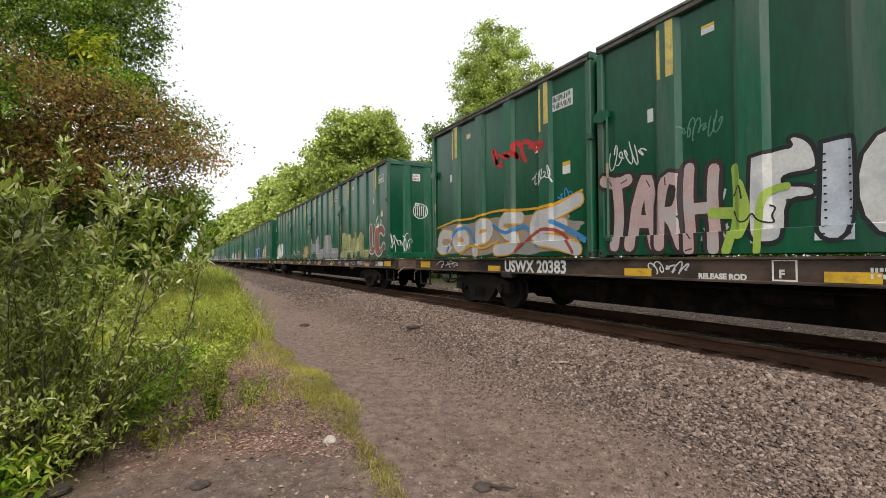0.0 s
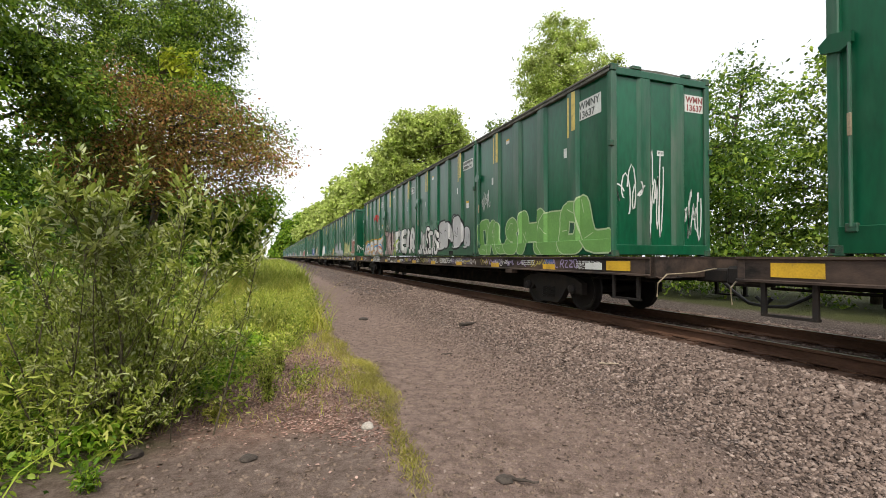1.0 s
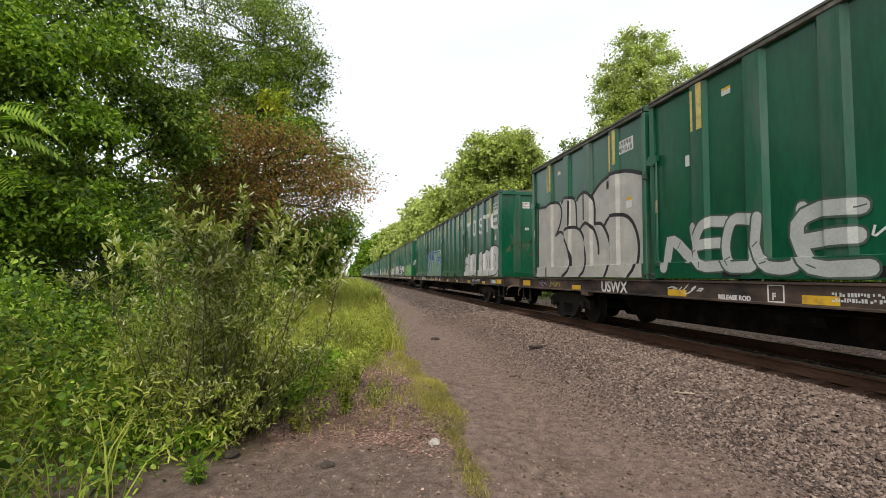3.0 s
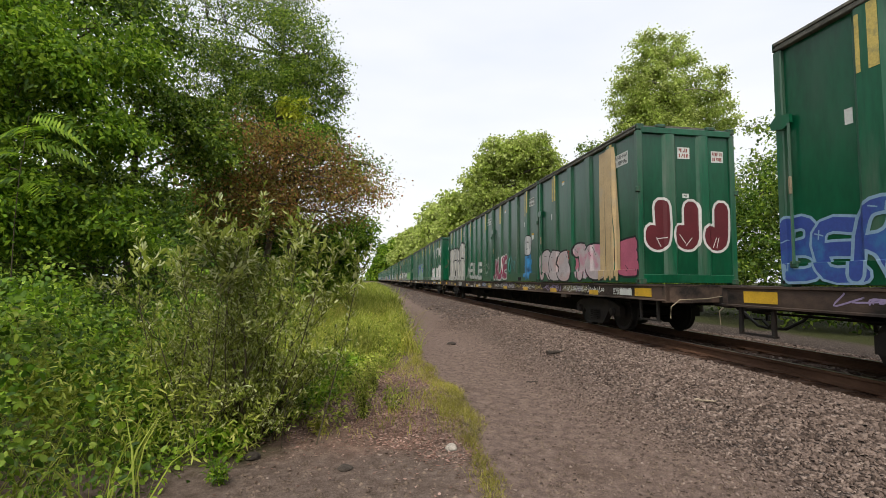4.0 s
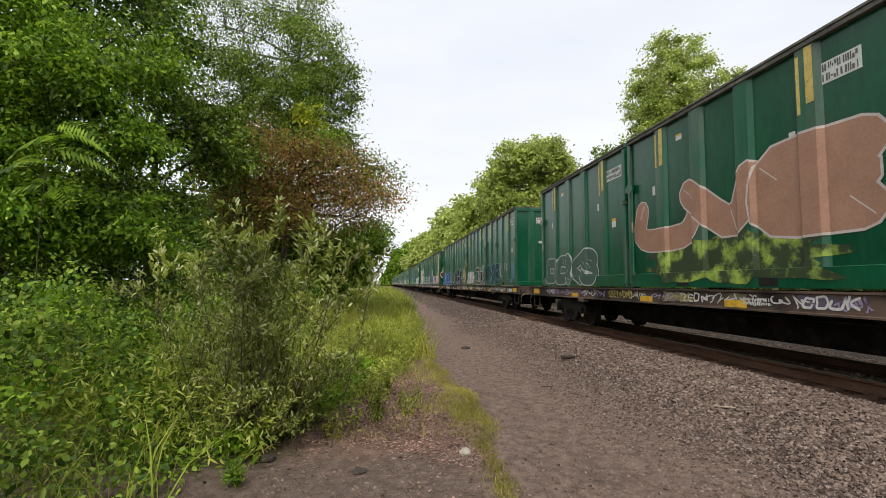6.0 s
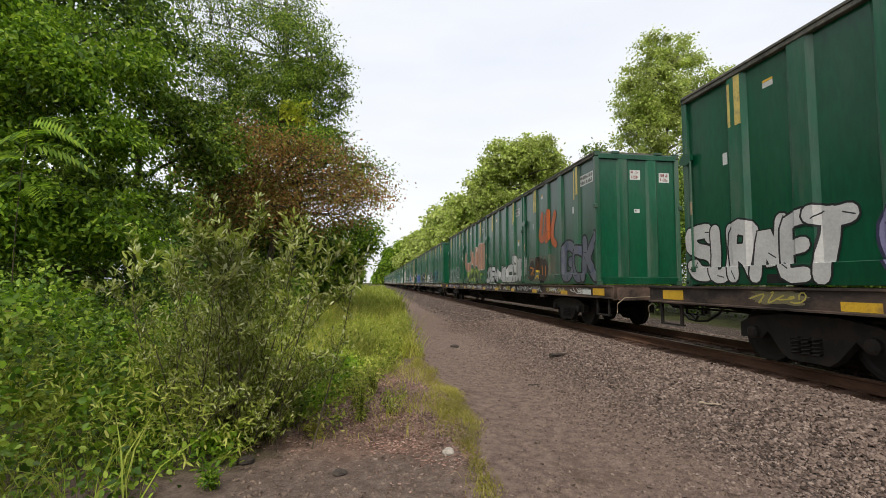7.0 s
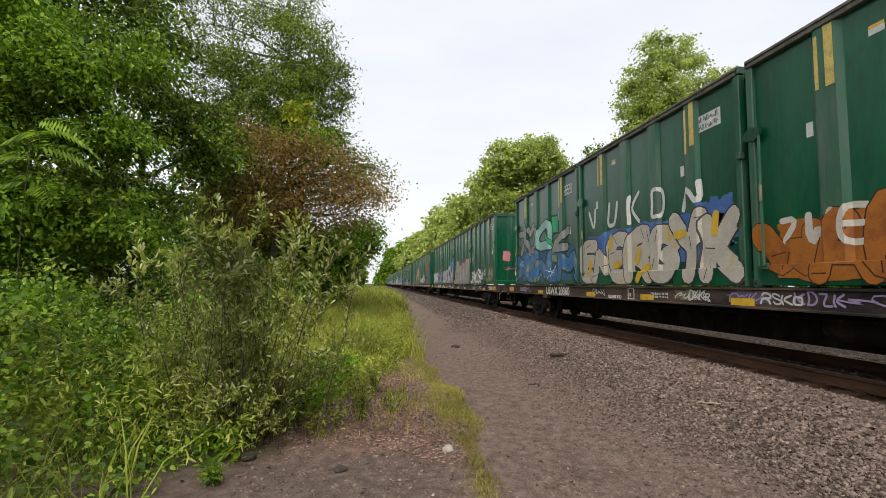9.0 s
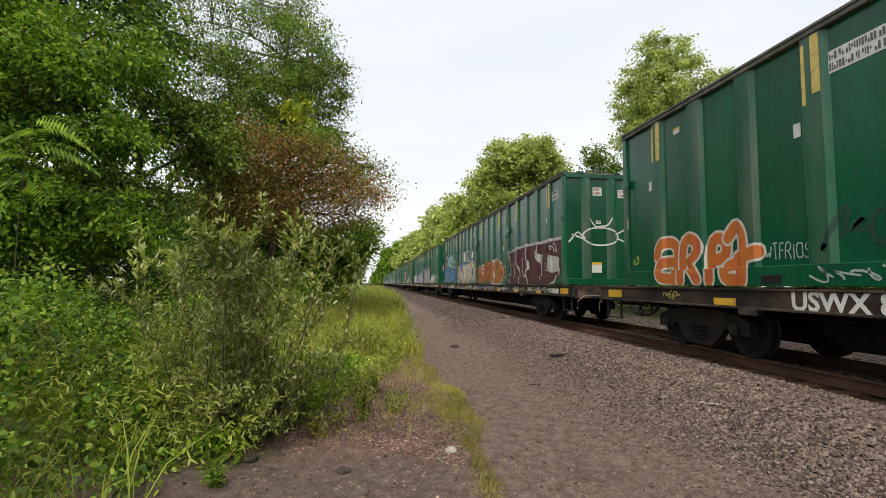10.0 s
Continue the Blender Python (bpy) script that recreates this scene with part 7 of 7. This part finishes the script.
def willow_bush():
    """The grey-green bush beside the lane: a fan of stems with leafy side shoots."""
    rng = np.random.default_rng(8)
    t = new("willow_bush")
    t.matrix_basis = pose(-1.5, 4.5, 0)
    sb, pts, dirs, tops = bmesh.new(), [], [], []
    for k in range(54):
        ang, lean = rng.uniform(0, 6.283), rng.uniform(0.03, 0.8)
        ln = (rng.uniform(1.45, 2.45) if k % 3 else rng.uniform(0.7, 1.5)) * (1.0 - 0.30 * lean)
        foot = np.array([rng.normal() * 0.26, rng.normal() * 0.2, -0.03])
        tip = foot + np.array([math.cos(ang) * lean * 1.15 + 0.1, math.sin(ang) * lean * 0.8 + 0.1, ln])
        p = np.array(limb_bm(rng, foot, tip, rng.uniform(0.004, 0.008), 0.0015, sb, 0.07, 5, 7))
        for j in range(22):
            u = rng.uniform(0.03, 1.0) ** 0.9
            i = min(int(u * 7), 6)
            s = p[i] + (p[i + 1] - p[i]) * (u * 7 - i)
            side = unit(np.array([rng.normal(), rng.normal(), rng.uniform(0.5, 2.2)]))
            sl = rng.uniform(0.12, 0.42) * (1.15 - 0.5 * u)
            limb_bm(rng, s, s + side * sl, 0.0026, 0.001, sb, 0.08, 3, 2)
            m = int((9 if u * ln > 1.25 else 14) + 26 * sl)
            w = rng.uniform(0.1, 1.0, m)[:, None]
            pts.append(s + side * sl * w + rng.normal(size=(m, 3)) * 0.012)
            dirs.append(np.repeat(side[None] * 0.9, m, 0))
            tops.append(np.full(m, u * ln > 1.25))
    tagged(part("stemwork", sb, M_TWIG, t), kind="stuff")
    pts, dirs, tops = np.concatenate(pts), np.concatenate(dirs), np.concatenate(tops)
    for sel, length, width in ((tops, 0.08, 0.025), (~tops, 0.052, 0.016)):
        part("leaves", leaf_mesh("leaves", rng, pts[sel], length, width, L_WILLOW, up=0.6, out=dirs[sel], droop=0.08), None, t)
    tagged(t, "grey-green willow-like bush with many upright leafy shoots", "bush")


def blades(rng, at, height, width, lean=0.35):
    """Grass: tapered two-piece blades. Returns vertices and faces."""
    n = len(at)
    h = (np.asarray(height) * np.ones(n) * rng.uniform(0.55, 1.25, n))[:, None]
    a = rng.uniform(0, 6.283, n)
    s = np.stack([np.cos(a), np.sin(a), np.zeros(n)], 1) * width * rng.uniform(0.6, 1.3, n)[:, None]
    b = rng.uniform(0, 6.283, n)
    o = np.stack([np.cos(b), np.sin(b), np.zeros(n)], 1) * h * (lean * rng.uniform(0.2, 1.6, n))[:, None]
    z = np.array([0, 0, 1.0])
    mid, tip = at + z * h * 0.55 + o * 0.35, at + z * h * rng.uniform(0.8, 1.0, n)[:, None] + o
    v = np.stack([at - s, at + s, mid + s * 0.75, mid - s * 0.75, tip + s * 0.12, tip - s * 0.12], 1).reshape(-1, 3)
    i = np.arange(n) * 6
    q = np.concatenate([np.stack([i, i + 1, i + 2, i + 3], 1), np.stack([i + 3, i + 2, i + 4, i + 5], 1)])
    return v, q


def scatter(rng, n, x0, x1, y0, y1, keep=None, far=1.0):
    """Places on the ground in a stretch of the plan; far > 1 crowds them towards its near end."""
    x = rng.uniform(x0, x1, n)
    y = y0 + (y1 - y0) * rng.random(n) ** far
    if keep is not None:
        k = keep(x, y, rng.random(n))
        x, y = x[k], y[k]
    return np.stack([x, y, ground_z(x, y)], 1)


def patchy(x, y, scale=1.0):
    return 0.5 + 0.25 * (np.sin(1.9 * x * scale + 1.3 * np.sin(0.8 * y * scale)) + np.sin(1.1 * y * scale + 1.7 * np.sin(1.3 * x * scale)))


def verge():
    rng = np.random.default_rng(15)

    def edge(y):
        return 0.72 + 0.14 * np.sin(0.9 * y) + 0.08 * np.sin(2.3 * y + 1) + np.clip((y - 9) * 0.035, 0, 1.2)

    def left(y):
        # the grass's ragged near side
        return np.interp(y, [5.5, 6.5, 8, 9.5, 12], [-1.4, -1.1, -0.7, -0.4, -0.2])
    at = scatter(rng, 52000, -4.5, 2.2, 5.6, 26, lambda x, y, r: (x < left(y) + 0.5 * r) & (x < edge(y)) | ((x < edge(y) - 0.1 * r) & (y > 9) & (r < 0.8)), 1.7)
    tall = 0.42 + 0.25 * patchy(at[:, 0], at[:, 1]) + np.clip((at[:, 1] - 9) * 0.03, 0, 0.35) * np.clip((0.6 - at[:, 0]), 0, 1)
    tall *= 0.55 + 0.75 * patchy(at[:, 0] + 5, at[:, 1], 3.1)
    dry = patchy(at[:, 0], at[:, 1] + 3, 2.3) + rng.normal(size=len(at)) * 0.2 > 0.62
    for sel, mat, label in ((~dry, L_GRASS, "tall unmown green grass along the lane"), (dry, L_GRASS_DRY, "yellowing seeding grass along the lane")):
        v, q = blades(rng, at[sel], tall[sel], 0.0058, 0.55)
        tagged(new("verge_grass", fast_mesh("verge_grass", v, q, mat)), label, "grass", kind="stuff")
    herb = at[(patchy(at[:, 0] + 2, at[:, 1] + 7, 2.7) > 0.62) & (at[:, 1] < 20)][:14000].copy()
    herb[:, 2] += rng.uniform(0.1, 0.75, len(herb)) * 0.8
    tagged(new("verge_herbs", leaf_mesh("verge_herbs", rng, herb, 0.085, 0.03, L_GRASS, up=0.4)), "leafy green herbs among the verge grass", "weeds", kind="stuff")
    at = scatter(rng, 26000, -6, 3.6, 22, 130, lambda x, y, r: (x < edge(y) - 0.3 * r), 2.0)
    v, q = blades(rng, at, 0.6 + 0.45 * patchy(at[:, 0], at[:, 1], 0.9), 0.024, 0.5)
    tagged(new("far_grass", fast_mesh("far_grass", v, q, L_GRASS)), "tall green grass beside the far lane", "grass", kind="stuff")
    def strip(x, y, r):
        lo = 0.48 + 0.06 * np.sin(2.1 * y) + 0.05 * np.sin(5.3 * y)
        hi = np.interp(y, [2.4, 3.2, 4.3, 5.6, 7.0, 9.0, 13.0], [0.62, 0.76, 0.92, 1.10, 0.92, 0.86, 0.95]) + 0.05 * np.sin(4.1 * y + 1)
        edge_in = np.minimum(x - lo, hi - x) / 0.16
        return r < np.clip(edge_in, 0, 1) ** 1.5 * (0.1 + 1.0 * patchy(x, y, 5.0) * (0.4 + 0.6 * patchy(x + 4, y, 13.0)))
    at = scatter(rng, 140000, 0.3, 1.25, 2.3, 14, strip, 1.5)
    v, q = blades(rng, at, 0.034 + 0.026 * patchy(at[:, 0], at[:, 1], 3.4), 0.0026, 1.2)
    tagged(new("lane_edge_grass", fast_mesh("lane_edge_grass", v, q, L_STRIP)), "short olive grass strip at the lane's edge", "grass", kind="stuff")
    at = scatter(rng, 5000, -1.2, 0.7, 4.4, 9, lambda x, y, r: r < 0.25 + 0.75 * (patchy(x, y, 2.2) > 0.6) * (y > 5.2))
    v, q = blades(rng, at, 0.10, 0.003, 0.8)
    tagged(new("sparse_grass", fast_mesh("sparse_grass", v, q, L_GRASS_DRY)), "sparse yellow-green grass among leaf litter", "grass", kind="stuff")
    # yellow-green herbs at the foot of the verge
    at = scatter(rng, 34000, -2.2, 0.6, 4.7, 13, lambda x, y, r: (x < left(y) + 0.95) & (patchy(x, y, 2) + 0.3 * r > 0.4))
    at[:, 2] += rng.uniform(0.02, 0.5, len(at)) * (0.3 + 0.8 * patchy(at[:, 0], at[:, 1] + 1, 2.4))
    tagged(new("low_herbs", leaf_mesh("low_herbs", rng, at, 0.055, 0.026, L_GRASS, up=0.3)), "low green herbs at the verge's foot", "weeds", kind="stuff")
    at = scatter(rng, 13000, -1.35, -0.1, 4.6, 7.6, lambda x, y, r: (x < np.interp(y, [4.7, 5.6, 7.6], [-0.85, -0.5, -0.2]) - 0.3 * r) & (patchy(x, y, 4.3) > 0.3))
    at[:, 2] += rng.uniform(0.03, 0.55, len(at)) * (0.4 + 0.6 * patchy(at[:, 0], at[:, 1], 3.7))
    tagged(new("fringe_herbs", leaf_mesh("fringe_herbs", rng, at, 0.06, 0.026, L_BRIGHT, up=0.4)), "bright green herbs at the bush's foot", "weeds", kind="stuff")
    at = scatter(rng, 30000, -1.45, 0.75, 3.0, 8.0, lambda x, y, r: r < np.interp(y + 0.5 * np.sin(2.1 * x), [3.0, 3.9, 4.4], [0.01, 0.06, 1.0]))
    at[:, 2] += 0.008
    v, q = leaf_arrays(rng, at, 0.036, 0.02, up=-0.1, droop=0.0)
    v[:, 2] = np.maximum(v[:, 2] * 0.3 + 0.7 * np.repeat(at[:, 2], 6), np.repeat(at[:, 2], 6) - 0.004)
    tagged(new("leaf_litter", fast_mesh("leaf_litter", v, q, L_LITTER)), "dry brown fallen leaves on bare soil", "leaf litter", kind="stuff")


def weed(seed, x, y, h, r, n, mat, label, length=0.05, width=0.012):
    rng = np.random.default_rng(seed)
    t = new("weed")
    t.matrix_basis = pose(x, y, float(ground_z(x, y)))
    b, pts = bmesh.new(), []
    for k in range(max(5, n // 60)):
        e = np.array([rng.normal() * r * 0.6, rng.normal() * r * 0.6, h * rng.uniform(0.6, 1.05)])
        p = np.array(limb_bm(rng, (rng.normal() * 0.02, rng.normal() * 0.02, -0.01), e, 0.004, 0.0015, b, 0.08, 4, 4))
        m = 60
        u = rng.uniform(0.1, 1, m)
        pts.append(np.stack([np.interp(u, np.linspace(0, 1, 5), p[:, i]) for i in range(3)], 1) + rng.normal(size=(m, 3)) * 0.02)
    tagged(part("stemwork", b, M_TWIG, t), kind="stuff")
    part("leaves", leaf_mesh("leaves", rng, np.concatenate(pts), length, width, mat, up=0.45), None, t)
    tagged(t, label, "weed", "weeds beside the lane")


def undergrowth():
    rng = np.random.default_rng(19)

    def front(y):
        return np.interp(y, [2.2, 3.4, 4.2, 5.2, 6.5, 9], [-1.75, -1.7, -1.75, -1.6, -1.35, -1.2])

    def rise(x, y):
        return np.clip((front(y) - x) * 0.9, 0.05, 1.0) * (0.35 + 0.75 * patchy(x, y, 1.6) + 0.75 * patchy(x + 9, y + 4, 4.1))
    for k, (mat, n, per, ln, wd, label) in enumerate([(L_DARK, 900, 26, 0.05, 0.029, "dense bright green leafy undergrowth"), (L_DEEP, 900, 22, 0.06, 0.034, "dark green leafy undergrowth"),
                                                      (L_DARK, 520, 22, 0.085, 0.018, "narrow-leaved green undergrowth"), (L_BRIGHT, 1100, 15, 0.068, 0.048, "broad-leaved green vines in the undergrowth")]):
        c = scatter(rng, n, -7.5, -1.3, 2.0, 10.5, lambda x, y, r: (x < front(y) + 0.12 * r) & (patchy(x + 3 * k, y + 2 * k, 1.3) > 0.25) & ((k < 3) | (x < -2.0)), 1.3)
        c[:, 2] += rise(c[:, 0], c[:, 1]) * rng.uniform(0.1, 1, len(c)) ** 0.5
        own = np.repeat(np.arange(len(c)), rng.integers(per // 2, per * 2, len(c)))
        off = rng.normal(size=(len(own), 3)) * np.array([0.085, 0.085, 0.06]) * rng.uniform(0.6, 1.4, len(c))[own][:, None]
        at = c[own] + off
        at[:, 2] = np.maximum(at[:, 2], ground_z(at[:, 0], at[:, 1]) + 0.01)
        tagged(new("undergrowth", leaf_mesh("undergrowth", rng, at, ln, wd, mat, up=0.2, out=unit(off) * 0.5)), label + " beside the lane", "undergrowth", kind="stuff")
    c = scatter(rng, 1300, -9, -1.6, -9, 2.3, lambda x, y, r: x < -1.9 + 0.5 * np.sin(1.3 * y) + 0.5 * r)
    c[:, 2] += np.clip((-1.6 - c[:, 0]) * 0.7, 0.05, 1.1) * rng.uniform(0.1, 1, len(c)) ** 0.5
    own = np.repeat(np.arange(len(c)), rng.integers(8, 22, len(c)))
    at = c[own] + rng.normal(size=(len(own), 3)) * np.array([0.13, 0.13, 0.08])
    tagged(new("undergrowth", leaf_mesh("undergrowth", rng, at, 0.09, 0.05, L_BRIGHT, up=0.2)), "green leafy undergrowth farther back beside the lane", "undergrowth", kind="stuff")
    at = scatter(rng, 420, -3.6, -1.6, 2.0, 4.2, lambda x, y, r: x < front(y) + 0.1)
    v, q = blades(rng, at, 0.5, 0.006, 0.7)
    tagged(new("long_grass", fast_mesh("long_grass", v, q, L_GRASS)), "long arching green grass in the undergrowth", "grass", kind="stuff")
    # tall narrow-leaved weeds round the bush
    foot = scatter(rng, 330, -3.4, -0.95, 3.75, 7.6, lambda x, y, r: (x < front(y) + 0.55) & (x > front(y) - 1.5))
    pts = []
    for f in foot:
        h = rng.uniform(0.45, 1.15) * np.interp(f[0] - front(f[1]), [-1.0, 0.0, 0.55], [1.1, 0.8, 0.4])
        m = int(55 * h) + 6
        u = rng.uniform(0.08, 1, m)[:, None]
        pts.append(f + u * np.array([rng.normal() * 0.08, rng.normal() * 0.08, h]) + rng.normal(size=(m, 3)) * 0.022)
    tagged(new("tall_weeds", leaf_mesh("tall_weeds", rng, np.concatenate(pts), 0.075, 0.016, L_GRASS, up=0.5)), "tall narrow-leaved yellow-green weeds round the bush", "weeds", kind="stuff")
    foot = scatter(rng, 5000, -2.2, -0.85, 3.95, 6.2, lambda x, y, r: (x < front(y) + 0.5) & (x > front(y) - 0.5) & (patchy(x, y, 2.6) > 0.4))
    foot[:, 2] += rng.uniform(0.01, 0.22, len(foot))
    tagged(new("ground_cover", leaf_mesh("ground_cover", rng, foot, 0.06, 0.034, L_BRIGHT, up=0.2)), "low broad-leaved green plants under the bush", "weeds", kind="stuff")
    tree("leafy dark thicket behind the weeds", 31, (-5.6, 11.2), 3, [(-4.2, 10.6, 1.4, 1.3, 1.0, 0.9), (-6.4, 10.0, 1.6, 1.6, 1.2, 1.2), (-2.9, 11.4, 1.3, 1.2, 1.2, 0.9), (-8.0, 9.4, 1.8, 1.4, 1.2, 1.3)],
         L_DEEP, 330, 42, 0.09, 0.05, 0.24, None, 0.03, (0.1, 0, 1.2), 0, 60, category="thicket", name="thicket")


def ballast():
    rng = np.random.default_rng(23)
    cube = np.array([(-1, -1, -1), (1, -1, -1), (1, 1, -1), (-1, 1, -1), (-1, -1, 1), (1, -1, 1), (1, 1, 1), (-1, 1, 1)], float)
    faces = np.array([(4, 5, 6, 7), (0, 1, 5, 4), (1, 2, 6, 5), (2, 3, 7, 6), (3, 0, 4, 7)])

    def stones(at, size):
        n = len(at)
        v = cube[None] * rng.uniform(0.35, 1.0, (n, 8, 3)) * np.asarray(size).reshape(-1, 1, 1) * rng.uniform(0.65, 1.3, (n, 1, 3)) * np.array([0.66, 0.54, 0.32])
        q = unit(rng.normal(size=(n, 4)) * np.array([0.26, 0.26, 1, 1]))
        x, y, z, w = q[:, 0, None], q[:, 1, None], q[:, 2, None], q[:, 3, None]
        u = np.stack([x, y, z], -1)
        r = v + 2 * np.cross(u, np.cross(u, v) + w[..., None] * v)
        return (r + at[:, None]).reshape(-1, 3), (np.arange(n)[:, None, None] * 8 + faces[None]).reshape(-1, 4)

    def keep(x, y, r):
        rag = 2.0 + 0.3 * np.sin(0.7 * y) + 0.2 * np.sin(1.9 * y + x)
        return ((x > rag + 0.8 * r) & ((x < 5.5 + 0.16 * r) | (np.abs(x - TRACK_X) < 0.5) & (r < 0.4) | (x > 8.3)))
    at = scatter(rng, 120000, 1.7, 9.0, 1.5, 17, keep, 1.7)
    at[:, 2] += rng.uniform(-0.006, 0.010, len(at))
    size = np.interp(at[:, 0], [2.0, 3.0, 4.6, 6], [0.015, 0.026, 0.042, 0.046]) * rng.uniform(0.6, 1.4, len(at))
    near = (at[:, 0] > 3.0) & (at[:, 0] < 5.6) & (at[:, 1] < 5.5) & (at[:, 1] > 2.2) & (size > 0.045)
    pick = np.flatnonzero(near)[:290]
    rest = np.setdiff1d(np.arange(len(at)), pick)
    bed = tagged(new("ballast"), "grey-brown crushed stone ballast along the track", "ballast", kind="stuff")
    v, q = stones(at[rest], size[rest])
    tagged(part("loose_stones", fast_mesh("loose_stones", v, q, M_STONE), None, bed), kind="stuff")
    for i in pick:
        v, q = stones(np.zeros((1, 3)), size[i:i + 1])
        part("stone", fast_mesh("stone", v, q, M_STONE), None, bed).matrix_basis = pose(*at[i])
    far = scatter(rng, 7000, 2.6, 9.8, 16, 55, keep, 1.7)
    v, q = stones(far, 0.07 * rng.uniform(0.7, 1.3, len(far)))
    tagged(part("far_stones", fast_mesh("far_stones", v, q, M_STONE), None, bed), kind="stuff")
    back = scatter(rng, 40000, 1.7, 9.0, -9, 1.55, keep)
    v, q = stones(back, np.interp(back[:, 0], [2.0, 3.0, 4.6, 6], [0.018, 0.030, 0.046, 0.050]) * rng.uniform(0.7, 1.35, len(back)))
    tagged(part("rear_stones", fast_mesh("rear_stones", v, q, M_STONE), None, bed), kind="stuff")
    pts = scatter(rng, 26000, -1.0, 3.4, 1.8, 14, lambda x, y, r: r < np.interp(x, [0.6, 1.0, 1.7, 2.1], [0.10, 0.35, 0.6, 1.0]), 1.5)
    v, q = stones(pts, 0.012 * rng.uniform(0.5, 1.7, len(pts)) ** 1.6)
    tagged(new("lane_pebbles", fast_mesh("lane_pebbles", v, q, M_STONE)), "small grey pebbles scattered over the dirt lane", "pebbles", kind="stuff")
    pts = scatter(rng, 11000, -1.2, 2.6, 2.0, 9.5, lambda x, y, r: r < 0.35 + 0.65 * patchy(x, y, 2.9), 1.5)
    v, q = stones(pts, 0.017 * rng.uniform(0.5, 1.6, len(pts)) ** 1.5)
    tagged(new("dirt_crumbs", fast_mesh("dirt_crumbs", v, q, M_CRUMB)), "crumbs of brown dirt strewn over the lane", "dirt crumbs", kind="stuff")


left_trees()
fronds()
right_trees()
willow_bush()
verge()
undergrowth()
for w in [(1, -0.29, 5.06, 0.50, 0.16, 1000, L_GRASS, "bushy green weed in bare soil"), (2, -0.66, 4.63, 0.16, 0.12, 260, L_GRASS_DRY, "small yellow-green weed in leaf litter"),
          (3, 0.05, 5.3, 0.3, 0.09, 260, L_GRASS, "small green weed in bare soil"), (4, -1.3, 3.55, 0.17, 0.12, 180, L_BRIGHT, "small bright green weed beside the lane"), (5, -0.15, 6.3, 0.45, 0.2, 700, L_GRASS, "green weed at the verge's edge")]:
    weed(*w)
ballast()


# ---- small things lying about ----
def small_things():
    rng = np.random.default_rng(51)

    def rock(name, x, y, r, label, cat, mat, flat=0.7):
        b = bmesh.new()
        bmesh.ops.create_icosphere(b, subdivisions=2, radius=r)
        for v in b.verts:
            v.co *= 1 + 0.22 * noise.noise(v.co * (2.2 / r) + Vector((x, y, 0)))
            v.co.z *= flat
        o = part(name, b, mat)
        o.matrix_basis = pose(x, y, float(ground_z(x, y)) + r * flat * 0.45, 0, 0, rng.uniform(0, 360))
        tagged(o, label, cat)

    def stick(x, y, ln, r, turn, label, mat):
        b = bmesh.new()
        pts = [(-ln / 2 + ln * i / 6, 0.04 * ln * math.sin(i * 1.3), r * 1.1 + 0.006 * math.sin(i * 2.1)) for i in range(7)]
        rod(pts, [r * (1.15 - 0.1 * i) for i in range(7)], 7, b)
        rod([pts[3], (pts[3][0] + 0.12 * ln, 0.14 * ln, r * 1.6)], [r * 0.6, r * 0.3], 5, b)
        o = part("stick", b, mat)
        o.matrix_basis = pose(x, y, float(ground_z(x, y)) + 0.012, 0, 0, turn)
        tagged(o, label, "stick")

    rock("stone", 0.50, 3.96, 0.055, "pale grey stone at the lane's edge", "stone", M_PALE_STONE)
    rock("stone", 0.10, 5.6, 0.03, "small pale stone in leaf litter", "stone", M_PALE_STONE)
    rock("clod", -0.40, 3.72, 0.06, "dark clod of earth on bare soil", "clod", M_CLOD, 0.4)
    rock("clod", 1.75, 10.94, 0.11, "dark clod of earth on the lane", "clod", M_CLOD, 0.4)
    rock("clod", 1.16, 2.81, 0.06, "flat brown clod on the lane", "clod", M_CLOD, 0.35)
    rock("clod", -1.18, 4.05, 0.07, "dark clod of earth beneath the bush", "clod", M_CLOD, 0.5)
    stick(3.44, 8.72, 0.42, 0.035, 20, "short dark broken stick on the ballast", M_CLOD)
    stick(3.77, 4.96, 0.24, 0.013, -25, "pale dry stick on the ballast", M_PALE_WOOD)
    stick(1.25, 2.75, 0.22, 0.012, -40, "thin brown stick on the lane", M_CLOD)
    stick(2.2, 6.6, 0.2, 0.009, 10, "thin brown twig on the lane", M_CLOD)


small_things()


# ---- motion ----
def motions():
    for ob, m in MOVERS:
        walk(ob, [(t, Matrix.Translation((0, SPEED * t, 0)) @ m) for t in (0.0, 2.5, 5.0, 7.5, 10.0)])
    # the wheels roll: all wheelsets turn alike, the two of a truck have their own places
    step = 1.0 / FPS
    turn = math.degrees(SPEED * step / 0.457)
    first = {}
    for c in CARS:
        for tr in [p for p in c.children if p.name.startswith("truck")]:
            for w in [p for p in tr.children if p.name.startswith("wheelset")]:
                y = round(w.matrix_basis.translation.y, 2)
                if y not in first:
                    walk(w, [(i * step, pose(0, y, 0.457, -turn * i % 360)) for i in range(301)])
                    first[y] = w
                else:
                    w.rotation_mode = "QUATERNION"
                    ad = w.animation_data_create()
                    ad.action = first[y].animation_data.action
                    ad.action_slot = first[y].animation_data.action_slot


motions()
